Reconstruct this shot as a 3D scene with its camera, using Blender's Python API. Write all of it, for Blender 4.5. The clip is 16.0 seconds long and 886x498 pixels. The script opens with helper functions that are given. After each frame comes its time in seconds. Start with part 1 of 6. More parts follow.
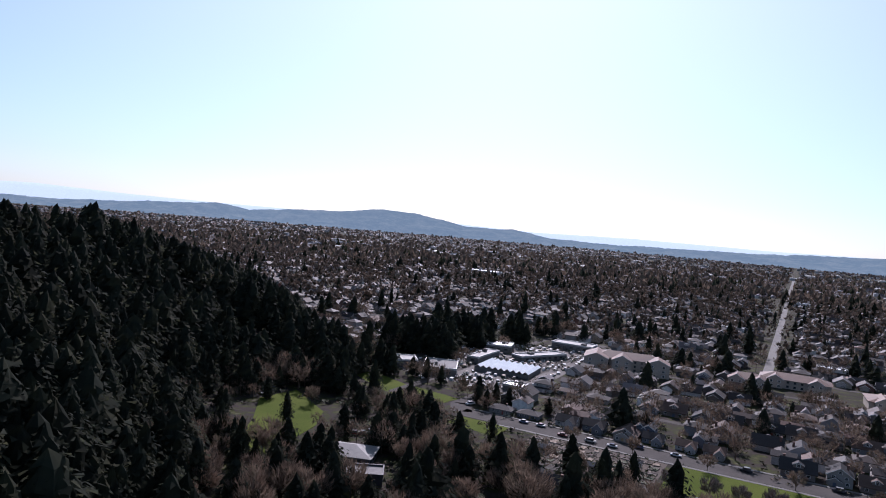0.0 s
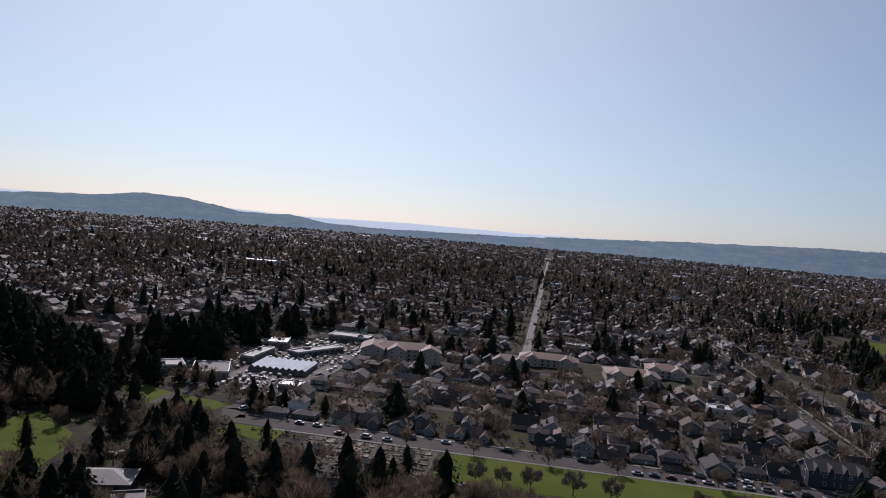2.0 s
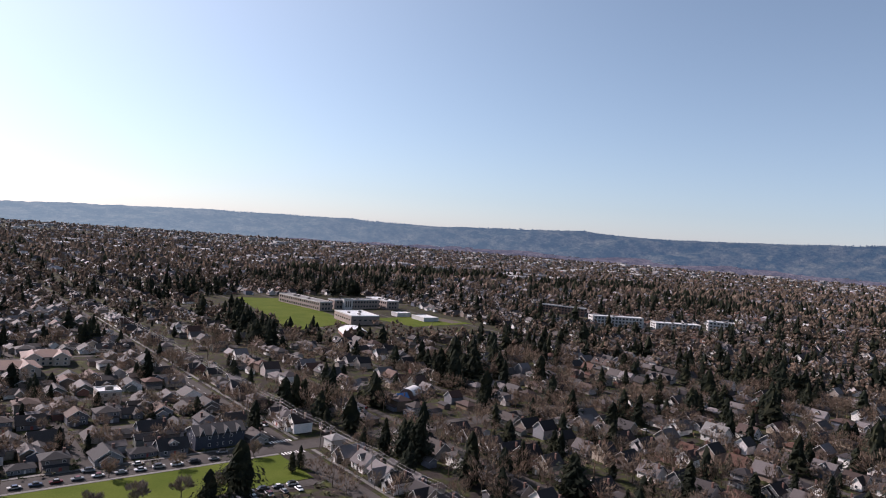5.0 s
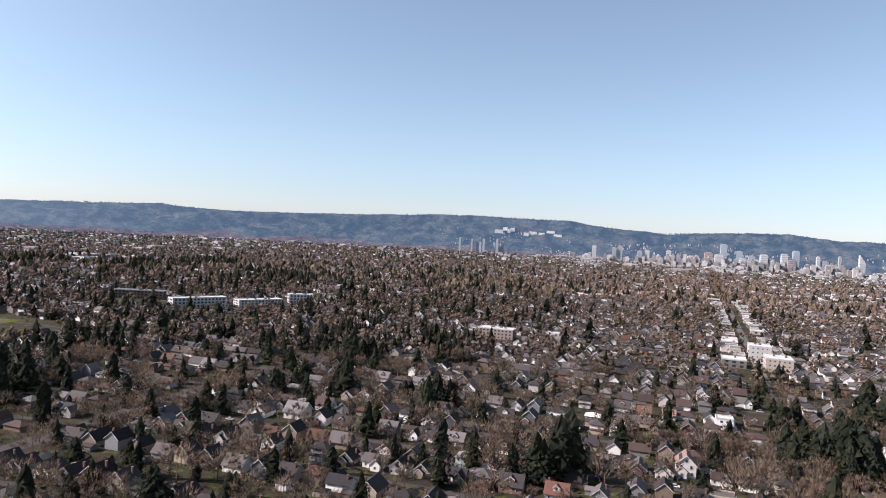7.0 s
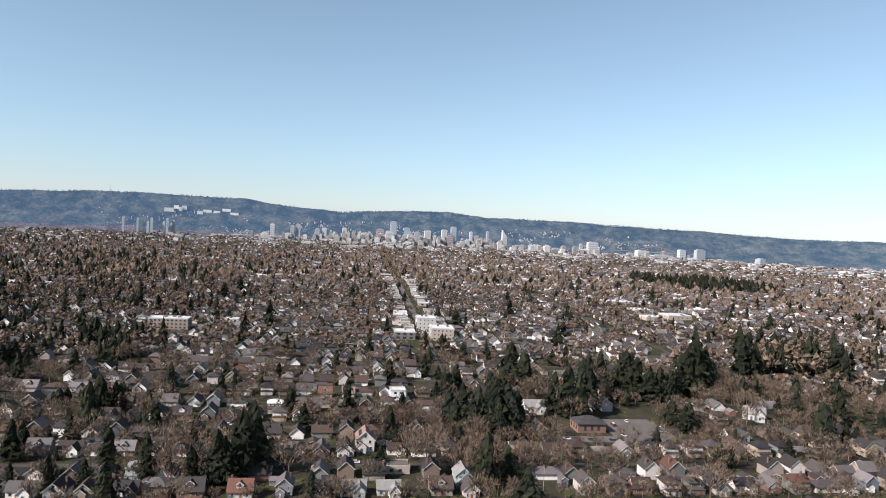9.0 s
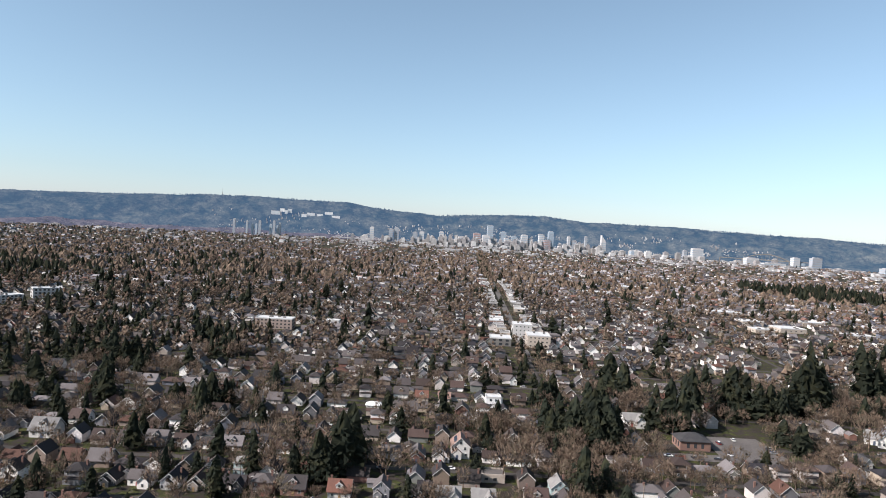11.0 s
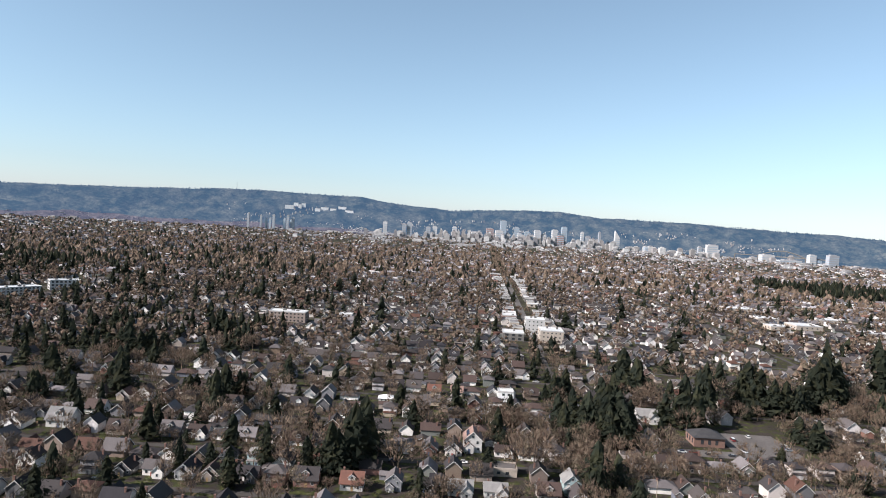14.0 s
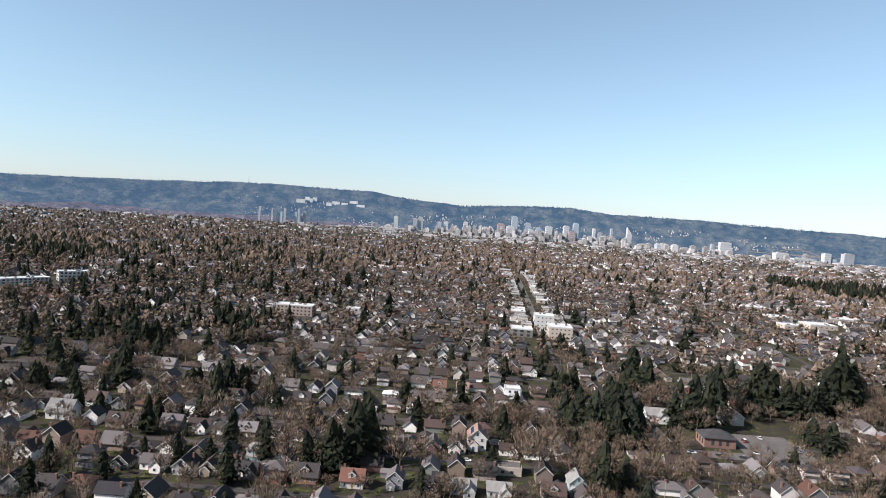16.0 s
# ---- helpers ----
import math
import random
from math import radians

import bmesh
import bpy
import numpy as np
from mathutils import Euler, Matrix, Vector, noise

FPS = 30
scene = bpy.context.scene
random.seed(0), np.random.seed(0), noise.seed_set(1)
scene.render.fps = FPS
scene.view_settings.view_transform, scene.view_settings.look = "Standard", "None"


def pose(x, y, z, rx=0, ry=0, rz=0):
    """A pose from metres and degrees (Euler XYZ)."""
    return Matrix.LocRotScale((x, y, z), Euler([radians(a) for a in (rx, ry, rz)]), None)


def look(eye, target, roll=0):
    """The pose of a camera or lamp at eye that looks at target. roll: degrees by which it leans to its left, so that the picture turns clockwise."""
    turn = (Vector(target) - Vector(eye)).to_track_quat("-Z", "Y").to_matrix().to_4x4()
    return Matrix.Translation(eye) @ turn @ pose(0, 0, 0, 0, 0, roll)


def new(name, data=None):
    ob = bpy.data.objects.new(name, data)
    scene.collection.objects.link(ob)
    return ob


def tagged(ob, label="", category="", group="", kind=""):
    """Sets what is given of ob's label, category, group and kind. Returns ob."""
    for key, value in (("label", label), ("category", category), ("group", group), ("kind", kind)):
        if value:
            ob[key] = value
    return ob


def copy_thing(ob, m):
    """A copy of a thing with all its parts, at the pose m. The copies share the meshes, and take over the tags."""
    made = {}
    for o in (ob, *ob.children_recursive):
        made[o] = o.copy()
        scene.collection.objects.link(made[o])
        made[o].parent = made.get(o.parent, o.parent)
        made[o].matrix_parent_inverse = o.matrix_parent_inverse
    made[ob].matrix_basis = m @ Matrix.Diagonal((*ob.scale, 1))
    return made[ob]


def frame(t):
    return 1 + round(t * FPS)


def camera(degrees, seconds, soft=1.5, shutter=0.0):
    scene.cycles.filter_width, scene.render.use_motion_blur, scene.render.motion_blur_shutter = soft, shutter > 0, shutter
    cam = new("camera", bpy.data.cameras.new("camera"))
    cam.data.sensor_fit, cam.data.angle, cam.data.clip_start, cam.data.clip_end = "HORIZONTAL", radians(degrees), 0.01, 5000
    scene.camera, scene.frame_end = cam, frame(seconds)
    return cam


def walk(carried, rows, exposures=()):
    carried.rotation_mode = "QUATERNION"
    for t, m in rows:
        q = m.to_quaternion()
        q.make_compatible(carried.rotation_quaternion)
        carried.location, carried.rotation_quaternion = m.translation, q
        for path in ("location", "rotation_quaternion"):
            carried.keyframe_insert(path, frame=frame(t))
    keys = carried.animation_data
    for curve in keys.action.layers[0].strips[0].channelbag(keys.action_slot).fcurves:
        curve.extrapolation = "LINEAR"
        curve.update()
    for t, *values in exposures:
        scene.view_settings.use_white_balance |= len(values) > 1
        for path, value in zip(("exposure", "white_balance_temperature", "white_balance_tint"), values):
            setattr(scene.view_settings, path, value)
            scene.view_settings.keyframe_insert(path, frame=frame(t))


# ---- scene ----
cam = camera(65.18, 16.0, 1.0)
# seconds, x, y, z, pitch, roll, yaw
ROWS = [
        (0.0, 0.00, -0.00, 85.50, -2.19, -4.82, 207.45),
        (0.5, -0.17, -0.46, 87.16, -2.20, -4.83, 206.27),
        (1.0, -0.71, -1.08, 88.77, -2.15, -4.79, 200.88),
        (1.5, -0.62, -1.63, 90.31, -2.06, -4.71, 194.60),
        (2.0, -0.60, -1.93, 92.01, -1.99, -4.75, 189.19),
        (2.5, -0.59, -2.49, 93.42, -1.89, -4.81, 182.86),
        (3.0, -0.84, -2.74, 95.19, -1.88, -4.82, 177.63),
        (3.5, -0.89, -3.16, 96.71, -1.73, -4.82, 168.70),
        (4.0, -0.94, -3.98, 98.23, -1.65, -4.80, 161.01),
        (4.5, -1.30, -5.14, 99.70, -1.48, -4.58, 150.73),
        (5.0, -2.20, -5.75, 101.01, -1.30, -4.43, 141.34),
        (5.2, -2.73, -5.91, 101.57, -1.27, -4.43, 138.18),
        (7.3, -7.96, -7.60, 111.19, -1.51, -3.09, 103.57),
        (7.5, -8.17, -7.49, 111.72, -1.55, -3.01, 101.00),
        (8.0, -8.70, -7.35, 113.05, -1.64, -2.83, 92.58),
        (8.5, -9.15, -7.41, 114.28, -1.78, -2.87, 83.84),
        (8.7, -9.33, -7.85, 114.70, -1.83, -2.87, 81.72),
        (9.0, -9.59, -8.59, 115.29, -1.89, -2.87, 81.53),
        (9.2, -9.70, -8.92, 115.62, -1.89, -2.90, 81.90),
        (9.3, -9.75, -9.08, 115.79, -1.90, -2.93, 82.85),
        (9.4, -9.80, -9.22, 115.95, -1.90, -2.98, 85.18),
        (9.5, -9.85, -9.33, 116.11, -1.90, -3.03, 87.74),
        (9.7, -9.94, -9.41, 116.41, -1.87, -3.14, 89.11),
        (12.0, -9.79, -9.27, 117.44, -2.05, -3.33, 89.80),
        (12.5, -9.81, -9.38, 117.23, -1.97, -3.43, 89.98),
        (13.0, -9.76, -9.56, 117.00, -2.06, -3.50, 90.14),
        (13.5, -9.92, -9.60, 116.83, -2.29, -3.51, 90.38),
        (14.0, -10.48, -9.51, 116.49, -2.48, -3.57, 90.59),
        (14.5, -11.56, -9.15, 116.15, -2.70, -3.61, 90.88),
        (15.0, -13.21, -8.46, 115.84, -2.83, -3.76, 91.16),
        (15.5, -15.41, -7.59, 115.56, -2.90, -3.94, 91.36),
        (16.0, -17.88, -6.60, 115.50, -2.93, -4.03, 91.55),
]
EXPOSURE = [(0.0, 0.44, 5700, 30), (0.5, 0.29, 5850, 30), (1.0, 0.13, 6000, 30), (2.0, -0.1, 6100, 29), (2.5, -0.05, 6100, 29), (3.5, 0.22, 6250, 33), (5.0, 0.68, 6350, 30), (7.5, 1.06, 6400, 24), (9.0, 0.97, 6350, 19), (12.0, 1.0, 6250, 18), (16.0, 1.05, 6250, 18)]
walk(cam, [(t, pose(x, y, z, 90 + p, r, w)) for t, x, y, z, p, r, w in ROWS], EXPOSURE)

# ---- light ----
SUN_AZ, SUN_EL = 157.0, 35.0          # compass degrees, degrees up
world = bpy.data.worlds.new("sky")
scene.world = world
world.use_nodes = True
wn = world.node_tree
sky = wn.nodes.new("ShaderNodeTexSky")
sky.sky_type, sky.sun_disc = "NISHITA", False
sky.sun_elevation, sky.sun_rotation = radians(SUN_EL), radians(SUN_AZ)
sky.altitude, sky.air_density, sky.dust_density, sky.ozone_density = 50, 1.0, 0.25, 4.5
soften = wn.nodes.new("ShaderNodeHueSaturation")
soften.inputs["Saturation"].default_value = 0.78
wn.links.new(sky.outputs[0], soften.inputs["Color"])
way = wn.nodes.new("ShaderNodeTexCoord").outputs["Generated"]


def sky_math(kind, a, b):
    n = wn.nodes.new("ShaderNodeMath")
    n.operation = kind
    for sock, v in zip(n.inputs, (a, b)):
        if isinstance(v, (int, float)):
            sock.default_value = v
        else:
            wn.links.new(v, sock)
    return n.outputs[0]


def add_light(base, fac, colour):
    """Adds a smooth veil of scattered light to the sky."""
    n = wn.nodes.new("ShaderNodeMix")
    n.data_type, n.blend_type, n.clamp_factor = "RGBA", "ADD", False
    wn.links.new(fac, n.inputs[0])
    wn.links.new(base, n.inputs[6])
    n.inputs[7].default_value = (*colour, 1)
    return n.outputs[2]


towards = wn.nodes.new("ShaderNodeVectorMath")
towards.operation = "DOT_PRODUCT"
sa, se = radians(SUN_AZ), radians(SUN_EL)
towards.inputs[1].default_value = (math.sin(sa) * math.cos(se), math.cos(sa) * math.cos(se), math.sin(se))
wn.links.new(way, towards.inputs[0])
glow = sky_math("MULTIPLY", sky_math("POWER", sky_math("MAXIMUM", towards.outputs["Value"], 0.0), 4.0), 4.3)
split = wn.nodes.new("ShaderNodeSeparateXYZ")
wn.links.new(way, split.inputs[0])
low = sky_math("MULTIPLY", sky_math("POWER", 0.00012, sky_math("MAXIMUM", split.outputs["Z"], 0.0)), 0.85)
tint = wn.nodes.new("ShaderNodeMix")
tint.data_type, tint.blend_type = "RGBA", "MULTIPLY"
tint.inputs[0].default_value, tint.inputs[7].default_value = 1.0, (0.925, 1.055, 0.925, 1)
wn.links.new(soften.outputs[0], tint.inputs[6])
# the lowest sky is dimmed by the haze before it
dim = wn.nodes.new("ShaderNodeMix")
dim.data_type, dim.blend_type = "RGBA", "MULTIPLY"
wn.links.new(sky_math("MULTIPLY", sky_math("POWER", 0.0008, sky_math("MAXIMUM", split.outputs["Z"], 0.0)), 1.0), dim.inputs[0])
wn.links.new(tint.outputs[2], dim.inputs[6])
dim.inputs[7].default_value = (0.83, 0.81, 0.87, 1)
veiled = add_light(add_light(dim.outputs[2], glow, (1.0, 0.98, 0.80)), low, (0.50, 0.40, 1.20))
wn.links.new(veiled, wn.nodes["Background"].inputs[0])
wn.nodes["Background"].inputs[1].default_value = 0.078
sun = new("sun", bpy.data.lights.new("sun", "SUN"))
sun.data.energy, sun.data.angle, sun.data.color = 5.0, radians(0.53), (1.0, 0.935, 0.84)
az, el = radians(SUN_AZ), radians(SUN_EL)
sun.matrix_world = look((0, 0, 300), (-math.sin(az) * math.cos(el) * 100, -math.cos(az) * math.cos(el) * 100, 300 - math.sin(el) * 100))


# ---- materials ----
def nodes_of(name):
    m = bpy.data.materials.new(name)
    m.use_nodes = True
    nt = m.node_tree
    return m, nt, nt.nodes["Principled BSDF"]


def mix(nt, fac, a, b, kind="MIX"):
    n = nt.nodes.new("ShaderNodeMix")
    n.data_type, n.blend_type = "RGBA", kind
    for sock, v in ((n.inputs[0], fac), (n.inputs[6], a), (n.inputs[7], b)):
        if isinstance(v, (int, float)):
            sock.default_value = v
        elif isinstance(v, tuple):
            sock.default_value = (*v, 1)
        else:
            nt.links.new(v, sock)
    return n.outputs[2]


def noise_tex(nt, scale, detail=4.0, rough=0.55, space="Object"):
    co = nt.nodes.new("ShaderNodeTexCoord")
    n = nt.nodes.new("ShaderNodeTexNoise")
    n.inputs["Scale"].default_value, n.inputs["Detail"].default_value, n.inputs["Roughness"].default_value = scale, detail, rough
    nt.links.new(co.outputs[space], n.inputs["Vector"])
    return n.outputs["Fac"]


def ramp(nt, fac, stops, step=False):
    r = nt.nodes.new("ShaderNodeValToRGB")
    r.color_ramp.interpolation = "CONSTANT" if step else "LINEAR"
    while len(r.color_ramp.elements) < len(stops):
        r.color_ramp.elements.new(1.0)
    for e, (p, c) in zip(r.color_ramp.elements, stops):
        e.position, e.color = p, (*c, 1)
    nt.links.new(fac, r.inputs[0])
    return r.outputs[0]


def surface(name, a, b, scale=1.0, rough=0.8, fine=8.0, metal=0.0, bump=0.0, spec=0.5):
    """Two tones mixed by noise at two scales, with a fine relief."""
    m, nt, bs = nodes_of(name)
    big = noise_tex(nt, scale)
    small = noise_tex(nt, scale * fine, 3)
    col = mix(nt, ramp(nt, big, [(0.35, (0, 0, 0)), (0.65, (1, 1, 1))]), a, b)
    col = mix(nt, 0.35, col, ramp(nt, small, [(0.3, (0.55, 0.55, 0.55)), (0.7, (1.25, 1.25, 1.25))]), "MULTIPLY")
    nt.links.new(col, bs.inputs["Base Color"])
    bs.inputs["Roughness"].default_value, bs.inputs["Metallic"].default_value = rough, metal
    bs.inputs["Specular IOR Level"].default_value = spec
    if bump:
        bn = nt.nodes.new("ShaderNodeBump")
        bn.inputs["Strength"].default_value = bump
        nt.links.new(small, bn.inputs["Height"])
        nt.links.new(bn.outputs[0], bs.inputs["Normal"])
    return m


def palette(name, colours, rough=0.8, by="island", grain=1.5, spec=0.5, bump=0.0):
    """One of several colours for each piece, with grain and weather stains."""
    m, nt, bs = nodes_of(name)
    if by == "island":
        rnd = nt.nodes.new("ShaderNodeNewGeometry").outputs["Random Per Island"]
    else:
        rnd = nt.nodes.new("ShaderNodeObjectInfo").outputs["Random"]
    k = len(colours)
    col = ramp(nt, rnd, [(i / k, c) for i, c in enumerate(colours)], True)
    g = noise_tex(nt, grain, 4)
    col = mix(nt, 0.5, col, ramp(nt, g, [(0.3, (0.6, 0.6, 0.6)), (0.7, (1.3, 1.3, 1.3))]), "MULTIPLY")
    big = noise_tex(nt, 0.15, 2)
    col = mix(nt, 0.3, col, ramp(nt, big, [(0.35, (0.7, 0.68, 0.65)), (0.65, (1.15, 1.15, 1.15))]), "MULTIPLY")
    nt.links.new(col, bs.inputs["Base Color"])
    bs.inputs["Roughness"].default_value = rough
    bs.inputs["Specular IOR Level"].default_value = spec
    if bump:
        bn = nt.nodes.new("ShaderNodeBump")
        bn.inputs["Strength"].default_value = bump
        nt.links.new(g, bn.inputs["Height"])
        nt.links.new(bn.outputs[0], bs.inputs["Normal"])
    return m


def grove(name, colours, rough, spec, thin, spread=0.32):
    """Hues that change from crown to crown by their place, and a little from spray to spray. thin: the share of light that passes through a spray."""
    m, nt, bs = nodes_of(name)
    geo = nt.nodes.new("ShaderNodeNewGeometry")
    n = nt.nodes.new("ShaderNodeTexNoise")
    n.inputs["Scale"].default_value, n.inputs["Detail"].default_value = 0.085, 1.0
    nt.links.new(geo.outputs["Position"], n.inputs["Vector"])
    k = len(colours)
    col = ramp(nt, n.outputs["Fac"], [(0.28 + 0.46 * i / (k - 1), c) for i, c in enumerate(colours)])
    col = mix(nt, 1.0, col, ramp(nt, geo.outputs["Random Per Island"], [(0.0, (1 - spread,) * 3), (1.0, (1 + spread,) * 3)]), "MULTIPLY")
    nt.links.new(col, bs.inputs["Base Color"])
    bs.inputs["Roughness"].default_value = rough
    bs.inputs["Specular IOR Level"].default_value = spec
    back = nt.nodes.new("ShaderNodeBsdfTranslucent")
    both = nt.nodes.new("ShaderNodeMixShader")
    both.inputs[0].default_value = thin
    nt.links.new(col, back.inputs[0])
    nt.links.new(bs.outputs[0], both.inputs[1])
    nt.links.new(back.outputs[0], both.inputs[2])
    nt.links.new(both.outputs[0], nt.nodes["Material Output"].inputs["Surface"])
    return m


ROOFS = [(0.085, 0.08, 0.077), (0.055, 0.055, 0.06), (0.13, 0.12, 0.11), (0.047, 0.043, 0.043), (0.10, 0.09, 0.08), (0.18, 0.17, 0.16),
         (0.072, 0.068, 0.068), (0.13, 0.095, 0.08), (0.22, 0.21, 0.20), (0.064, 0.06, 0.056), (0.16, 0.09, 0.065), (0.11, 0.106, 0.10),
         (0.30, 0.29, 0.28), (0.09, 0.07, 0.06), (0.06, 0.058, 0.058), (0.12, 0.11, 0.105)]
WALLS = [(0.46, 0.44, 0.41), (0.29, 0.265, 0.23), (0.18, 0.19, 0.20), (0.54, 0.53, 0.50), (0.21, 0.165, 0.13), (0.14, 0.155, 0.14), (0.33, 0.29, 0.225),
         (0.13, 0.145, 0.17), (0.38, 0.36, 0.335), (0.18, 0.10, 0.08), (0.60, 0.59, 0.57), (0.16, 0.135, 0.11), (0.24, 0.21, 0.18), (0.12, 0.11, 0.10)]
ROOFS = [(r * 0.46, g * 0.435, b * 0.455) for r, g, b in ROOFS]
WALLS = [(r * 0.98, g * 0.94, b * 0.95) for r, g, b in WALLS] + [(0.72, 0.70, 0.66), (0.66, 0.64, 0.60), (0.74, 0.73, 0.70), (0.10, 0.10, 0.105), (0.16, 0.12, 0.09), (0.13, 0.10, 0.085)]
M_ROOF_FAR = palette("shingle_roofs", ROOFS, 0.7, "island", 2.0, 0.15)
M_WALL_FAR = palette("painted_walls", WALLS, 0.9, "island", 1.0, 0.05)
# shingle colours lightened and cooled for the far roofs, in place of haze
M_ROOF_HAZED = palette("haze_paled_roofs", [(r * 2.1, g * 2.2, b * 2.3) for r, g, b in ROOFS] + [(0.34, 0.33, 0.32)], 0.72, "island", 0.6, 0.15)
M_ROOF = palette("shingle_roof", ROOFS, 0.78, "object", 4.0, 0.15, bump=0.4)
M_WALL = palette("painted_siding", WALLS, 0.7, "object", 3.0)
M_TAN_ROOF = palette("tan_shingle_roof", [(0.060, 0.048, 0.043), (0.042, 0.038, 0.037), (0.080, 0.056, 0.046), (0.034, 0.032, 0.033), (0.050, 0.044, 0.042), (0.026, 0.026, 0.028), (0.095, 0.064, 0.050)], 0.78, "object", 4.0, 0.15, bump=0.4)
M_WALL_SOUTH = palette("muted_siding", [(0.164, 0.172, 0.189), (0.221, 0.205, 0.189), (0.115, 0.123, 0.139), (0.271, 0.254, 0.23), (0.139, 0.115, 0.102), (0.197, 0.205, 0.221), (0.0984, 0.102, 0.115), (0.344, 0.336, 0.328), (0.156, 0.143, 0.131)], 0.7, "object", 3.0)
M_TRIM = surface("white_trim", (0.637, 0.629, 0.603), (0.578, 0.570, 0.544), 1.0, 0.5)
M_CHIMNEY = surface("chimney_brick", (0.15, 0.08, 0.06), (0.11, 0.062, 0.05), 3.0, 0.9)
M_GLASS = surface("window_glass", (0.02, 0.025, 0.03), (0.04, 0.045, 0.05), 0.3, 0.08, spec=0.8)
M_DOOR = palette("door_paint", [(0.25, 0.05, 0.04), (0.06, 0.08, 0.12), (0.3, 0.2, 0.1), (0.6, 0.58, 0.55)], 0.5, "object")
M_ASPHALT = surface("asphalt", (0.045, 0.041, 0.038), (0.064, 0.058, 0.054), 0.08, 0.9, 12, bump=0.1, spec=0.1)
M_CONCRETE = surface("concrete", (0.155, 0.148, 0.138), (0.12, 0.115, 0.108), 0.3, 0.9, 8, spec=0.2)
M_LOT = surface("worn_asphalt", (0.085, 0.077, 0.072), (0.115, 0.105, 0.098), 0.06, 0.9, 10, spec=0.2)
M_PAINT = surface("road_paint", (0.75, 0.75, 0.72), (0.6, 0.6, 0.57), 1.0, 0.6)
M_GRASS = surface("mown_grass", (0.054, 0.076, 0.012), (0.076, 0.094, 0.018), 0.05, 0.95, 30, bump=0.3, spec=0.03)
M_SOIL = surface("garden_soil", (0.055, 0.044, 0.036), (0.085, 0.068, 0.053), 0.3, 0.95, 8, spec=0.2)
M_WHITE_ROOF = surface("white_membrane_roof", (0.56, 0.56, 0.55), (0.44, 0.44, 0.43), 0.08, 0.4, 10)
M_CHARCOAL = surface("charcoal_siding", (0.045, 0.047, 0.055), (0.06, 0.06, 0.068), 0.5, 0.7)
M_DARK_ROOF = surface("dark_shingle", (0.032, 0.032, 0.034), (0.048, 0.046, 0.046), 0.3, 0.7, 10, spec=0.25)
M_GREY_ROOF = surface("grey_gravel_roof", (0.17, 0.165, 0.16), (0.12, 0.118, 0.115), 0.1, 0.85, 10, spec=0.25)
M_BUFF = surface("buff_stucco", (0.36, 0.31, 0.26), (0.31, 0.27, 0.225), 0.2, 0.8)
M_PINK_ROOF = surface("terracotta_shingle", (0.150, 0.090, 0.068), (0.115, 0.078, 0.064), 0.15, 0.7, 12, spec=0.25)
M_BRICK = surface("red_brick", (0.185, 0.105, 0.08), (0.14, 0.085, 0.068), 0.4, 0.85, 10)
M_SCHOOL = surface("weathered_brick", (0.25, 0.195, 0.165), (0.20, 0.16, 0.14), 0.3, 0.85, 10)
M_BRIGHT = surface("bright_white_concrete", (0.70, 0.70, 0.69), (0.62, 0.62, 0.61), 0.05, 0.6)
M_WHITE = surface("white_paint", (0.44, 0.43, 0.415), (0.36, 0.355, 0.34), 0.2, 0.6)
M_NAVY = surface("navy_siding", (0.028, 0.034, 0.052), (0.036, 0.044, 0.064), 0.5, 0.6)
M_BLUE = surface("blue_sheet", (0.05, 0.16, 0.36), (0.07, 0.19, 0.4), 0.5, 0.5)
M_BARK = surface("bark", (0.059, 0.049, 0.041), (0.091, 0.077, 0.066), 1.0, 0.95, 6, spec=0.2)
M_CONIFER = grove("conifer_needles", [(0.021, 0.027, 0.021), (0.032, 0.037, 0.025), (0.024, 0.030, 0.022), (0.043, 0.045, 0.026), (0.023, 0.029, 0.023), (0.035, 0.039, 0.025)], 0.85, 0.05, 0.52)
TWIGS = [(0.115, 0.088, 0.065), (0.16, 0.122, 0.088), (0.075, 0.056, 0.045), (0.20, 0.155, 0.11), (0.125, 0.08, 0.062), (0.145, 0.116, 0.086), (0.135, 0.118, 0.075), (0.09, 0.068, 0.053), (0.05, 0.038, 0.032)]
TWIGS = [(r * 0.88 + g * 0.16, r * 0.22 + g * 0.70, g * 0.18 + b * 0.76) for r, g, b in TWIGS]
M_TWIG = grove("bare_twigs", TWIGS, 0.85, 0.05, 0.32, 0.22)
M_BLOSSOM = palette("pale_blossom", [(0.22, 0.18, 0.15), (0.17, 0.135, 0.11), (0.28, 0.225, 0.195), (0.12, 0.092, 0.075)], 0.9, "island", 0.8, 0.15)
M_SHRUB = palette("shrub_leaves", [(0.035, 0.049, 0.020), (0.049, 0.059, 0.025), (0.028, 0.038, 0.017), (0.070, 0.063, 0.032), (0.091, 0.059, 0.035)], 0.85, "island", 0.8, 0.25)
M_POLE = surface("weathered_wood", (0.16, 0.13, 0.10), (0.22, 0.18, 0.14), 1.0, 0.9)
M_WIRE = surface("cable", (0.04, 0.04, 0.04), (0.08, 0.08, 0.08), 0.2, 0.6)
M_TYRE = surface("tyre_rubber", (0.02, 0.02, 0.02), (0.03, 0.03, 0.03), 2.0, 0.8)
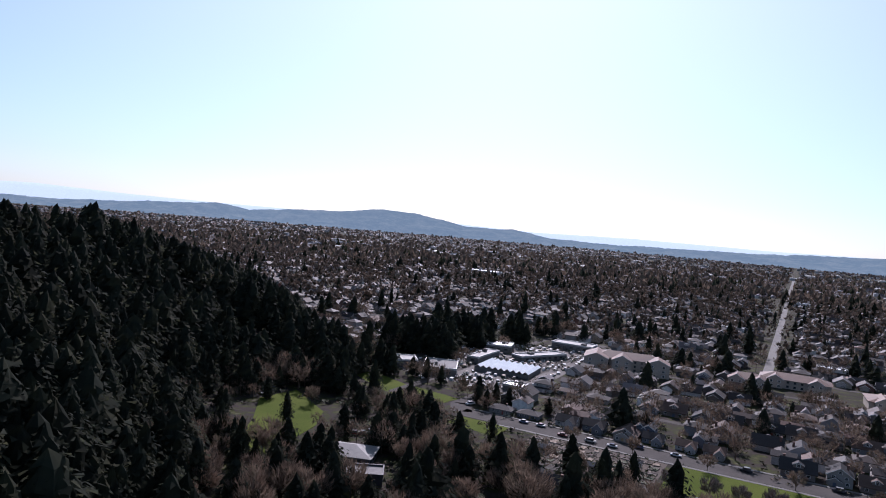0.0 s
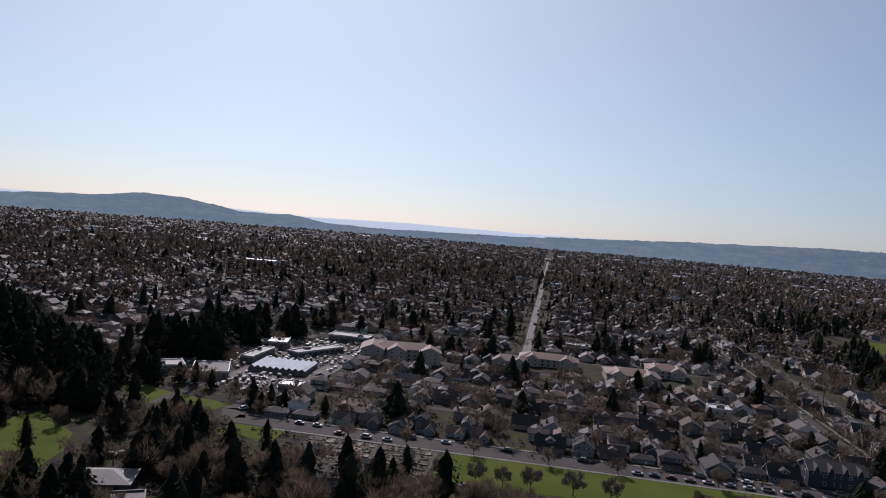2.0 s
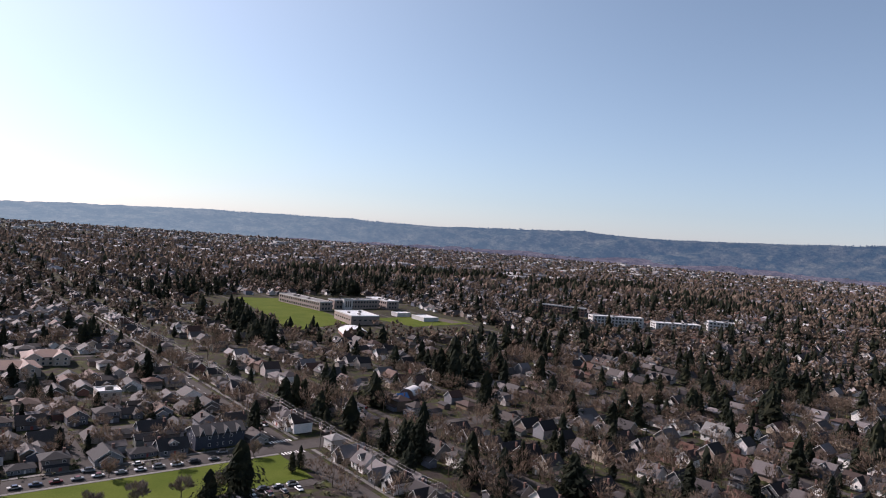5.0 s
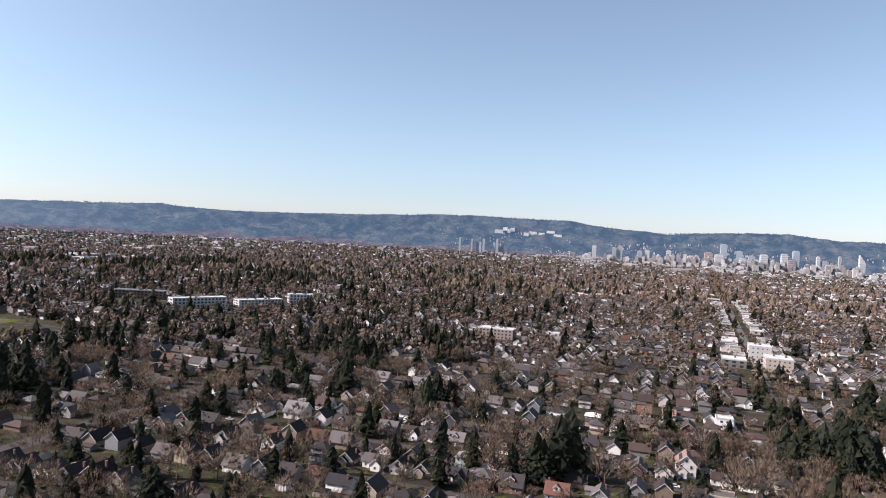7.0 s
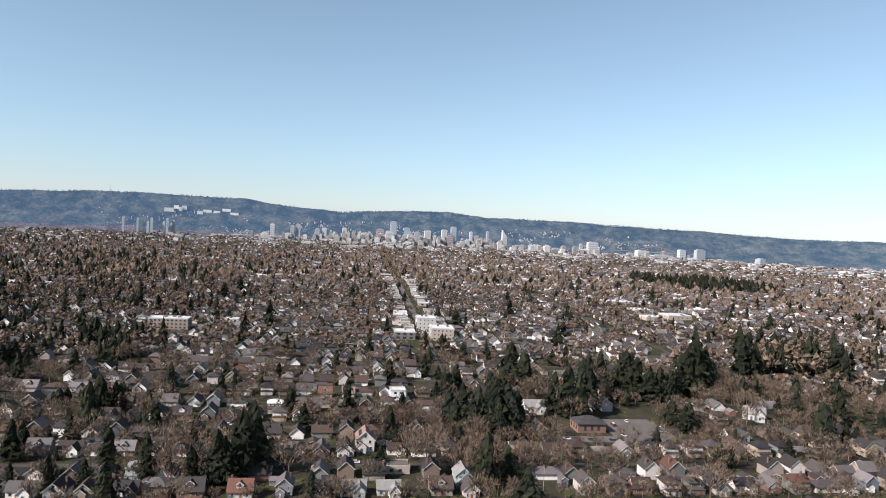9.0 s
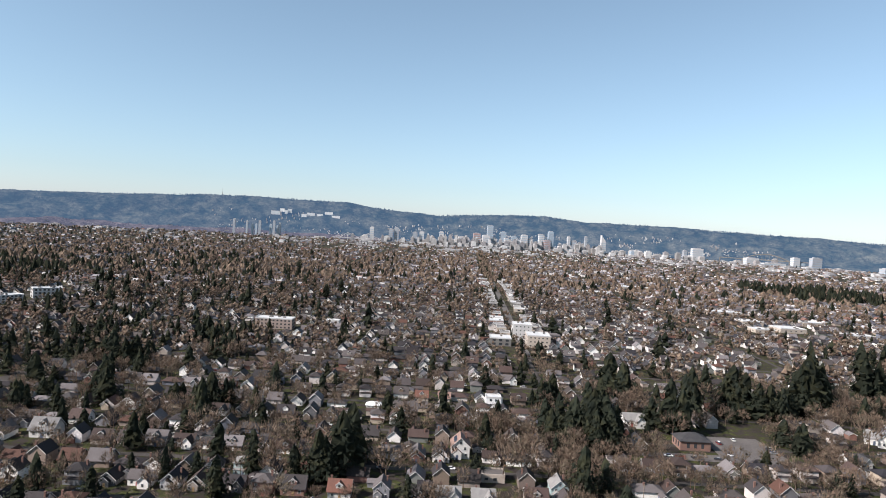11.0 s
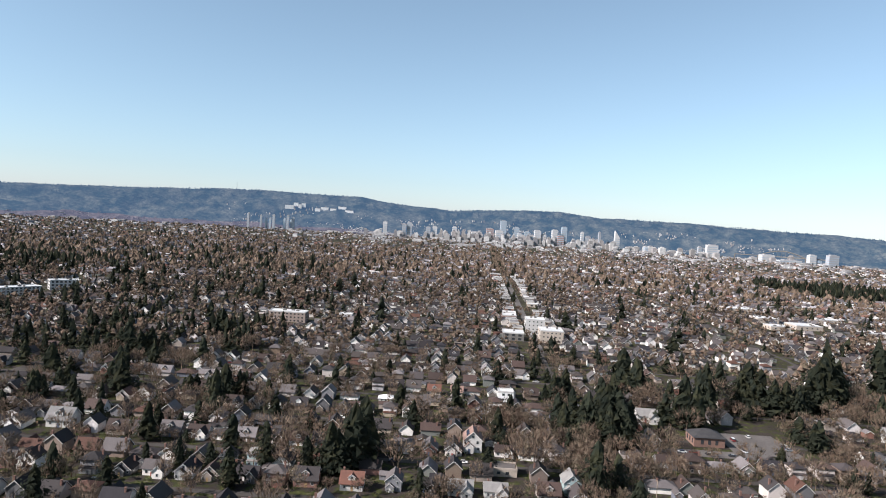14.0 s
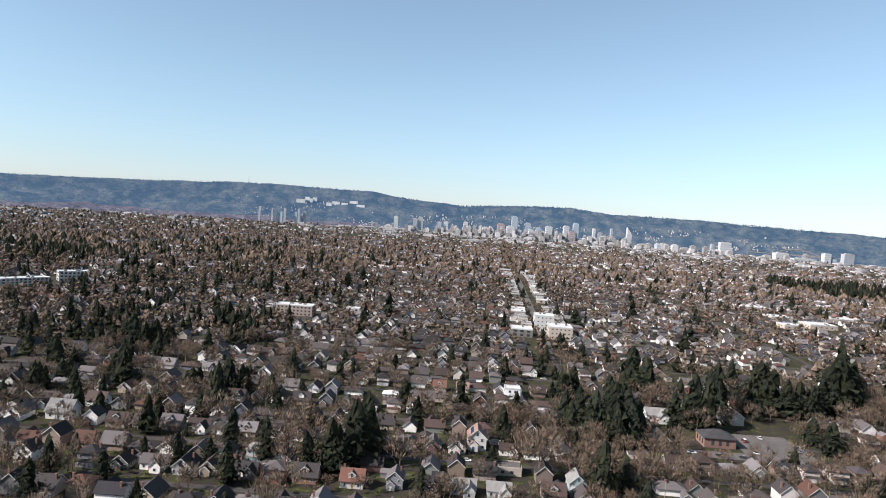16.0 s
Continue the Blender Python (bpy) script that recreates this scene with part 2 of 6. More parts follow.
M_CAR = palette("car_paint", [(0.55, 0.56, 0.57), (0.03, 0.03, 0.035), (0.72, 0.72, 0.72), (0.2, 0.21, 0.22), (0.08, 0.1, 0.16), (0.13, 0.02, 0.02), (0.02, 0.02, 0.02), (0.4, 0.39, 0.37), (0.05, 0.05, 0.06), (0.25, 0.25, 0.26)], 0.25, "object", 0.5)


def ground_material():
    m, nt, bs = nodes_of("town_ground")
    a = noise_tex(nt, 0.035, 5, 0.6)
    b = noise_tex(nt, 0.16, 4, 0.6)
    c = noise_tex(nt, 1.2, 3)
    col = ramp(nt, b, [(0.32, (0.026, 0.022, 0.021)), (0.46, (0.038, 0.032, 0.029)), (0.55, (0.032, 0.036, 0.016)), (0.63, (0.052, 0.058, 0.020)), (0.72, (0.095, 0.082, 0.074))])
    col = mix(nt, 0.55, col, ramp(nt, a, [(0.35, (0.6, 0.6, 0.6)), (0.65, (1.3, 1.25, 1.2))]), "MULTIPLY")
    col = mix(nt, 0.4, col, ramp(nt, c, [(0.3, (0.6, 0.6, 0.6)), (0.7, (1.3, 1.3, 1.3))]), "MULTIPLY")
    nt.links.new(col, bs.inputs["Base Color"])
    bs.inputs["Roughness"].default_value = 0.95
    bs.inputs["Specular IOR Level"].default_value = 0.05
    return m


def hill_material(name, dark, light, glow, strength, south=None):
    """Wooded distance, with the haze of far air painted on as a faint pale glow."""
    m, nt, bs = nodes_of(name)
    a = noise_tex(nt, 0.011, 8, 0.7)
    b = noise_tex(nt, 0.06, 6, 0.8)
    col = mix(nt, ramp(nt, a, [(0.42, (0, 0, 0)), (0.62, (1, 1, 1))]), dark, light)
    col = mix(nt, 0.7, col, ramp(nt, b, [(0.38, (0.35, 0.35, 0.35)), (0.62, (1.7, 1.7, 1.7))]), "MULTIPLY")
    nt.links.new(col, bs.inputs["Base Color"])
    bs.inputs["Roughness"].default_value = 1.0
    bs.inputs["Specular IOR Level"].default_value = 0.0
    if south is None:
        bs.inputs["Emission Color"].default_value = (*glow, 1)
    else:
        # the haze glow is painted paler on the southern hills, towards the sun
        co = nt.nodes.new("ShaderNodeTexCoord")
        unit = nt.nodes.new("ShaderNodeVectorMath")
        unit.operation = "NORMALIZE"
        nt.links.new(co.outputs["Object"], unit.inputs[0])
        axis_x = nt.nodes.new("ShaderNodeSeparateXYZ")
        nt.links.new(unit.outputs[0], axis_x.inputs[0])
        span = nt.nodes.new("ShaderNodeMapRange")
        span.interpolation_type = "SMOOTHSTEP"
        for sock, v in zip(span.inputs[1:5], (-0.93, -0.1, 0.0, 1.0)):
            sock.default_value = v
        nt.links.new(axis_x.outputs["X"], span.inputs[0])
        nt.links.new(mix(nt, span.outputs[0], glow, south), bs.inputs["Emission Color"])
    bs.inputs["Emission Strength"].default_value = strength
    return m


M_GROUND = ground_material()
# blue emission paints the haze onto the hills and their woods
M_HILL = hill_material("haze_glow_hill", (0.008, 0.014, 0.012), (0.056, 0.056, 0.042), (0.062, 0.118, 0.205), 0.46, (0.27, 0.39, 0.48))
# the rise before the hills gets its haze as a blue-grey glow
M_FOOT = hill_material("haze_glow_suburb", (0.030, 0.026, 0.028), (0.085, 0.072, 0.070), (0.078, 0.095, 0.145), 0.5)
# the ridge's pale blue is mostly emission, painted in for thick haze
M_RIDGE = hill_material("haze_glow_ridge", (0.05, 0.07, 0.08), (0.07, 0.09, 0.10), (0.58, 0.70, 0.76), 0.85)
M_RUST = surface("rust_red_shingle", (0.13, 0.058, 0.04), (0.105, 0.05, 0.037), 0.5, 0.7, 10, spec=0.25)
M_PINK = surface("pinkish_shingle", (0.22, 0.14, 0.112), (0.18, 0.12, 0.10), 0.4, 0.7, 10, spec=0.25)
M_SOLAR = surface("solar_panel", (0.015, 0.02, 0.035), (0.02, 0.026, 0.045), 1.0, 0.15)
M_PALE = surface("pale_siding", (0.50, 0.49, 0.46), (0.43, 0.42, 0.40), 0.5, 0.7)
M_TEAL = surface("pale_teal_siding", (0.26, 0.33, 0.33), (0.22, 0.29, 0.29), 0.5, 0.7)
M_LIGHT_ROOF = surface("light_grey_shingle", (0.20, 0.195, 0.185), (0.16, 0.155, 0.15), 0.4, 0.7, 10, spec=0.25)


# ---- mesh helpers ----
def put(name, bm, material, parent=None, label="", smooth=False):
    me = bpy.data.meshes.new(name)
    bm.to_mesh(me)
    bm.free()
    for m in material if isinstance(material, (list, tuple)) else (material,):
        me.materials.append(m)
    if smooth:
        me.polygons.foreach_set("use_smooth", [True] * len(me.polygons))
    ob = new(name, me)
    ob.parent = parent
    if label:
        tagged(ob, label)
    return ob


def part(name, bm, material, parent, label=""):
    return put(name, bm, material, parent, label)


def piece(name, me, parent, x=0, y=0, z=0, rz=0, sx=1, sy=1, sz=1):
    """An object of its own on a shared mesh."""
    ob = new(name, me)
    ob.parent = parent
    ob.matrix_basis = pose(x, y, z, 0, 0, rz) @ Matrix.Diagonal((sx, sy, sz, 1))
    return ob


def shared(name, bm, material):
    me = bpy.data.meshes.new(name)
    bm.to_mesh(me)
    bm.free()
    me.materials.append(material)
    return me


def box(bm, x0, x1, y0, y1, z0, z1, m=None):
    c = [bm.verts.new((x, y, z)) for z in (z0, z1) for x, y in ((x0, y0), (x1, y0), (x1, y1), (x0, y1))]
    fs = [bm.faces.new([c[i] for i in f]) for f in ((3, 2, 1, 0), (4, 5, 6, 7), (0, 1, 5, 4), (1, 2, 6, 5), (2, 3, 7, 6), (3, 0, 4, 7))]
    if m is not None:
        for f in fs:
            f.material_index = m
    return fs


def arrays(verts, faces, mats=None):
    """A template: vertices, triangles as index triples, a material index for each."""
    return np.array(verts, float), np.array(faces, int), np.zeros(len(faces), int) if mats is None else np.array(mats, int)


def from_bm(bm):
    bmesh.ops.triangulate(bm, faces=bm.faces[:])
    bm.verts.index_update()
    t = arrays([v.co[:] for v in bm.verts], [[v.index for v in f.verts] for f in bm.faces], [f.material_index for f in bm.faces])
    bm.free()
    return t


class Crowd:
    """Many small things joined into one mesh."""

    smooth = False

    def __init__(self):
        self.v, self.f, self.m, self.n = [], [], [], 0

    def add(self, template, pos, rot, size):
        tv, tf, tm = template
        pos, size = np.asarray(pos, float).reshape(-1, 3), np.asarray(size, float).reshape(-1, 3)
        if not len(pos):
            return
        rot = np.asarray(rot, float)
        v = tv[None] * size[:, None]
        c, s = np.cos(rot)[:, None], np.sin(rot)[:, None]
        v = np.stack([v[..., 0] * c - v[..., 1] * s, v[..., 0] * s + v[..., 1] * c, v[..., 2]], -1) + pos[:, None]
        f = tf[None] + (self.n + np.arange(len(pos)) * len(tv))[:, None, None]
        self.v.append(v.reshape(-1, 3))
        self.f.append(f.reshape(-1, 3))
        self.m.append(np.tile(tm, len(pos)))
        self.n += len(pos) * len(tv)

    def build(self, name, materials, label, category, kind="stuff"):
        v, f, m = np.concatenate(self.v), np.concatenate(self.f), np.concatenate(self.m)
        me = bpy.data.meshes.new(name)
        me.vertices.add(len(v))
        me.vertices.foreach_set("co", v.astype(np.float32).ravel())
        me.loops.add(f.size)
        me.loops.foreach_set("vertex_index", f.astype(np.int32).ravel())
        me.polygons.add(len(f))
        me.polygons.foreach_set("loop_start", np.arange(0, f.size, 3, dtype=np.int32))
        me.polygons.foreach_set("material_index", m.astype(np.int32))
        me.polygons.foreach_set("use_smooth", np.full(len(f), self.smooth))
        me.update(calc_edges=True)
        for mat in materials:
            me.materials.append(mat)
        return tagged(new(name, me), label, category, kind=kind)


# ---- the lie of the land ----
WOOD_EDGE = [(30, 60), (45, -30), (100, -100), (151, -145), (222, -215), (234, -254), (222, -330), (284, -377), (408, -480), (640, -620), (1000, -760)]
EDGE_A = np.array(WOOD_EDGE[:-1], float)
EDGE_D = np.array(WOOD_EDGE[1:], float) - EDGE_A


def wood_depth(x, y):
    """Metres inside the wood's edge, below nought outside it."""
    p = np.stack([np.asarray(x, float), np.asarray(y, float)], -1)[..., None, :]
    k = np.clip(((p - EDGE_A) * EDGE_D).sum(-1) / (EDGE_D ** 2).sum(-1), 0, 1)
    away = p - (EDGE_A + k[..., None] * EDGE_D)
    d = np.hypot(away[..., 0], away[..., 1])
    i = d.argmin(-1)
    cross = np.take_along_axis(EDGE_D[..., 0] * away[..., 1] - EDGE_D[..., 1] * away[..., 0], i[..., None], -1)[..., 0]
    return np.where(cross > 0, 1, -1) * np.take_along_axis(d, i[..., None], -1)[..., 0]


def land(x, y):
    x, y = np.asarray(x, float), np.asarray(y, float)
    d = np.clip(wood_depth(x, y), 0, None)
    r = np.hypot(x, y)
    fade = np.clip((900 - r) / 400, 0, 1) * np.clip((60 - y) / 90, 0, 1)
    return np.minimum(0.38 * d, 51 + 0.02 * d) * fade


def sheet(name, xs, ys, material, label, category):
    g = np.array([[(x, y) for x in xs] for y in ys])
    h = land(g[..., 0], g[..., 1])
    v = np.concatenate([g, h[..., None]], -1).reshape(-1, 3)
    w = len(xs)
    f = [(j * w + i, j * w + i + 1, (j + 1) * w + i + 1, (j + 1) * w + i) for j in range(len(ys) - 1) for i in range(w - 1)]
    me = bpy.data.meshes.new(name)
    me.from_pydata(v.tolist(), [], f)
    me.materials.append(material)
    return tagged(new(name, me), label, category, kind="structure")


far_steps = [1100, 1500, 2200, 3200, 4500, 7000]
mid_steps = list(range(-900, 901, 20))
axis = [-s for s in reversed(far_steps)] + mid_steps + far_steps
sheet("ground", axis, axis, M_GROUND, "brown winter ground with lawns and bare yards", "ground")


def hills(name, ridge, near, far, material, rough, label, ripple, step=0.2, rows=9):
    """A long wooded hill round the town: from flat at the near radius up to its ridge, and down again behind; spurs and gullies run down it."""
    b = np.arange(ridge[0][0], ridge[-1][0] + 0.01, step)
    top = np.interp(b, [r[0] for r in ridge], [r[1] for r in ridge])
    ks = [0.0, 0.1] + list(np.linspace(0.2, 0.95, rows - 4)) + [1.1, 1.3]
    v, f = [], []
    for ang, t in zip(b, top):
        for j, k in enumerate(ks):
            r = near + (far - near) * k
            x, y = -math.sin(radians(ang)) * r, math.cos(radians(ang)) * r
            q = float(np.interp(k, [0.1, 0.3, 0.5, 0.7, 0.85, 0.95, 1.1, 1.3], [0.03, 0.28, 0.52, 0.76, 0.93, 1.0, 0.9, 0.5]))
            mid = math.sin(math.pi * min(1, max(0, k - 0.05)))
            z = -3 if j == 0 else q * t
            if j > 1:
                spur = noise.noise((ang * 0.28 + k * 1.6, k * 2.2, 3.0)) + 0.5 * noise.noise((ang * 0.6 - k * 2.4, k * 4.0, 9.0)) + 0.25 * noise.noise((ang * 1.3 + k * 3, k * 9, 5.0))
                z += rough * spur * mid + ripple * noise.noise((x * 0.03, y * 0.03, 7)) * (0.4 + 0.6 * mid)
            v.append((x, y, z))
    w = len(ks)
    for i in range(len(b) - 1):
        f += [(i * w + j, i * w + j + 1, (i + 1) * w + j + 1, (i + 1) * w + j) for j in range(w - 1)]
    me = bpy.data.meshes.new(name)
    me.from_pydata(v, [], f)
    me.materials.append(material)
    me.polygons.foreach_set("use_smooth", [True] * len(f))
    return tagged(new(name, me), label, "hill", kind="structure")


# bearing and height of the ridge
WEST = [(30, 140), (48.9, 146), (54.8, 140), (62.8, 163), (71.6, 182), (76.9, 187), (78, 178), (81.2, 209), (84, 205), (90, 176), (93, 186), (96, 205), (97.6, 225), (101, 226),
        (105.5, 227), (109, 219), (112, 206), (115.4, 190), (119.5, 177), (125.2, 165), (129, 178), (129.8, 188), (130.8, 180), (136.2, 164), (142, 140), (148.2, 146), (148.9, 152),
        (149.8, 146), (156, 142), (163, 131), (171, 107), (175, 88), (184.5, 52), (195, 32), (199, 44), (201.6, 80), (205.7, 72), (209.6, 129), (212.4, 139), (216, 103), (220, 88), (223.1, 66),
        (225.5, 90), (231, 62), (236, 38), (242, 30), (255, 40)]
hills("hill", WEST, 4120, 4600, M_HILL, 24, "long wooded hills behind the town, blue haze painted as glow", 6, 0.15, 18)
FOOT = [(80, 0), (90, 8), (94, 26), (99, 40), (108, 46), (120, 46), (132, 40), (142, 30), (152, 10), (160, 0)]
hills("foothill", FOOT, 4092, 4290, M_FOOT, 7, "low rise with bare woods and suburbs before the hills, haze painted as glow", 3, 0.3, 9)
FAR = [(20, 120), (49, 128), (75, 130), (100, 100), (112, 170), (116, 172), (122, 168), (130, 120), (160, 110), (172, 92), (182, 78), (192, 84), (200, 70), (206, 85), (215, 90), (226, 92), (232, 100), (238, 118), (245, 96), (262, 90)]
hills("backdrop", FAR, 4700, 4880, M_RIDGE, 4, "far ridge at the horizon, pale blue haze painted as glow", 1)


def slope_height(b, k):
    """Height of the near hills at a bearing, k of the way up."""
    return np.interp(k, [0.1, 0.3, 0.5, 0.7, 0.85, 0.95], [0.03, 0.28, 0.52, 0.76, 0.93, 1.0]) * np.interp(b, [w[0] for w in WEST], [w[1] for w in WEST])


# ---- streets ----
AVE_W = [-147, -217, -287, -337] + [-397 - 60 * k for k in range(61)]
AVE_E = [13 + 80 * k for k in range(-2, 40)]
ST_W = [-286 - 242 * k for k in range(16, 0, -1)] + [-286] + [77 + 242 * k for k in range(17)]
ST_E = [-286 - 57 * k for k in range(66)]
BEND = 0.043


def bend(x, y):
    """West of the near streets the town's grid turns by two and a half degrees."""
    return y + BEND * np.maximum(0, -np.asarray(x, float) - 560)


def strips(name, lines, material, z, label, category):
    """Flat strips with a little thickness: x0, y0, x1, y1, width."""
    bm = bmesh.new()
    for x0, y0, x1, y1, w in lines:
        a, b = Vector((x0, y0, 0)), Vector((x1, y1, 0))
        n = (b - a).normalized().cross(Vector((0, 0, 1))) * (w / 2)
        top = [bm.verts.new((p.x, p.y, z)) for p in (a - n, a + n, b + n, b - n)]
        low = [bm.verts.new((p.x, p.y, -0.2)) for p in (a - n, a + n, b + n, b - n)]
        bm.faces.new(top)
        for i in range(4):
            bm.faces.new((top[i], low[i], low[(i + 1) % 4], top[(i + 1) % 4]))
    bmesh.ops.recalc_face_normals(bm, faces=bm.faces[:])
    return tagged(put(name, bm, material), label, category, kind="structure")


minor = []
for a in AVE_W[1:]:
    minor.append((a, -4000, a, 4000, 4.4))
strips("side_street", minor, M_ASPHALT, 0.05, "grey asphalt side streets running north between the houses", "road")
minor = []
for s in ST_W:
    if s != -286:
        minor += [(-147, s, -560, s, 5.4), (-560, s, -4100, bend(-4100, s), 4.2)]
strips("side_street", minor, M_ASPHALT, 0.04, "grey asphalt side streets between the houses", "road")
minor = [(a, -292, a, -4100, 5) for a in AVE_E if a not in (13,) and a > -100]
strips("side_street", minor, M_ASPHALT, 0.052, "grey asphalt side streets running south", "road")
minor = [(-141, s, 3000 if s < -560 else 112, s, 5.0) for s in ST_E[1:]]
strips("side_street", minor, M_ASPHALT, 0.045, "grey asphalt side streets south of the park", "road")
strips("road_1", [(-4000, bend(-4000, -286), -560, -286, 12), (-560, -286, 131, -286, 12), (131, -286, 138, -300, 10), (138, -298, 131, -540, 8)], M_ASPHALT, 0.06, "grey asphalt road along the park with parked cars", "road")
strips("road_2", [(-147, 500, -147, -4000, 9.5)], M_ASPHALT, 0.075, "grey asphalt avenue with a crossing", "road")
strips("road_3", [(13, -500, 13, -2300, 6.5)], M_CONCRETE, 0.09, "long straight pale avenue running to the horizon", "road")
strips("road_4", [(-640, 77 + BEND * 80, -1560, bend(-1560, 77), 8)], M_LOT, 0.085, "long straight shopping street running towards the towers", "road")
strips("pavement", [(-4000, bend(-4000, -286) + 7.6, -560, -278.4, 2), (-139, -278.6, 110, -278.6, 1.8), (-139, -293.6, 128, -293.6, 1.8), (-155.2, -278, -155.2, 200, 1.8),
                    (-155.2, -294, -155.2, -700, 1.8), (-138.8, -294, -138.8, -700, 1.8)], M_CONCRETE, 0.14, "pale concrete pavement with a raised kerb", "pavement")
strips("drive", [(-139, -243, 92, -243, 6)], M_ASPHALT, 0.07, "asphalt drive along the park lawn", "road")
marks = [(-144.5 + 1.4 * i - 6, -276.5, -144.5 + 1.4 * i - 6, -279.5, 0.6) for i in range(8)] + [(-152 + 1.4 * i, -293, -152 + 1.4 * i, -296, 0.6) for i in range(8)]
marks += [(-147, -300 - 9 * i, -147, -304 - 9 * i, 0.18) for i in range(40)]
strips("road_marking", marks, M_PAINT, 0.1, "white painted crossing bars and lane lines", "road marking")


# ---- lawns ----
def lawn(name, pts, material, label, z=0.05):
    bm = bmesh.new()
    top = [bm.verts.new((x, y, z + float(land(x, y)))) for x, y in pts]
    low = [bm.verts.new((x, y, -0.3)) for x, y in pts]
    f = bm.faces.new(top)
    for i in range(len(pts)):
        bm.faces.new((top[i], low[i], low[(i + 1) % len(pts)], top[(i + 1) % len(pts)]))
    bmesh.ops.recalc_face_normals(bm, faces=bm.faces[:])
    return tagged(put(name, bm, material), label, "lawn", kind="structure")


lawn("park_lawn", [(-139, -277.5), (36, -277.5), (36, -247), (-139, -247)], M_GRASS, "bright green mown park lawn beside the road", 0.1)
lawn("meadow", [(207, -262), (176, -242), (166, -224), (158, -186), (172, -184), (190, -214), (210, -240)], M_GRASS, "bright green clearing below the wooded hill", 0.12)
lawn("meadow", [(205, -325), (176, -312), (142, -306), (144, -294), (172, -290), (206, -310)], M_GRASS, "bright green bank above the nursery")
lawn("meadow", [(128, -279), (104, -279), (104, -262), (128, -266)], M_GRASS, "green verge beside the road bend")
lawn("sports_field", [(-318, -690), (-352, -850), (-402, -840), (-398, -700), (-384, -628), (-296, -586)], M_GRASS, "bright green school sports field", 0.16)
lawn("sports_field", [(-430, -655), (-520, -660), (-530, -600), (-440, -590)], M_GRASS, "worn green playing field beside the courts", 0.14)
lawn("infield", [(-500, -640), (-522, -642), (-524, -610), (-504, -604)], M_SOIL, "brown earth infield of the playing field", 0.17)
lawn("garden_ground", [(38, -277), (92, -277), (92, -247), (38, -247)], M_SOIL, "brown soil of an allotment garden", 0.06)
lawn("yard", [(120, -530), (215, -440), (212, -340), (120, -335)], M_LOT, "grey asphalt yard of a plant nursery", 0.03)
lawn("car_park", [(-372, 108), (-372, 190), (-418, 188), (-418, 154), (-383, 152), (-383, 108)], M_LOT, "asphalt car park behind a brick building", 0.11)
lawn("car_park", [(212, -238), (224, -238), (234, -276), (222, -282)], M_ASPHALT, "small parking bay at the wood's edge", 0.05)

# x0, x1, y0, y1 kept free of houses
KEEP = [(-140, 260, -284, -150), (126, 235, -540, -290), (60, 130, -480, -425), (-110, 30, -522, -454), (-104, -86, -396, -378), (-136, -104, -312, -294),
        (-540, -285, -870, -540), (-770, -700, -710, -520), (-930, -740, -530, -470), (-745, -700, -200, -145), (-440, -370, 118, 205),
        (-955, -870, 400, 500), (-20, 75, -1300, -1200), (455, 530, -1190, -1080), (-400, -380, 100, 130)]
TREES_ONLY = [(-620, -372, 60, 420)]


def free(x, y, rects):
    ok = np.ones(np.shape(x), bool)
    for x0, x1, y0, y1 in rects:
        ok &= ~((x > x0) & (x < x1) & (y > y0) & (y < y1))
    return ok


# ---- lots: x, y, facing ----
rng = np.random.RandomState(11)
lots = []
for a in AVE_W:
    for side in (-1, 1):
        if a == -147 and side > 0:
            continue
        for s, t in zip(ST_W, ST_W[1:]):
            for k in range(int((t - s - 18) // 12.9)):
                lots.append((a + side * 15.6, s + 15 + 12.9 * k, -90 * side, 0))
for s in ST_E:
    for side in (-1, 1):
        if s == -286 and side > 0:
            continue
        for a in AVE_E:
            for k in range(6):
                lots.append((a + 10 + 12.4 * k, s + side * 14.2, 180 if side < 0 else 0, 1))
lots = np.array(lots, float)
loose = np.interp(np.hypot(lots[:, 0], lots[:, 1]), [500, 1200], [1.2, 3.6])
lots[:, 0] += rng.uniform(-1, 1, len(lots)) * loose
lots[:, 1] += rng.uniform(-1, 1, len(lots)) * loose
lots[:, 1] = np.where(lots[:, 3] == 0, bend(lots[:, 0], lots[:, 1]), lots[:, 1])
far_off = np.hypot(lots[:, 0], lots[:, 1])
bearing = np.degrees(np.arctan2(-lots[:, 0], lots[:, 1])) % 360
keep = (far_off > 120) & (far_off < 4080) & (bearing > 42) & (bearing < 247)
strip_y = bend(lots[:, 0], np.full(len(lots), 77.0))
on_strip = (lots[:, 0] < -572) & (lots[:, 0] > -1520) & (np.abs(lots[:, 1] - strip_y) < 24)
keep &= free(lots[:, 0], lots[:, 1], KEEP) & ~on_strip & (wood_depth(lots[:, 0], lots[:, 1]) < -8)
keep &= ~((lots[:, 3] == 1) & (np.abs(lots[:, 0] - 13) < 13) & (lots[:, 1] < -480))
thin = rng.rand(len(lots)) < np.where(free(lots[:, 0], lots[:, 1], TREES_ONLY), np.where(far_off > 2600, 0.21, np.where(far_off > 1700, 0.75, 0.94)), 0.45)
lots, far_off, bearing = lots[keep & thin], far_off[keep & thin], bearing[keep & thin]
order = np.argsort(far_off)
lots, far_off, bearing = lots[order], far_off[order], bearing[order]


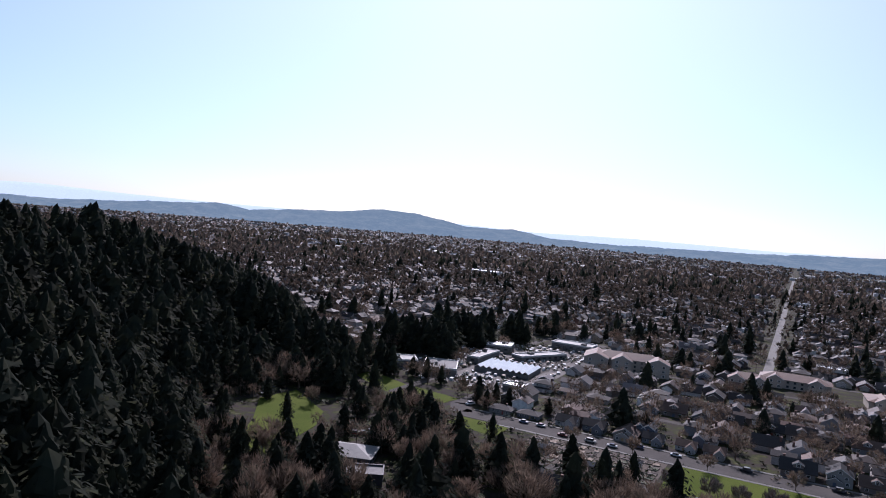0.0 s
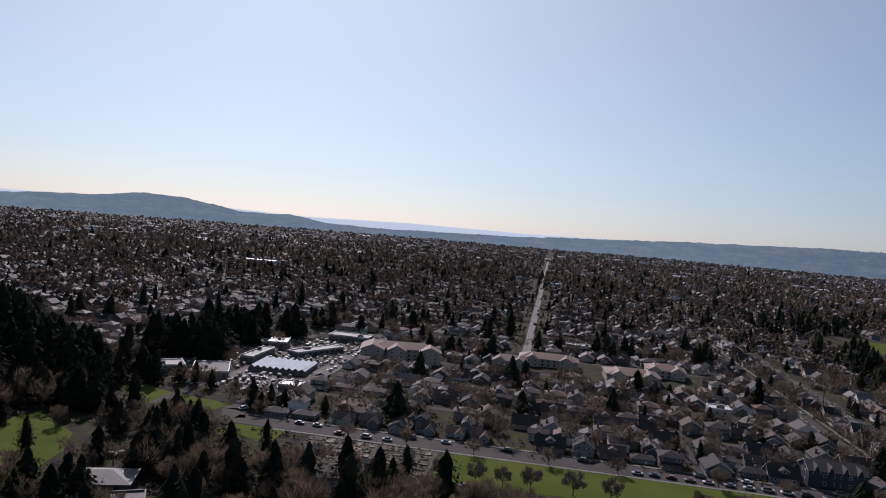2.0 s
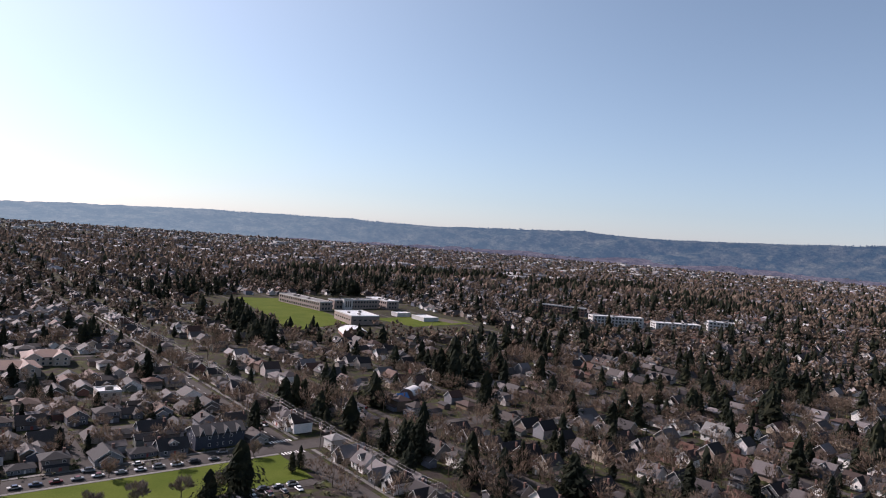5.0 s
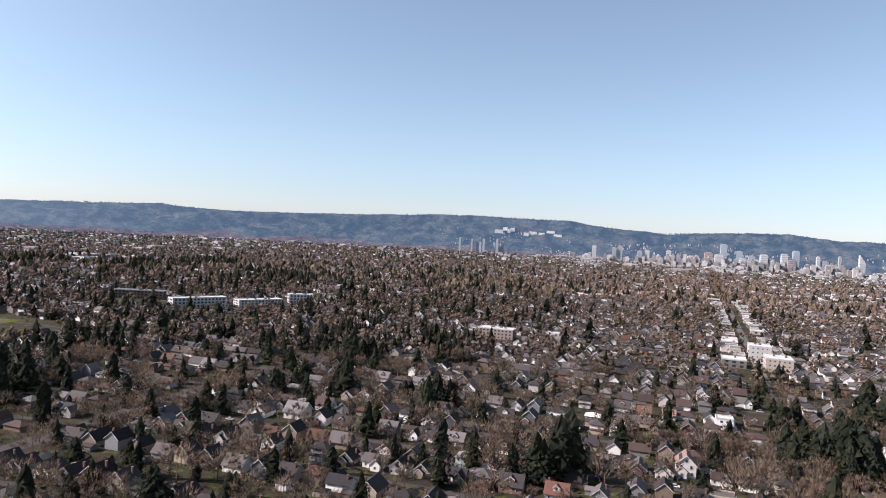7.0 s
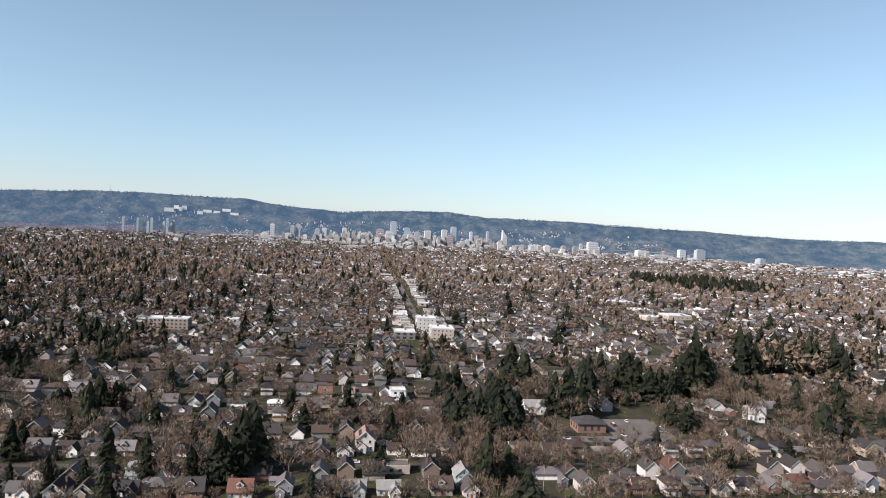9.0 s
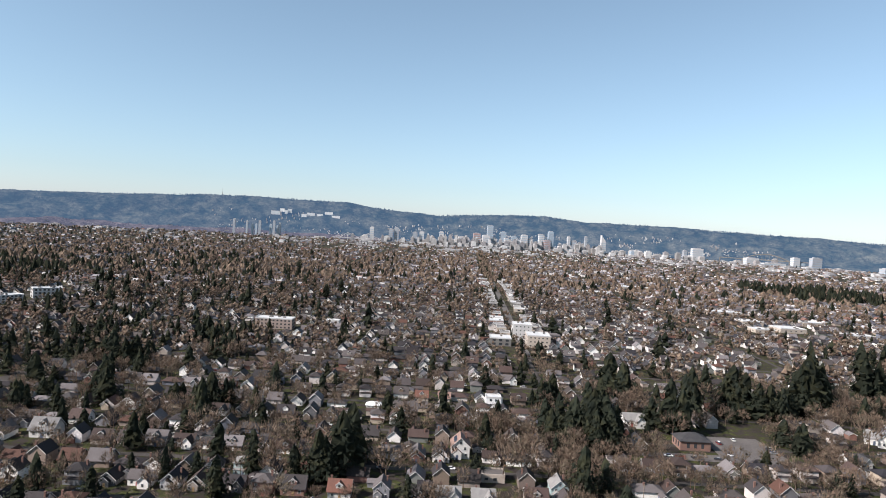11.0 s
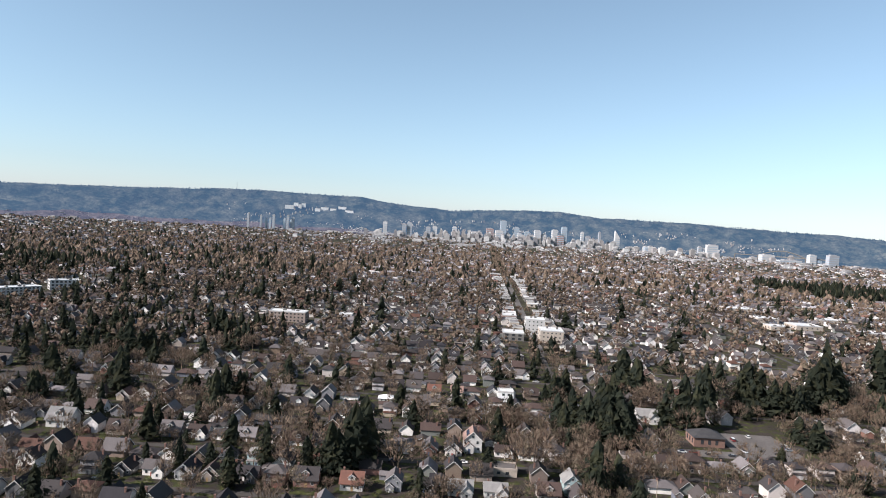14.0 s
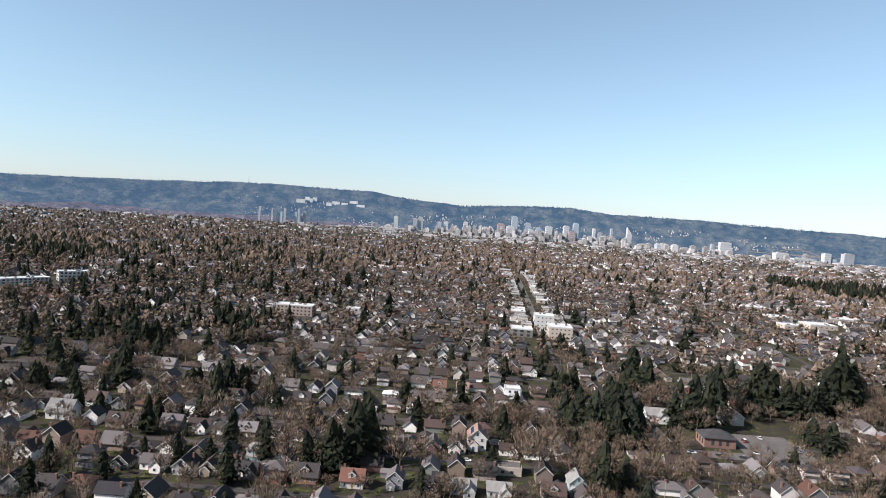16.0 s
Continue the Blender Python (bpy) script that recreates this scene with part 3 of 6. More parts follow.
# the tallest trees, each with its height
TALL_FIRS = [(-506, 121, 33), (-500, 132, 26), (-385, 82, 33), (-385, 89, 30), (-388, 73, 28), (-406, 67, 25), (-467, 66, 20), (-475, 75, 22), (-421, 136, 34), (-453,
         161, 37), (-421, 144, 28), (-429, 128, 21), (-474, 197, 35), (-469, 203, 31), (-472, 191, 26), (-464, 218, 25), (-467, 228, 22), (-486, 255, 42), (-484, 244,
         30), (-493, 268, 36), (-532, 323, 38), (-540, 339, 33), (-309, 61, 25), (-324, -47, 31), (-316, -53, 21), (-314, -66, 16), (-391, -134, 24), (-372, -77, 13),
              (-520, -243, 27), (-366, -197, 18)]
BROAD_TREES = [(-542, 272, 26), (-466, 173, 24), (-412, 136, 17), (-406, -15, 20), (-320, -26, 19), (-332, 37, 22), (-327, 28, 19), (-328, 84, 16), (-496, 281, 24),
         (-405, 248, 24), (-337, 170, 17), (-327, 186, 16), (-546, 177, 20), (-314, 9, 12), (-510, 33, 15)]
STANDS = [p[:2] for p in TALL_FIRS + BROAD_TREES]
# houses told apart by their looks stand on these spots instead
SPECIAL = [(-361, 9), (-329, 22), (-442, -42), (-434, 119), (-462, 34), (-421, 263), (-358, -200), (-301, -44), (-468, -13), (-469, 2), (-323, -91), (-165, -276), (-245, -337), (-376, 222), (-391, 109), (-313, 51), (66, -218), (-301, 2), (-301, 17), (-255, -341)]
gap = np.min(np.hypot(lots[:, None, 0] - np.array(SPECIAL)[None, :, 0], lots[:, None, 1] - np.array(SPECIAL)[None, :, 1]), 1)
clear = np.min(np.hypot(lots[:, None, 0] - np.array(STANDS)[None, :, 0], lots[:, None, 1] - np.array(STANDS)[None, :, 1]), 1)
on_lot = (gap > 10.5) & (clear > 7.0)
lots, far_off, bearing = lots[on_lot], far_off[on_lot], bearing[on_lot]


# ---- houses ----
def gable(bm, x0, x1, y0, y1, eave, ridge, over=0.5, thick=0.3, along="y", m=1):
    """A pitched roof as one closed sheet; the ridge runs along x or y."""
    flip = along == "x"
    if flip:
        x0, x1, y0, y1 = y0, y1, x0, x1
    mid, slope = (x0 + x1) / 2, (ridge - eave) / ((x1 - x0) / 2)
    drop = over * slope
    sec = [(x0 - over, eave - drop), (mid, ridge), (x1 + over, eave - drop), (x1 + over, eave - drop + thick), (mid, ridge + thick), (x0 - over, eave - drop + thick)]
    ends = []
    for y in (y0 - over, y1 + over):
        ends.append([bm.verts.new((y, x, z) if flip else (x, y, z)) for x, z in sec])
    a, b = ends
    fs = [bm.faces.new((a[i], a[(i + 1) % 6], b[(i + 1) % 6], b[i])) for i in range(6)]
    rakes = []
    for e in ends:
        rakes += [bm.faces.new((e[0], e[1], e[4], e[5])), bm.faces.new((e[1], e[2], e[3], e[4]))]
    for f in fs:
        f.material_index = m
    for f in rakes:
        f.material_index = m + 1


def gable_walls(bm, x0, x1, y0, y1, eave, ridge, along="y"):
    flip = along == "x"
    if flip:
        x0, x1, y0, y1 = y0, y1, x0, x1
    mid = (x0 + x1) / 2
    sec = [(x0, -0.3), (x1, -0.3), (x1, eave), (mid, ridge), (x0, eave)]
    ends = [[bm.verts.new((y, x, z) if flip else (x, y, z)) for x, z in sec] for y in (y0, y1)]
    a, b = ends
    for e in ends:
        bm.faces.new(e)
    for i in (0, 1, 4):
        bm.faces.new((a[i], a[(i + 1) % 5], b[(i + 1) % 5], b[i]))


def hip(bm, x0, x1, y0, y1, eave, ridge, over=0.5, thick=0.2, m=1):
    x0, x1, y0, y1 = x0 - over, x1 + over, y0 - over, y1 + over
    w, d = x1 - x0, y1 - y0
    i = min(w, d) / 2
    r = [(x0 + i, (y0 + y1) / 2), (x1 - i, (y0 + y1) / 2)] if w > d + 0.2 else [((x0 + x1) / 2, y0 + i), ((x0 + x1) / 2, y1 - i - 0.05)]
    c = [bm.verts.new((x, y, z)) for z in (eave - 0.15, eave - 0.15 + thick) for x, y in ((x0, y0), (x1, y0), (x1, y1), (x0, y1))]
    t = [bm.verts.new((x, y, ridge)) for x, y in r]
    lo, hi = c[:4], c[4:]
    fs = [bm.faces.new(lo[::-1])] + [bm.faces.new((lo[k], lo[(k + 1) % 4], hi[(k + 1) % 4], hi[k])) for k in range(4)]
    if w > d + 0.2:
        fs += [bm.faces.new(q) for q in ((hi[0], hi[1], t[1], t[0]), (hi[1], hi[2], t[1]), (hi[2], hi[3], t[0], t[1]), (hi[3], hi[0], t[0]))]
    else:
        fs += [bm.faces.new(q) for q in ((hi[0], hi[1], t[0]), (hi[1], hi[2], t[1], t[0]), (hi[2], hi[3], t[1]), (hi[3], hi[0], t[0], t[1]))]
    for f in fs:
        f.material_index = m


# kinds of house: front faces -y
def house_shell(kind, bm_w, bm_r):
    if kind == 0:      # bungalow, gable to the street, lower porch gable
        gable_walls(bm_w, -4.2, 4.2, -5.5, 6, 3.3, 6.9)
        gable(bm_r, -4.2, 4.2, -5.5, 6, 3.3, 6.9, 0.6)
        gable_walls(bm_w, -3.0, 1.6, -7.6, -5.4, 2.9, 4.8)
        gable(bm_r, -3.0, 1.6, -7.4, -5.4, 2.9, 4.9, 0.4)
    elif kind == 1:    # ridge along the street, dormer to the front
        gable_walls(bm_w, -5, 5, -4.5, 4.5, 3.4, 7.4, "x")
        gable(bm_r, -5, 5, -4.5, 4.5, 3.4, 7.4, 0.6, along="x")
        gable_walls(bm_w, -1.5, 1.5, -3.6, 0, 5.9, 7.0)
        gable(bm_r, -1.5, 1.5, -3.6, 0, 5.9, 7.05, 0.3)
    elif kind == 2:    # two storeys under a hipped roof
        box(bm_w, -4.3, 4.3, -4.6, 4.6, -0.3, 5.9)
        hip(bm_r, -4.3, 4.3, -4.6, 4.6, 5.9, 8.4, 0.7)
        box(bm_w, -4.0, 4.0, -6.6, -4.5, -0.3, 2.7)
        hip(bm_r, -4.0, 4.0, -6.6, -4.4, 2.8, 3.6, 0.3)
    elif kind == 3:    # cross gables
        gable_walls(bm_w, -5.5, 5.5, -2.5, 5, 3.4, 6.4, "x")
        gable(bm_r, -5.5, 5.5, -2.5, 5, 3.4, 6.4, 0.5, along="x")
        gable_walls(bm_w, 0.2, 5.2, -6, 1, 3.4, 6.2)
        gable(bm_r, 0.2, 5.2, -6, 1, 3.4, 6.25, 0.45)
    elif kind == 4:    # low and long under a hipped roof
        box(bm_w, -6.3, 6.3, -4.2, 4.2, -0.3, 3.0)
        hip(bm_r, -6.3, 6.3, -4.2, 4.2, 3.0, 5.2, 0.7)
    else:              # tall, steep gable to the street
        gable_walls(bm_w, -4, 4, -5, 5, 5.4, 9.0)
        gable(bm_r, -4, 4, -5, 5, 5.4, 9.0, 0.5)
        gable_walls(bm_w, -3.6, 0.4, -6.6, -4.9, 2.8, 4.4)
        gable(bm_r, -3.6, 0.4, -6.5, -4.9, 2.8, 4.45, 0.3)


def window_mesh():
    bm = bmesh.new()
    box(bm, -0.62, 0.62, -0.08, 0.05, -0.72, 0.72, 0)
    box(bm, -0.5, 0.5, -0.11, 0.0, -0.6, -0.03, 1)
    box(bm, -0.5, 0.5, -0.11, 0.0, 0.03, 0.6, 1)
    me = shared("window", bm, M_TRIM)
    me.materials.append(M_GLASS)
    return me


WINDOW = window_mesh()
_d = bmesh.new()
box(_d, -0.5, 0.5, -0.1, 0.05, -1.05, 1.05)
DOOR = shared("door", _d, M_DOOR)
# windows: x, y, z, turn; the door's place; the chimney's foot and top
FITTINGS = [([(-2.4, -7.6, 1.6, 0), (2.8, -5.5, 1.8, 0), (0, -5.5, 5.4, 0), (4.2, -2, 1.8, 90), (4.2, 2, 1.8, 90), (-4.2, 0, 1.8, -90), (0, 6, 1.8, 180), (0, 6, 4.6, 180)], (-0.4, -7.6, 1.05), (2.6, 2, 3.5, 7.2)),
            ([(-3, -4.5, 1.8, 0), (3, -4.5, 1.8, 0), (0, -3.6, 5.6, 0), (5, 0, 1.8, 90), (5, 0, 4.6, 90), (-5, 0, 1.8, -90), (-5, 0, 4.6, -90), (2, 4.5, 1.8, 180)], (0.3, -4.5, 1.05), (-4.2, 1.4, 4, 8.3)),
            ([(-2.6, -4.6, 4.5, 0), (2.6, -4.6, 4.5, 0), (-2.4, -6.6, 1.5, 0), (4.3, -2, 4.5, 90), (4.3, 2, 1.8, 90), (-4.3, 1, 4.5, -90), (-2, 4.6, 4.5, 180), (2, 4.6, 4.5, 180)], (1.2, -6.6, 1.05), (3.2, 1.0, 5, 9.0)),
            ([(2.7, -6, 1.8, 0), (-3.6, -2.5, 1.8, 0), (5.2, -3, 1.8, 90), (5.5, 2.5, 1.8, 90), (-5.5, 1, 1.8, -90), (2.7, -6, 4.6, 0), (-2, 5, 1.8, 180)], (-1.2, -2.5, 1.05), (-3.5, 2.6, 4, 7.2)),
            ([(-4, -4.2, 1.7, 0), (-1, -4.2, 1.7, 0), (4, -4.2, 1.7, 0), (6.3, 0, 1.7, 90), (-6.3, 0, 1.7, -90), (0, 4.2, 1.7, 180)], (1.6, -4.2, 1.05), (2.0, 1.0, 3.5, 5.9)),
            ([(-2, -5, 4.6, 0), (2, -5, 4.6, 0), (0, -5, 7.0, 0), (2.4, -5, 1.8, 0), (4, -1.5, 4.2, 90), (4, 2, 1.8, 90), (-4, 0, 4.2, -90), (0, 5, 4.4, 180)], (-1.6, -6.6, 1.05), (2.4, 1.5, 6, 9.6))]
HOUSE_LABELS = ["one-storey bungalow with a porch gable among yards and street trees", "storey-and-a-half house with a dormer beside a side street", "two-storey square house under a hipped shingle roof",
                "low house with crossed shingle gables on a yard", "long low house under a hipped shingle roof", "tall narrow house with a steep gable to the street"]


def house(kind, roof_material, wall_material=None, label=""):
    root = new("house")
    bw, br = bmesh.new(), bmesh.new()
    house_shell(kind, bw, br)
    for f in br.faces:
        f.material_index -= 1
    bmesh.ops.recalc_face_normals(bw, faces=bw.faces[:])
    bmesh.ops.recalc_face_normals(br, faces=br.faces[:])
    part("wall", bw, wall_material or M_WALL, root)
    roof = part("roof", br, [roof_material, M_TRIM], root)
    wins, door, ch = FITTINGS[kind]
    for x, y, z, turn in wins[:4]:
        piece("window", WINDOW, root, x, y, z, turn)
    piece("door", DOOR, root, *door)
    bm = bmesh.new()
    box(bm, ch[0] - 0.4, ch[0] + 0.4, ch[1] - 0.4, ch[1] + 0.4, ch[2], ch[3])
    box(bm, ch[0] - 0.48, ch[0] + 0.48, ch[1] - 0.48, ch[1] + 0.48, ch[3], ch[3] + 0.15)
    part("chimney", bm, M_CHIMNEY, roof, "brick chimney")
    return tagged(root, label or HOUSE_LABELS[kind], "house", "houses of the town")


def shell_template(kind):
    bm = bmesh.new()
    bw, br = bmesh.new(), bmesh.new()
    house_shell(kind, bw, br)
    for src, m in ((bw, 0), (br, 1)):
        vs = {v: bm.verts.new(v.co) for v in src.verts}
        for f in src.faces:
            bm.faces.new([vs[v] for v in f.verts]).material_index = m and f.material_index
        src.free()
    bmesh.ops.recalc_face_normals(bm, faces=bm.faces[:])
    return from_bm(bm)


def far_shell(along, w, d, eave, ridge):
    bm = bmesh.new()
    fs = box(bm, -w / 2, w / 2, -d / 2, d / 2, -0.3, eave, 0)
    bmesh.ops.delete(bm, geom=fs[:2], context="FACES_ONLY")
    x, y = w / 2 + 0.5, d / 2 + 0.5
    c = [bm.verts.new((p, q, eave)) for p, q in ((-x, -y), (x, -y), (x, y), (-x, y))]
    r = [bm.verts.new((0, -y, ridge)), bm.verts.new((0, y, ridge))] if along == "y" else [bm.verts.new((-x, 0, ridge)), bm.verts.new((x, 0, ridge))]
    q = ((c[0], c[1], r[0]), (c[1], c[2], r[1], r[0]), (c[2], c[3], r[1]), (c[3], c[0], r[0], r[1])) if along == "y" else ((c[1], c[2], r[1]), (c[2], c[3], r[0], r[1]), (c[3], c[0], r[0]), (c[0], c[1], r[1], r[0]))
    for f in q:
        bm.faces.new(f).material_index = 1
    bmesh.ops.recalc_face_normals(bm, faces=bm.faces[:])
    return from_bm(bm)


NEAR_HOUSES = 300
kinds = rng.choice(6, len(lots), p=[0.27, 0.2, 0.15, 0.17, 0.09, 0.12])
scale = rng.uniform(0.82, 0.99, len(lots)) * np.where(lots[:, 3] == 1, np.where(np.isin(kinds, (3, 4)), 0.88, 1.0), 1.02)
wide = np.where((lots[:, 3] == 1) & ~np.isin(kinds, (3, 4)), 1.24, 1.0)
turn = lots[:, 2] + rng.uniform(-1.5, 1.5, len(lots))
masters = {(k, m): house(k, (M_ROOF, M_TAN_ROOF)[m], (M_WALL, M_WALL_SOUTH)[m]) for k in range(6) for m in range(2)}
used = {}
for i in range(NEAR_HOUSES):
    x, y, _, zone = lots[i]
    key = (kinds[i], int(zone))
    at = pose(x, y, 0, 0, 0, turn[i]) @ Matrix.Diagonal((scale[i] * wide[i], scale[i], scale[i] * (0.86 if zone else 0.98), 1))
    if key in used:
        copy_thing(masters[key], at)
    else:
        used[key] = at
for key, at in used.items():
    masters[key].matrix_basis = at
for key, ob in masters.items():
    if key not in used:
        for o in (*ob.children_recursive, ob):
            bpy.data.objects.remove(o)
SHELLS = [shell_template(k) for k in range(6)]
FAR_SHELLS = [far_shell("y", 8.5, 11, 3.4, 7.0), far_shell("x", 10.5, 9, 3.6, 7.2), far_shell("x", 9, 9.5, 5.6, 8.6), far_shell("y", 9, 12, 4.6, 8.0), far_shell("x", 13, 9, 3.2, 5.6), far_shell("y", 8, 10, 5.4, 9.0)]
idx = np.arange(len(lots))
mid_houses, far_houses = Crowd(), Crowd()
for k in range(6):
    for crowd, shells, sel in ((mid_houses, SHELLS, (idx >= NEAR_HOUSES) & (far_off < 1150)), (far_houses, FAR_SHELLS, far_off >= 1150)):
        s = sel & (kinds == k) & (idx >= NEAR_HOUSES)
        n = s.sum()
        crowd.add(shells[k], np.column_stack([lots[s, 0], lots[s, 1], np.zeros(n)]), np.radians(turn[s]), scale[s][:, None] * np.column_stack([wide[s], np.ones(n), np.where(lots[s, 3] == 1, 0.84, 0.98)]))
# garages and sheds in the back yards
sheds = Crowd()
bm = bmesh.new()
gable_walls(bm, -0.5, 0.5, -0.5, 0.5, 0.7, 1.0)
bmesh.ops.recalc_face_normals(bm, faces=bm.faces[:])
roof_bm = bmesh.new()
gable(roof_bm, -0.5, 0.5, -0.5, 0.5, 0.7, 1.0, 0.06, 0.06)
bmesh.ops.recalc_face_normals(roof_bm, faces=roof_bm.faces[:])
SHED_WALL, SHED_ROOF = from_bm(bm), from_bm(roof_bm)
south = lots[:, 3] == 1
m = (rng.rand(len(lots)) < np.where(south, 0.85, 0.5)) & (far_off < 1000)
k = m.sum()
bx, by = -np.sin(np.radians(lots[m, 2])), np.cos(np.radians(lots[m, 2]))
off, slide = rng.uniform(9.5, 13.0, k), rng.choice([-4.5, 4.5], k) + rng.uniform(-1, 1, k)
at = np.column_stack([lots[m, 0] + bx * off - by * slide, lots[m, 1] + by * off + bx * slide, np.zeros(k)])
dims = np.column_stack([rng.uniform(3.4, 6.0, k), rng.uniform(5, 7.5, k), rng.uniform(3.0, 4.4, k)])
dims *= np.where(south[m], 1.3, 1.0)[:, None]
spin_ = np.radians(lots[m, 2]) + rng.choice([0, 1.5708], k)
sheds.add(SHED_WALL, at, spin_, dims)
sheds.add(SHED_ROOF, at, spin_, dims)
sheds.build("garages", [M_WALL_FAR, M_ROOF_FAR, M_TRIM], "small gabled garages and sheds in the back yards", "garages")
mid_houses.build("town_houses", [M_WALL_FAR, M_ROOF_FAR, M_TRIM], "rows of painted wooden houses with shingle roofs", "houses")
far_houses.build("distant_houses", [M_WALL_FAR, M_ROOF_HAZED], "distant rows of small houses across the plain, roofs coloured paler for haze", "houses")


# ---- trees ----
def tube(bm, a, b, ra, rb, sides=5):
    a, b = Vector(a), Vector(b)
    d = (b - a).normalized()
    u = d.orthogonal().normalized()
    w = d.cross(u)
    rings = []
    for p, r in ((a, ra), (b, rb)):
        rings.append([bm.verts.new(p + (u * math.cos(2 * math.pi * i / sides) + w * math.sin(2 * math.pi * i / sides)) * r) for i in range(sides)])
    for i in range(sides):
        bm.faces.new((rings[0][i], rings[0][(i + 1) % sides], rings[1][(i + 1) % sides], rings[1][i]))


def blade(bm, a, b, w, rnd):
    """A slender twig or spray: one slender triangle."""
    a, b = Vector(a), Vector(b)
    d = b - a
    n = d.cross(Vector((rnd.uniform(-1, 1), rnd.uniform(-1, 1), rnd.uniform(-1, 1)))).normalized() * w
    bm.faces.new([bm.verts.new(p) for p in (a - n, a + n, b)])


def conifer_crown(seed, boughs, radius=0.2, taper=0.62, detail=2):
    """A dark ragged heart wrapped in drooping boughs, each a bent spray; height 1."""
    rnd = random.Random(seed)
    bm = bmesh.new()
    lean = [rnd.uniform(0.72, 1.2) for _ in range(9)]
    tiers = [rnd.uniform(0.78, 1.15) for _ in range(12)]

    def reach(q, ang):
        swell = 1 + 0.12 * math.sin(q * 23 + ang * 3 + seed)
        return radius * (1 - q) ** taper * min(1, 0.55 + 2.2 * q) * lean[int(ang * 1.43) % 9] * tiers[int(q * 11.9)] * swell + 0.012

    size = {2: 0.046, 1: 0.085}[detail] * (300 / boughs if detail > 1 else 40 / boughs) ** 0.3
    for i in range(boughs):
        q = min(0.985, 1 - math.sqrt(1 - (i + rnd.random()) / boughs))
        ang = (i * 2.399963 + rnd.uniform(-0.5, 0.5)) % 6.2832
        r = reach(q, ang) * rnd.uniform(0.66, 1.16)
        ux, uy = math.cos(ang), math.sin(ang)
        z = 0.1 + 0.88 * q
        s_ = size * rnd.uniform(0.6, 1.4) * (1.15 - 0.55 * q)
        # a hanging spray: its root within the crown, its tip out and down
        root = Vector((ux * (r - s_ * 1.3), uy * (r - s_ * 1.3), min(1.0, z + s_ * rnd.uniform(0.4, 1.4))))
        tip = Vector((ux * r, uy * r, z - s_ * rnd.uniform(0.2, 1.3)))
        across = Vector((-uy + rnd.uniform(-0.7, 0.7), ux + rnd.uniform(-0.7, 0.7), rnd.uniform(-0.5, 0.5))) * s_ * rnd.uniform(0.4, 0.95)
        mid = root.lerp(tip, 0.55)
        bm.faces.new([bm.verts.new(p) for p in (root, mid + across, tip)] if i % 2 else [bm.verts.new(p) for p in (mid - across, mid + across * 0.7, tip)])
    # the dense heart of the crown, ribbed by its limbs
    n_, levels = (8, (0.0, 0.1, 0.28, 0.5, 0.72, 0.9)) if detail > 1 else (6, (0.0, 0.25, 0.6))
    rings = []
    for q in levels:
        rings.append([])
        for j in range(n_):
            ang = 6.283 * j / n_ + q * 5
            r = reach(q, ang % 6.2832) * rnd.uniform(0.36, 0.7)
            rings[-1].append(bm.verts.new((math.cos(ang) * r, math.sin(ang) * r, 0.1 + 0.88 * q + rnd.uniform(-0.035, 0.02))))
    tip_v = bm.verts.new((0, 0, 1.0))
    for lo, hi in zip(rings, rings[1:]):
        for j in range(n_):
            bm.faces.new((lo[j], lo[(j + 1) % n_], hi[(j + 1) % n_], hi[j]))
    for j in range(n_):
        bm.faces.new((rings[-1][j], rings[-1][(j + 1) % n_], tip_v))
    return bm


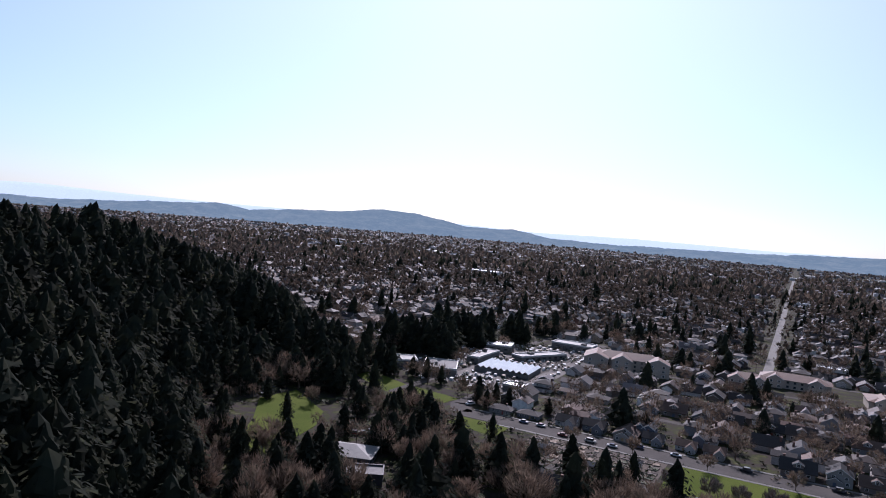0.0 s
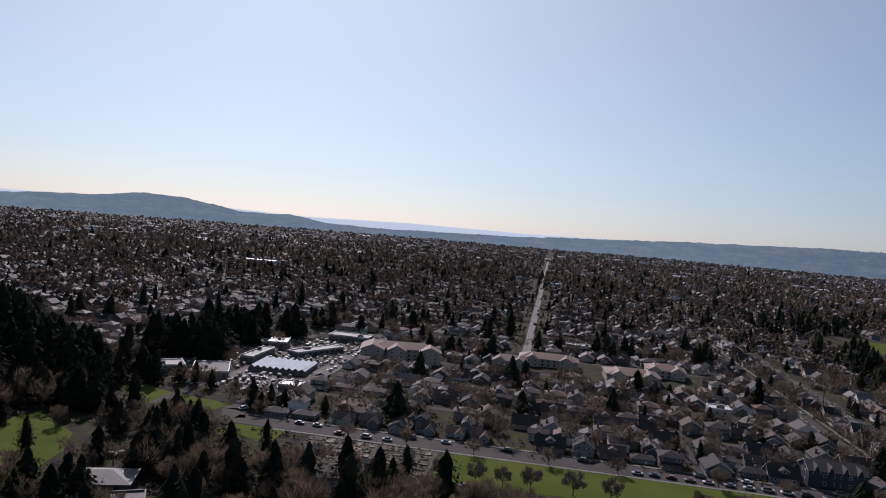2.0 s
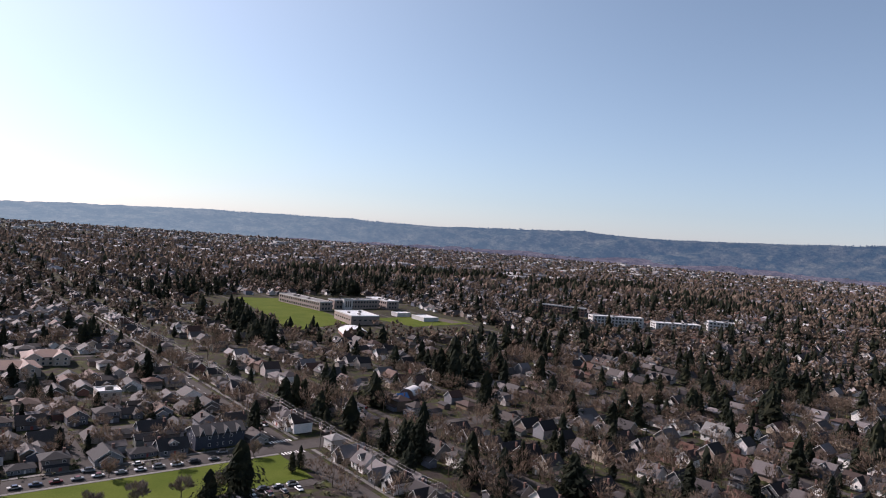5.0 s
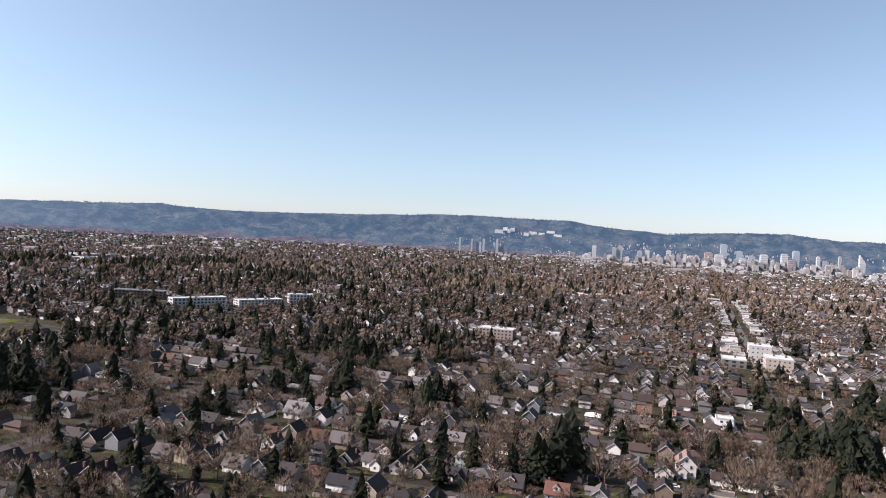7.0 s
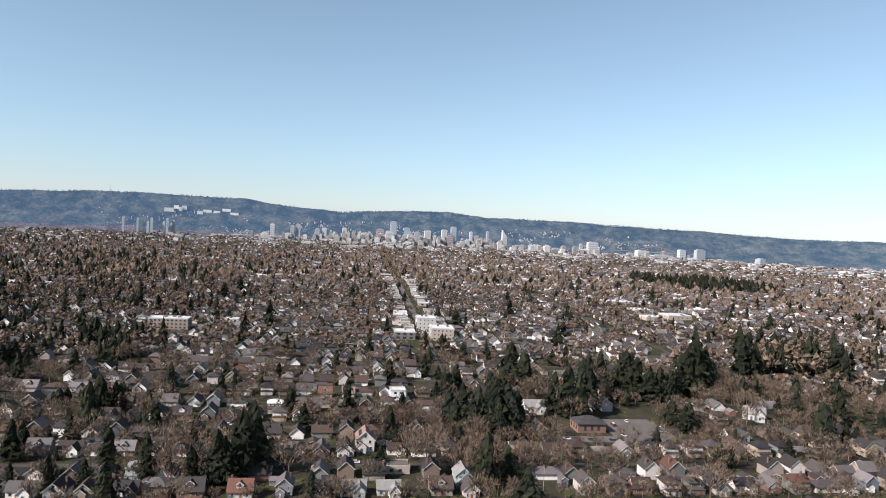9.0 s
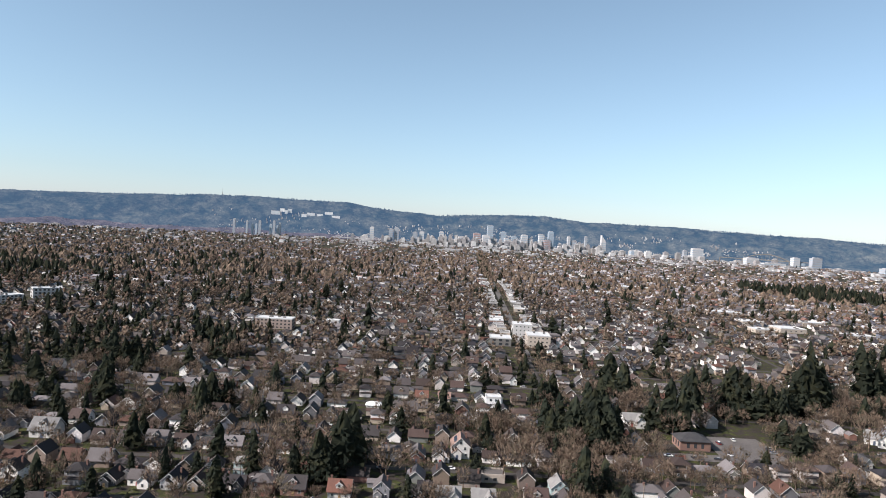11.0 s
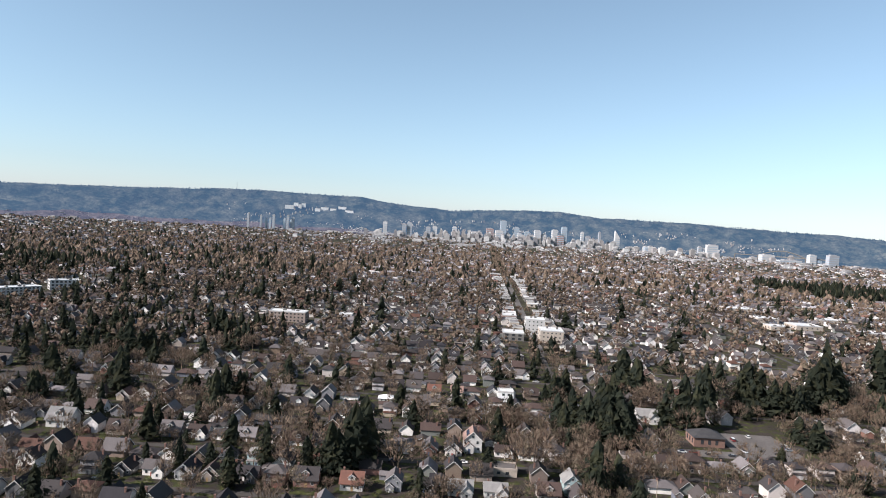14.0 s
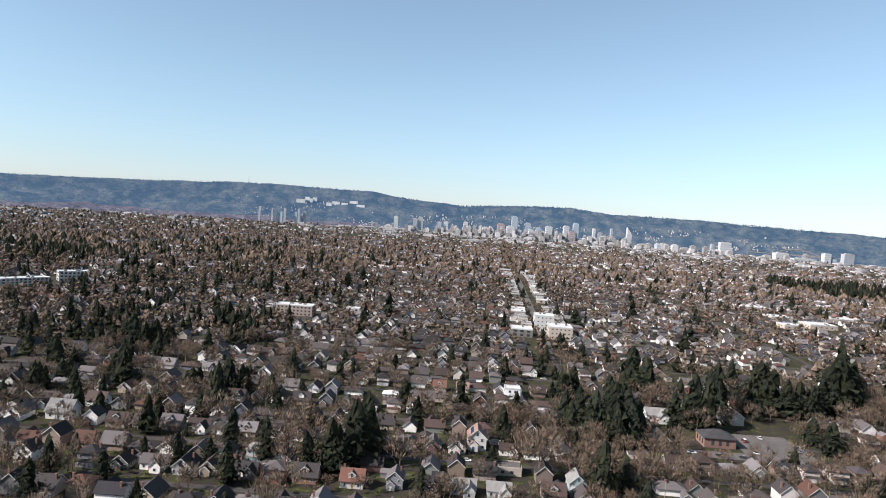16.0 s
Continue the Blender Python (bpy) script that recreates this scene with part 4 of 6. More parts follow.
def bare_crown(seed, lumps, twigs, spread=0.42, width=0.006, core=0.0, limbs=True):
    """Limbs that end in uneven bunches of fine twigs; height 1. core: how much of a bunch is too dense to see through."""
    rnd = random.Random(seed)
    bm = bmesh.new()
    for i in range(lumps):
        up = (i + 0.6) / lumps
        ang = 2.399963 * i + rnd.uniform(-0.4, 0.4)
        flat = math.sqrt(max(0.04, 1 - (1.7 * up - 0.75) ** 2)) if lumps > 1 else 0.05
        out = spread * 0.66 * flat * rnd.uniform(0.75, 1.1)
        c = Vector((math.cos(ang) * out, math.sin(ang) * out, 0.42 + 0.40 * up + rnd.uniform(-0.04, 0.04)))
        size = spread * rnd.uniform(0.42, 0.62) * (5 / lumps) ** 0.2
        if limbs:
            a = Vector((0, 0, rnd.uniform(0.16, 0.3)))
            b = a.lerp(c, 0.55) + Vector((0, 0, 0.03))
            tube(bm, a, b, 0.012, 0.008, 3)
            tube(bm, b, c, 0.008, 0.003, 3)
        if core:
            # a rough knot of crossing twigs
            ring = [bm.verts.new(c + Vector((math.cos(1.571 * k + ang), math.sin(1.571 * k + ang), rnd.uniform(-0.4, 0.4))) * size * core * rnd.uniform(0.65, 1.3)) for k in range(4)]
            top = bm.verts.new(c + Vector((rnd.uniform(-0.3, 0.3), rnd.uniform(-0.3, 0.3), rnd.uniform(0.8, 1.25))) * size * core)
            low = bm.verts.new(c - Vector((0, 0, rnd.uniform(0.6, 1.0))) * size * core)
            for k in range(4):
                bm.faces.new((ring[k], ring[(k + 1) % 4], top))
                bm.faces.new((ring[(k + 1) % 4], ring[k], low))
        for j in range(twigs):
            d = Vector((rnd.gauss(0, 1) + c.x * 1.6, rnd.gauss(0, 1) + c.y * 1.6, rnd.gauss(0.35, 0.9))).normalized()
            p = c + d * size * rnd.random() ** 0.5 * 0.8
            # twigs fan out and up from the fork of the trunk
            d = ((p - Vector((0, 0, 0.18))).normalized() + Vector((rnd.uniform(-0.35, 0.35), rnd.uniform(-0.35, 0.35), rnd.uniform(-0.1, 0.45)))).normalized()
            n_ = size * rnd.uniform(0.5, 1.0)
            blade(bm, p - d * n_ * 0.5, p + d * n_ * 0.5, width * rnd.uniform(0.6, 1.5), rnd)
    return bm


def puff_template(seed, sprays):
    """A small far crown: a rough cap and loose sprays of twigs."""
    rnd = random.Random(seed)
    bm = bmesh.new()
    ring = [bm.verts.new((math.cos(1.571 * k) * rnd.uniform(0.3, 0.5), math.sin(1.571 * k) * rnd.uniform(0.3, 0.5), rnd.uniform(0.3, 0.55))) for k in range(4)]
    top = bm.verts.new((rnd.uniform(-0.15, 0.15), rnd.uniform(-0.15, 0.15), rnd.uniform(0.85, 1.0)))
    for k in range(4):
        bm.faces.new((ring[k], ring[(k + 1) % 4], top))
    for k in range(sprays):
        ang = rnd.uniform(0, 6.283)
        p = Vector((math.cos(ang) * 0.34, math.sin(ang) * 0.34, rnd.uniform(0.3, 0.75)))
        blade(bm, p - Vector((0, 0, 0.22)), p + Vector((math.cos(ang) * 0.12, math.sin(ang) * 0.12, 0.24)), 0.15, rnd)
    return from_bm(bm)


def shrub_template(seed, leaves, size=0.12):
    rnd = random.Random(seed)
    bm = bmesh.new()
    for i in range(leaves):
        u = Vector((rnd.gauss(0, 1), rnd.gauss(0, 1), abs(rnd.gauss(0, 1)) + 0.1)).normalized() * rnd.uniform(0.55, 1.0)
        p = Vector((u.x * 0.5, u.y * 0.5, 0.08 + u.z * 0.85))
        t = [Vector((rnd.uniform(-1, 1), rnd.uniform(-1, 1), rnd.uniform(-1, 1))) * size * rnd.uniform(0.8, 1.8) for _ in range(3)]
        bm.faces.new([bm.verts.new(p + q) for q in t])
    return from_bm(bm)


def spike_template(seed):
    """A ragged spire of nine boughs."""
    rnd = random.Random(seed)
    bm = bmesh.new()
    for k in range(9):
        ang = 6.283 * k / 4.5 + rnd.uniform(-0.4, 0.4)
        z, r = (0.05, 0.24) if k < 5 else (0.38, 0.15)
        a = bm.verts.new((0, 0, min(1, z + rnd.uniform(0.5, 0.62))))
        b, c = [bm.verts.new((math.cos(ang + q) * r * rnd.uniform(0.8, 1.2), math.sin(ang + q) * r * rnd.uniform(0.8, 1.2), z + rnd.uniform(-0.05, 0.08))) for q in (-0.75, 0.75)]
        bm.faces.new((a, b, c))
    return from_bm(bm)


def trunk(height, r, name="trunk"):
    bm = bmesh.new()
    tube(bm, (0, 0, -0.02), (0.004, 0, height * 0.5), r, r * 0.7, 6)
    tube(bm, (0.004, 0, height * 0.5), (0, 0.003, height), r * 0.7, r * 0.3, 6)
    return bm


def tree(name, crown_bm, crown_material, trunk_h, r, label, category):
    root = new(name)
    part("trunk", trunk(trunk_h, r), M_BARK, root)
    put("crown", crown_bm, crown_material, root)
    return tagged(root, label, category, "trees of the town")


CONIFERS = [tree("conifer_tree", conifer_crown(s, 520, rr, dd), M_CONIFER, 0.95, 0.014, "tall dark green conifer with drooping boughs", "tree")
            for s, rr, dd in ((1, 0.29, 0.5), (2, 0.25, 0.56), (3, 0.34, 0.5), (4, 0.24, 0.45))]
BLOSSOMS = [tree("blossom_tree", bare_crown(s, 8, 90, sp, 0.013), M_BLOSSOM, 0.5, 0.02, "small round street tree in pale pink early blossom", "tree") for s, sp in ((15, 0.46), (16, 0.42))]
BARES = [tree("bare_tree", bare_crown(s, 13, 64, sp, 0.007), M_TWIG, 0.5, 0.02, "leafless grey-brown tree with fine upright twigs", "tree") for s, sp in ((11, 0.46), (12, 0.38), (13, 0.52), (14, 0.42))]


def with_trunk(bm, h, r):
    tube(bm, (0, 0, -0.02), (0, 0, h), r, r * 0.4, 4)
    return from_bm(bm)


C_MID = [with_trunk(conifer_crown(20 + s, 54, 0.19 + 0.035 * s, 0.5 + 0.05 * s, 1), 0.3, 0.015) for s in range(4)]
C_NEAR = [with_trunk(conifer_crown(90 + s, 150, 0.22 + 0.035 * s, 0.45 + 0.06 * s), 0.3, 0.015) for s in range(4)]
C_CLOSE = [with_trunk(conifer_crown(95 + s, 280, 0.22 + 0.035 * s, 0.45 + 0.06 * s), 0.3, 0.015) for s in range(4)]
C_LOW = [with_trunk(conifer_crown(30 + s, 26, 0.25 + 0.05 * s, 0.48, 1), 0.2, 0.015) for s in range(3)]
C_FAR = [spike_template(40 + s) for s in range(4)]
B_NEAR = [with_trunk(bare_crown(50 + s, 10, 31, 0.42 + 0.04 * s, 0.0072, 0.24, False), 0.5, 0.02) for s in range(4)]
B_LOW = [from_bm(bare_crown(60 + s, 4, 9, 0.42 + 0.04 * s, 0.021, 0.55, False)) for s in range(4)]
B_FAR = [puff_template(70 + s, 5) for s in range(4)]
SHRUBS = [shrub_template(80 + s, 9, 0.26) for s in range(3)]

# places: x, y, height, is it a conifer
n = len(lots)
share = np.interp(bearing, [50, 85, 98, 108, 126, 138, 150, 175, 240], [0.15, 0.11, 0.13, 0.25, 0.26, 0.24, 0.22, 0.21, 0.21]) * np.interp(far_off, [500, 1000, 2000], [1.0, 1.1, 1.0])
spots = []
ux, uy = np.sin(np.radians(lots[:, 2])), -np.cos(np.radians(lots[:, 2]))      # towards the street
for chance, back, side in ((0.5, -12.5, 5.0), (0.4, 10.2, -4.0), (0.4, -11, -4.5), (0.25, 0.5, 7.8), (0.26, 10.4, 4.0), (0.32, -13.5, 0), (0.16, 12.0, 0.5)):
    s = rng.rand(n) < chance * np.where((lots[:, 3] == 1) & (far_off < 600), 1.6, 1.0) * np.interp(far_off, [300, 500, 650, 900, 1300, 1700, 2600, 4000], [0.44, 0.48, 0.58, 0.68, 0.72, 0.62, 0.45, 0.34]) * np.interp(bearing, [80, 92, 98, 106, 128, 140, 150, 165], [0.8, 0.85, 1.05, 1.6, 1.5, 1.1, 1.0, 1.2])
    j1, j2 = rng.uniform(-2, 2, n), rng.uniform(-2.0, 2.0, n)
    if back > 11:
        j1 = j1 * 0.3
    b, d = back + j1, side + (j2 if back != 0.5 else 0)
    x, y = lots[:, 0] + ux * b - uy * d, lots[:, 1] + uy * b + ux * d
    con = rng.rand(n) < share * np.where((lots[:, 3] == 1) & (far_off < 540), 0.45, 1.0) * (0.6 if back > 0 else 1.5)
    h = np.where(con, rng.gamma(6, 2.3, n).clip(6, 30) * np.interp(far_off, [1200, 2200], [1.0, 0.8]) * np.interp(bearing, [110, 150], [1.0, 0.85]), rng.gamma(8, 1.3, n).clip(5, 19) * np.where((lots[:, 3] == 1) & (far_off < 640), 0.72, 1.0)) * np.interp(far_off, [1500, 3000], [1.0, 0.9])
    spots.append(np.column_stack([x, y, h, con])[s])
# rows along the cross streets
rows_x, rows_y = [], []
for s0 in ST_W:
    for side in (-1, 1):
        t_ = np.arange(-155, -1700, -9.5)
        rows_x.append(t_ + rng.uniform(-2.5, 2.5, len(t_)))
        rows_y.append(bend(t_, np.full(len(t_), float(s0))) + side * rng.uniform(3.8, 7.5, len(t_)))
for a0 in AVE_E:
    for side in (-1, 1):
        t_ = np.arange(-300, -1600, -10.0)
        rows_y.append(t_ + rng.uniform(-2.5, 2.5, len(t_)))
        rows_x.append(a0 + side * rng.uniform(4.2, 8, len(t_)))
for a0 in AVE_W[1:8]:
    for side in (-1, 1):
        t_ = np.arange(-620, 420, 8.5)
        rows_y.append(t_ + rng.uniform(-3, 3, len(t_)))
        rows_x.append(a0 + side * rng.uniform(4.7, 6.2, len(t_)))
rx, ry = np.concatenate(rows_x), np.concatenate(rows_y)
rb = np.degrees(np.arctan2(-rx, ry)) % 360
m = (rng.rand(len(rx)) < 0.36) & (rb > 42) & (rb < 247) & (np.hypot(rx, ry) < 2600) & (wood_depth(rx, ry) < -6)
near_ave = np.min(np.abs(rx[:, None] - np.array(AVE_W)[None, :]), 1)
m &= (rx > -147) | (near_ave > 4.5)
k_ = m.sum()
con = rng.rand(k_) < 0.12
spots.append(np.column_stack([rx[m], ry[m], np.where(con, rng.uniform(9, 20, k_), rng.uniform(6, 13, k_)), con]))
# trees close over the shopping street beyond its shops
q = np.arange(-1570, -3700, -7.0)
con = rng.rand(len(q)) < 0.12
spots.append(np.column_stack([q, bend(q, np.full(len(q), 77.0)) + rng.uniform(-15, 15, len(q)), np.where(con, rng.uniform(9, 18, len(q)), rng.uniform(7, 13, len(q))), con]))
# street trees along the avenue
t_ = np.concatenate([np.arange(-180, -272, -11.0), np.arange(-302, -900, -11.0)])
for side in (-1, 1):
    q = t_[rng.rand(len(t_)) < 0.75]
    spots.append(np.column_stack([-147 + side * rng.uniform(6.2, 7.4, len(q)), q + rng.uniform(-3, 3, len(q)), rng.uniform(5, 10, len(q)), np.zeros(len(q))]))
# belts of trees: centre, half size, number, share of conifers, lowest and highest
WEST_BELTS = [(-402, 78, 20, 22, 11, 0.1, 14, 24), (-478, 112, 24, 24, 13, 0.1, 14, 24), (-450, 160, 16, 22, 6, 0.1, 14, 24), (-520, 225, 30, 36, 15, 0.1, 14, 24), (-505,
         275, 20, 22, 7, 0.1, 14, 24), (-350, 80, 30, 40, 40, 0.04, 14, 22), (-400, 30, 16, 16, 14, 0.1, 14, 22), (-590, 360, 40, 40, 20, 0.35, 24, 40), (-548, 390, 26,
         30, 12, 0.35, 20, 36), (-460, 330, 60, 70, 110, 0.06, 14, 24), (-375, 40, 25, 22, 40, 0.15, 10, 20), (-330, 60, 26, 22, 26, 0.1, 9, 16)]
WEST_BELTS_B = [(-640, 480, 60, 70, 70, 0.4, 14, 28), (-1560, 860, 170, 130, 330, 0.75, 12, 30), (-190, -330, 20, 30, 14, 0.6, 14, 26), (-340, 130, 24, 60, 22, 0.05, 8,
         14), (-380, 260, 30, 60, 44, 0.08, 10, 18), (-420, 215, 24, 20, 20, 0.2, 10, 18), (-420, -150, 20, 30, 10, 0.5, 12, 22), (-180, -262, 18, 14, 14, 0.4, 8, 18),
         (-420, 180, 16, 26, 14, 0.1, 10, 18), (-375, 210, 40, 10, 20, 0.1, 8, 16), (-365, 150, 6, 50, 10, 0.05, 8, 13), (-620, 84, 40, 16, 34, 0.3, 9, 18)]
WEST_BELTS_C = [(-430, -225, 40, 36, 14, 0.7, 13, 23), (-570, -300, 60, 40, 30, 0.7, 13, 25), (-365, -235, 24, 18, 7, 0.6, 12, 21), (-230, -180, 60, 40, 40, 0.3, 10, 20), (-640, -250, 60, 90, 90, 0.45, 12, 24), (-520, -240, 30, 30, 20, 0.8, 16, 26)]
SOUTH_WEST_BELTS = [(-265, -650, 24, 60, 22, 0.6, 14, 26), (-252, -530, 20, 22, 9, 0.7, 14, 26), (-700, -640, 30, 60, 26, 0.5, 9, 16), (-560, -900, 110, 40, 90, 0.7,
         14, 28), (-640, -560, 40, 60, 20, 0.4, 9, 16), (-330, -390, 40, 40, 26, 0.7, 14, 28), (-900, -1250, 260, 60, 170, 0.9, 14, 28), (-1300, -1050, 200, 60, 160,
         0.8, 14, 26), (-1180, -700, 120, 60, 110, 0.6, 12, 24), (-300, -880, 60, 60, 60, 0.8, 14, 26), (-600, -1050, 150, 60, 110, 0.85, 14, 26), (-250, -590, 14, 24,
         16, 0.9, 16, 24)]
SOUTH_WEST_BELTS_B = [(-300, -560, 30, 10, 14, 0.6, 12, 20), (-560, -600, 30, 20, 14, 0.7, 9, 16), (-600, -480, 60, 30, 26, 0.5, 9, 16), (-670, -470, 50, 20, 16, 0.5, 8, 14), (-480, -430, 80, 50, 70, 0.45, 12, 24)]
PARK_BELTS = [(165, -274, 40, 14, 26, 0.12, 7, 14), (228, -262, 14, 22, 24, 0.6, 10, 20), (120, -300, 12, 16, 14, 0.2, 6, 11), (190, -178, 24, 14, 34, 0.5, 8, 16), (214,
         -300, 22, 30, 70, 0.8, 12, 22), (196, -274, 26, 10, 18, 0.5, 10, 20), (150, -262, 12, 26, 12, 0.3, 7, 15), (205, -215, 14, 30, 16, 0.35, 7, 14), (140, -320, 14,
         10, 12, 0.3, 7, 12), (170, -330, 30, 6, 9, 0.3, 7, 14), (140, -238, 24, 28, 22, 0.25, 7, 14)]
ROAD_BELTS = [(112, -225, 26, 20, 34, 0.35, 8, 18), (150, -170, 40, 26, 64, 0.4, 8, 18), (186, -205, 16, 26, 34, 0.6, 8, 17), (100, -170, 50, 24, 44, 0.4, 9, 20), (150, -268, 24, 14, 14, 0.12, 6, 12), (70, -215, 30, 20, 45, 0.35, 9, 20), (20, -215, 30, 18, 20, 0.12, 8, 18), (-40, -215, 30, 18, 16, 0.12, 8, 16), (192, -385, 5, 5,
         5, 0.95, 12, 20), (235, -330, 12, 30, 26, 0.9, 14, 24), (205, -500, 50, 20, 40, 0.9, 14, 26)]
SOUTH_BELTS = [(-10, -476, 75, 5, 22, 0.35, 7, 13), (150, -575, 60, 30, 50, 0.6, 10, 22), (-60, -560, 70, 12, 36, 0.7, 9, 20), (60, -490, 25, 12, 16, 0.8, 10, 18), (-70, -437, 60, 7, 26, 0.3, 7, 14), (-30,
         -425, 60, 10, 24, 0.4, 8, 16), (-60, -345, 80, 30, 30, 0.2, 6, 12), (215, -400, 24, 16, 34, 0.95, 16, 26), (207, -446, 20, 10, 26, 0.95, 16, 24), (156, -486, 16,
         7, 16, 0.95, 10, 15), (-20, -505, 70, 8, 30, 0.35, 7, 13), (-90, -420, 40, 12, 24, 0.2, 7, 12)]
BELTS = WEST_BELTS + WEST_BELTS_B + WEST_BELTS_C + SOUTH_WEST_BELTS + SOUTH_WEST_BELTS_B + PARK_BELTS + ROAD_BELTS + SOUTH_BELTS
for cx, cy, hx, hy, num, con, lo, hi in BELTS:
    c = rng.rand(num) < con
    h = rng.uniform(lo, hi, num) * np.where(c, 1, 0.72)
    spots.append(np.column_stack([cx + rng.uniform(-1, 1, num) * hx, cy + rng.uniform(-1, 1, num) * hy, h, c]))
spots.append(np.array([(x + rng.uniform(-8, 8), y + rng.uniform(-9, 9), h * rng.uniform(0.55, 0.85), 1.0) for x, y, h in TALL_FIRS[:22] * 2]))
# the wood on the hill
wx, wy = rng.uniform(25, 800, 60000), rng.uniform(-760, 40, 60000)
wd = wood_depth(wx, wy)
dense = (wd > 1) & (rng.rand(60000) < np.interp(wd, [0, 60, 140, 320], [0.26, 0.19, 0.09, 0.0])) & (np.hypot(wx, wy) > 45) & free(wx, wy, [(206, 230, -284, -236)])
c = rng.rand(dense.sum()) < np.where((wd[dense] < 14) & (wy[dense] < -130), 0.7, 0.985)
h = rng.uniform(15, 28, dense.sum()) * np.where(c, 1, 0.6) * np.where(wd[dense] < 25, 0.8, 1)
# nothing on the hilltop beside the drone's line rises into its way
spots.append(np.column_stack([wx[dense], wy[dense], h, c]))
spots = np.concatenate(spots)
CLEAR = [(-139, 36, -279, -240), (36, 94, -279, -240), (162, 204, -252, -190), (148, 204, -320, -296), (-402, -296, -850, -588), (60, 130, -480, -425), (-110, 30, -522, -452), (-104, -86, -396, -378),
         (-136, -104, -310, -294), (-540, -384, -830, -590), (-375, -315, -575, -540), (-770, -700, -705, -520), (-930, -740, -525, -470), (-745, -705, -200, -148), (-430, -375, 122, 192), (121, 148, -212, -190), (110, 128, -197, -181),
         (120, 200, -372, -336), (125, 170, -425, -372), (120, 175, -530, -440)]
sx, sy = spots[:, 0], spots[:, 1]
ok = free(sx, sy, CLEAR) & (np.abs(sx + 147) > 5.6) & ~((np.abs(sx - 13) < 4.6) & (sy < -480)) & ((np.abs(sy + 286) > 8) | (sx < -175)) & (np.abs(sy + 286) > 4) & (np.hypot(sx, sy) < 4090)
ok &= ~((sx < -560) & (sx > -1500) & (np.abs(sy - bend(sx, np.full(len(sx), 77.0))) < 4.6))
spots = spots[ok]
# not inside a near house
near_lot = np.concatenate([lots[:1600, :2], np.array(SPECIAL, float)])
close = np.hypot(spots[:, 0], spots[:, 1]) < 750
d = np.full(len(spots), 99.0)
ci = np.where(close)[0]
for part_i in np.array_split(ci, max(1, len(ci) // 400)):
    d[part_i] = np.hypot(spots[part_i, None, 0] - near_lot[None, :, 0], spots[part_i, None, 1] - near_lot[None, :, 1]).min(1)
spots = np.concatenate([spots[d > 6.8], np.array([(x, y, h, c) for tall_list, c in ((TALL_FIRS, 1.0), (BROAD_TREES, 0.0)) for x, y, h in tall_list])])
sr = np.hypot(spots[:, 0], spots[:, 1])
order = np.argsort(sr)
spots, sr = spots[order], sr[order]
sz = land(spots[:, 0], spots[:, 1])
girth = rng.uniform(0.9, 1.45, len(spots)) * np.where(wood_depth(spots[:, 0], spots[:, 1]) > 0, 1.05, 1.0)
spin = rng.uniform(0, 6.28, len(spots))
seen_side = (np.degrees(np.arctan2(-spots[:, 0], spots[:, 1])) % 360 > 40)
singles = np.zeros(len(spots), bool)
for is_con, masters_t in ((1, CONIFERS), (0, BARES)):
    pick = np.where((spots[:, 3] == is_con) & (sr > 55) & seen_side)[0][:190]
    first = []
    for k, i in enumerate(pick):
        x, y, hgt, _ = spots[i]
        w = hgt * girth[i] * (1.1 if is_con else 0.95)
        at = pose(x, y, float(sz[i]) - 0.1, 0, 0, math.degrees(spin[i])) @ Matrix.Diagonal((w, w, hgt, 1))
        if k >= 4:
            copy_thing(masters_t[k % 4], at)
        else:
            first.append(at)
        singles[i] = True
    for m, at in zip(masters_t, first):
        m.matrix_basis = at
variety = rng.randint(0, 12, len(spots))
for is_con, sets, mats, label in ((1, (C_CLOSE, C_NEAR, C_LOW, C_FAR), [M_CONIFER], "dark green conifers standing among the houses"), (0, (B_NEAR, B_NEAR, B_LOW, B_FAR), [M_TWIG], "leafless brown trees standing among the houses")):
    for (lo, hi, name), temps in zip(((0, 340, "close"), (340, 600, "near"), (600, 1300, "middle"), (1300, 9999, "distant")), sets):
        crowd = Crowd()
        s = (spots[:, 3] == is_con) & (sr >= lo) & (sr < hi) & ~singles
        tall = (spots[:, 2] > 16) & bool(is_con) & (name == "middle")
        choices = [(t, s & ~tall & (variety % len(temps) == k)) for k, t in enumerate(temps)]
        if name == "middle" and is_con:
            choices += [(t, s & tall & (variety % 4 == k)) for k, t in enumerate(C_MID)]
        for t, q in choices:
            w = spots[q, 2] * girth[q] * (1.36 if is_con else 0.94)
            crowd.add(t, np.column_stack([spots[q, 0], spots[q, 1], sz[q] - 0.1]), spin[q], np.column_stack([w, w, spots[q, 2]]))
        crowd.smooth = False
        crowd.build(("conifers" if is_con else "bare_trees") if name == "near" else name + ("_conifers" if is_con else "_bare_trees"), mats, name + " " + label, "trees")

# shrubs and hedges round the yards
shrubs = Crowd()
yard = far_off < 700
for k in range(11):
    m = yard & (rng.rand(n) < np.where(lots[:, 3] == 1, 0.95, 0.7))
    ang, r = rng.uniform(0, 6.28, n), rng.uniform(6.6, np.where(lots[:, 3] == 1, 16, 11), n)
    x, y = lots[:, 0] + np.cos(ang) * r, lots[:, 1] + np.sin(ang) * r
    q = m & (np.abs(x + 147) > 7)
    w = rng.uniform(1.0, 3.0, n)
    shrubs.add(SHRUBS[k % 3], np.column_stack([x, y, np.zeros(n)])[q], ang[q], np.column_stack([w, w, w * rng.uniform(0.6, 1.0, n)])[q])
num = 1500
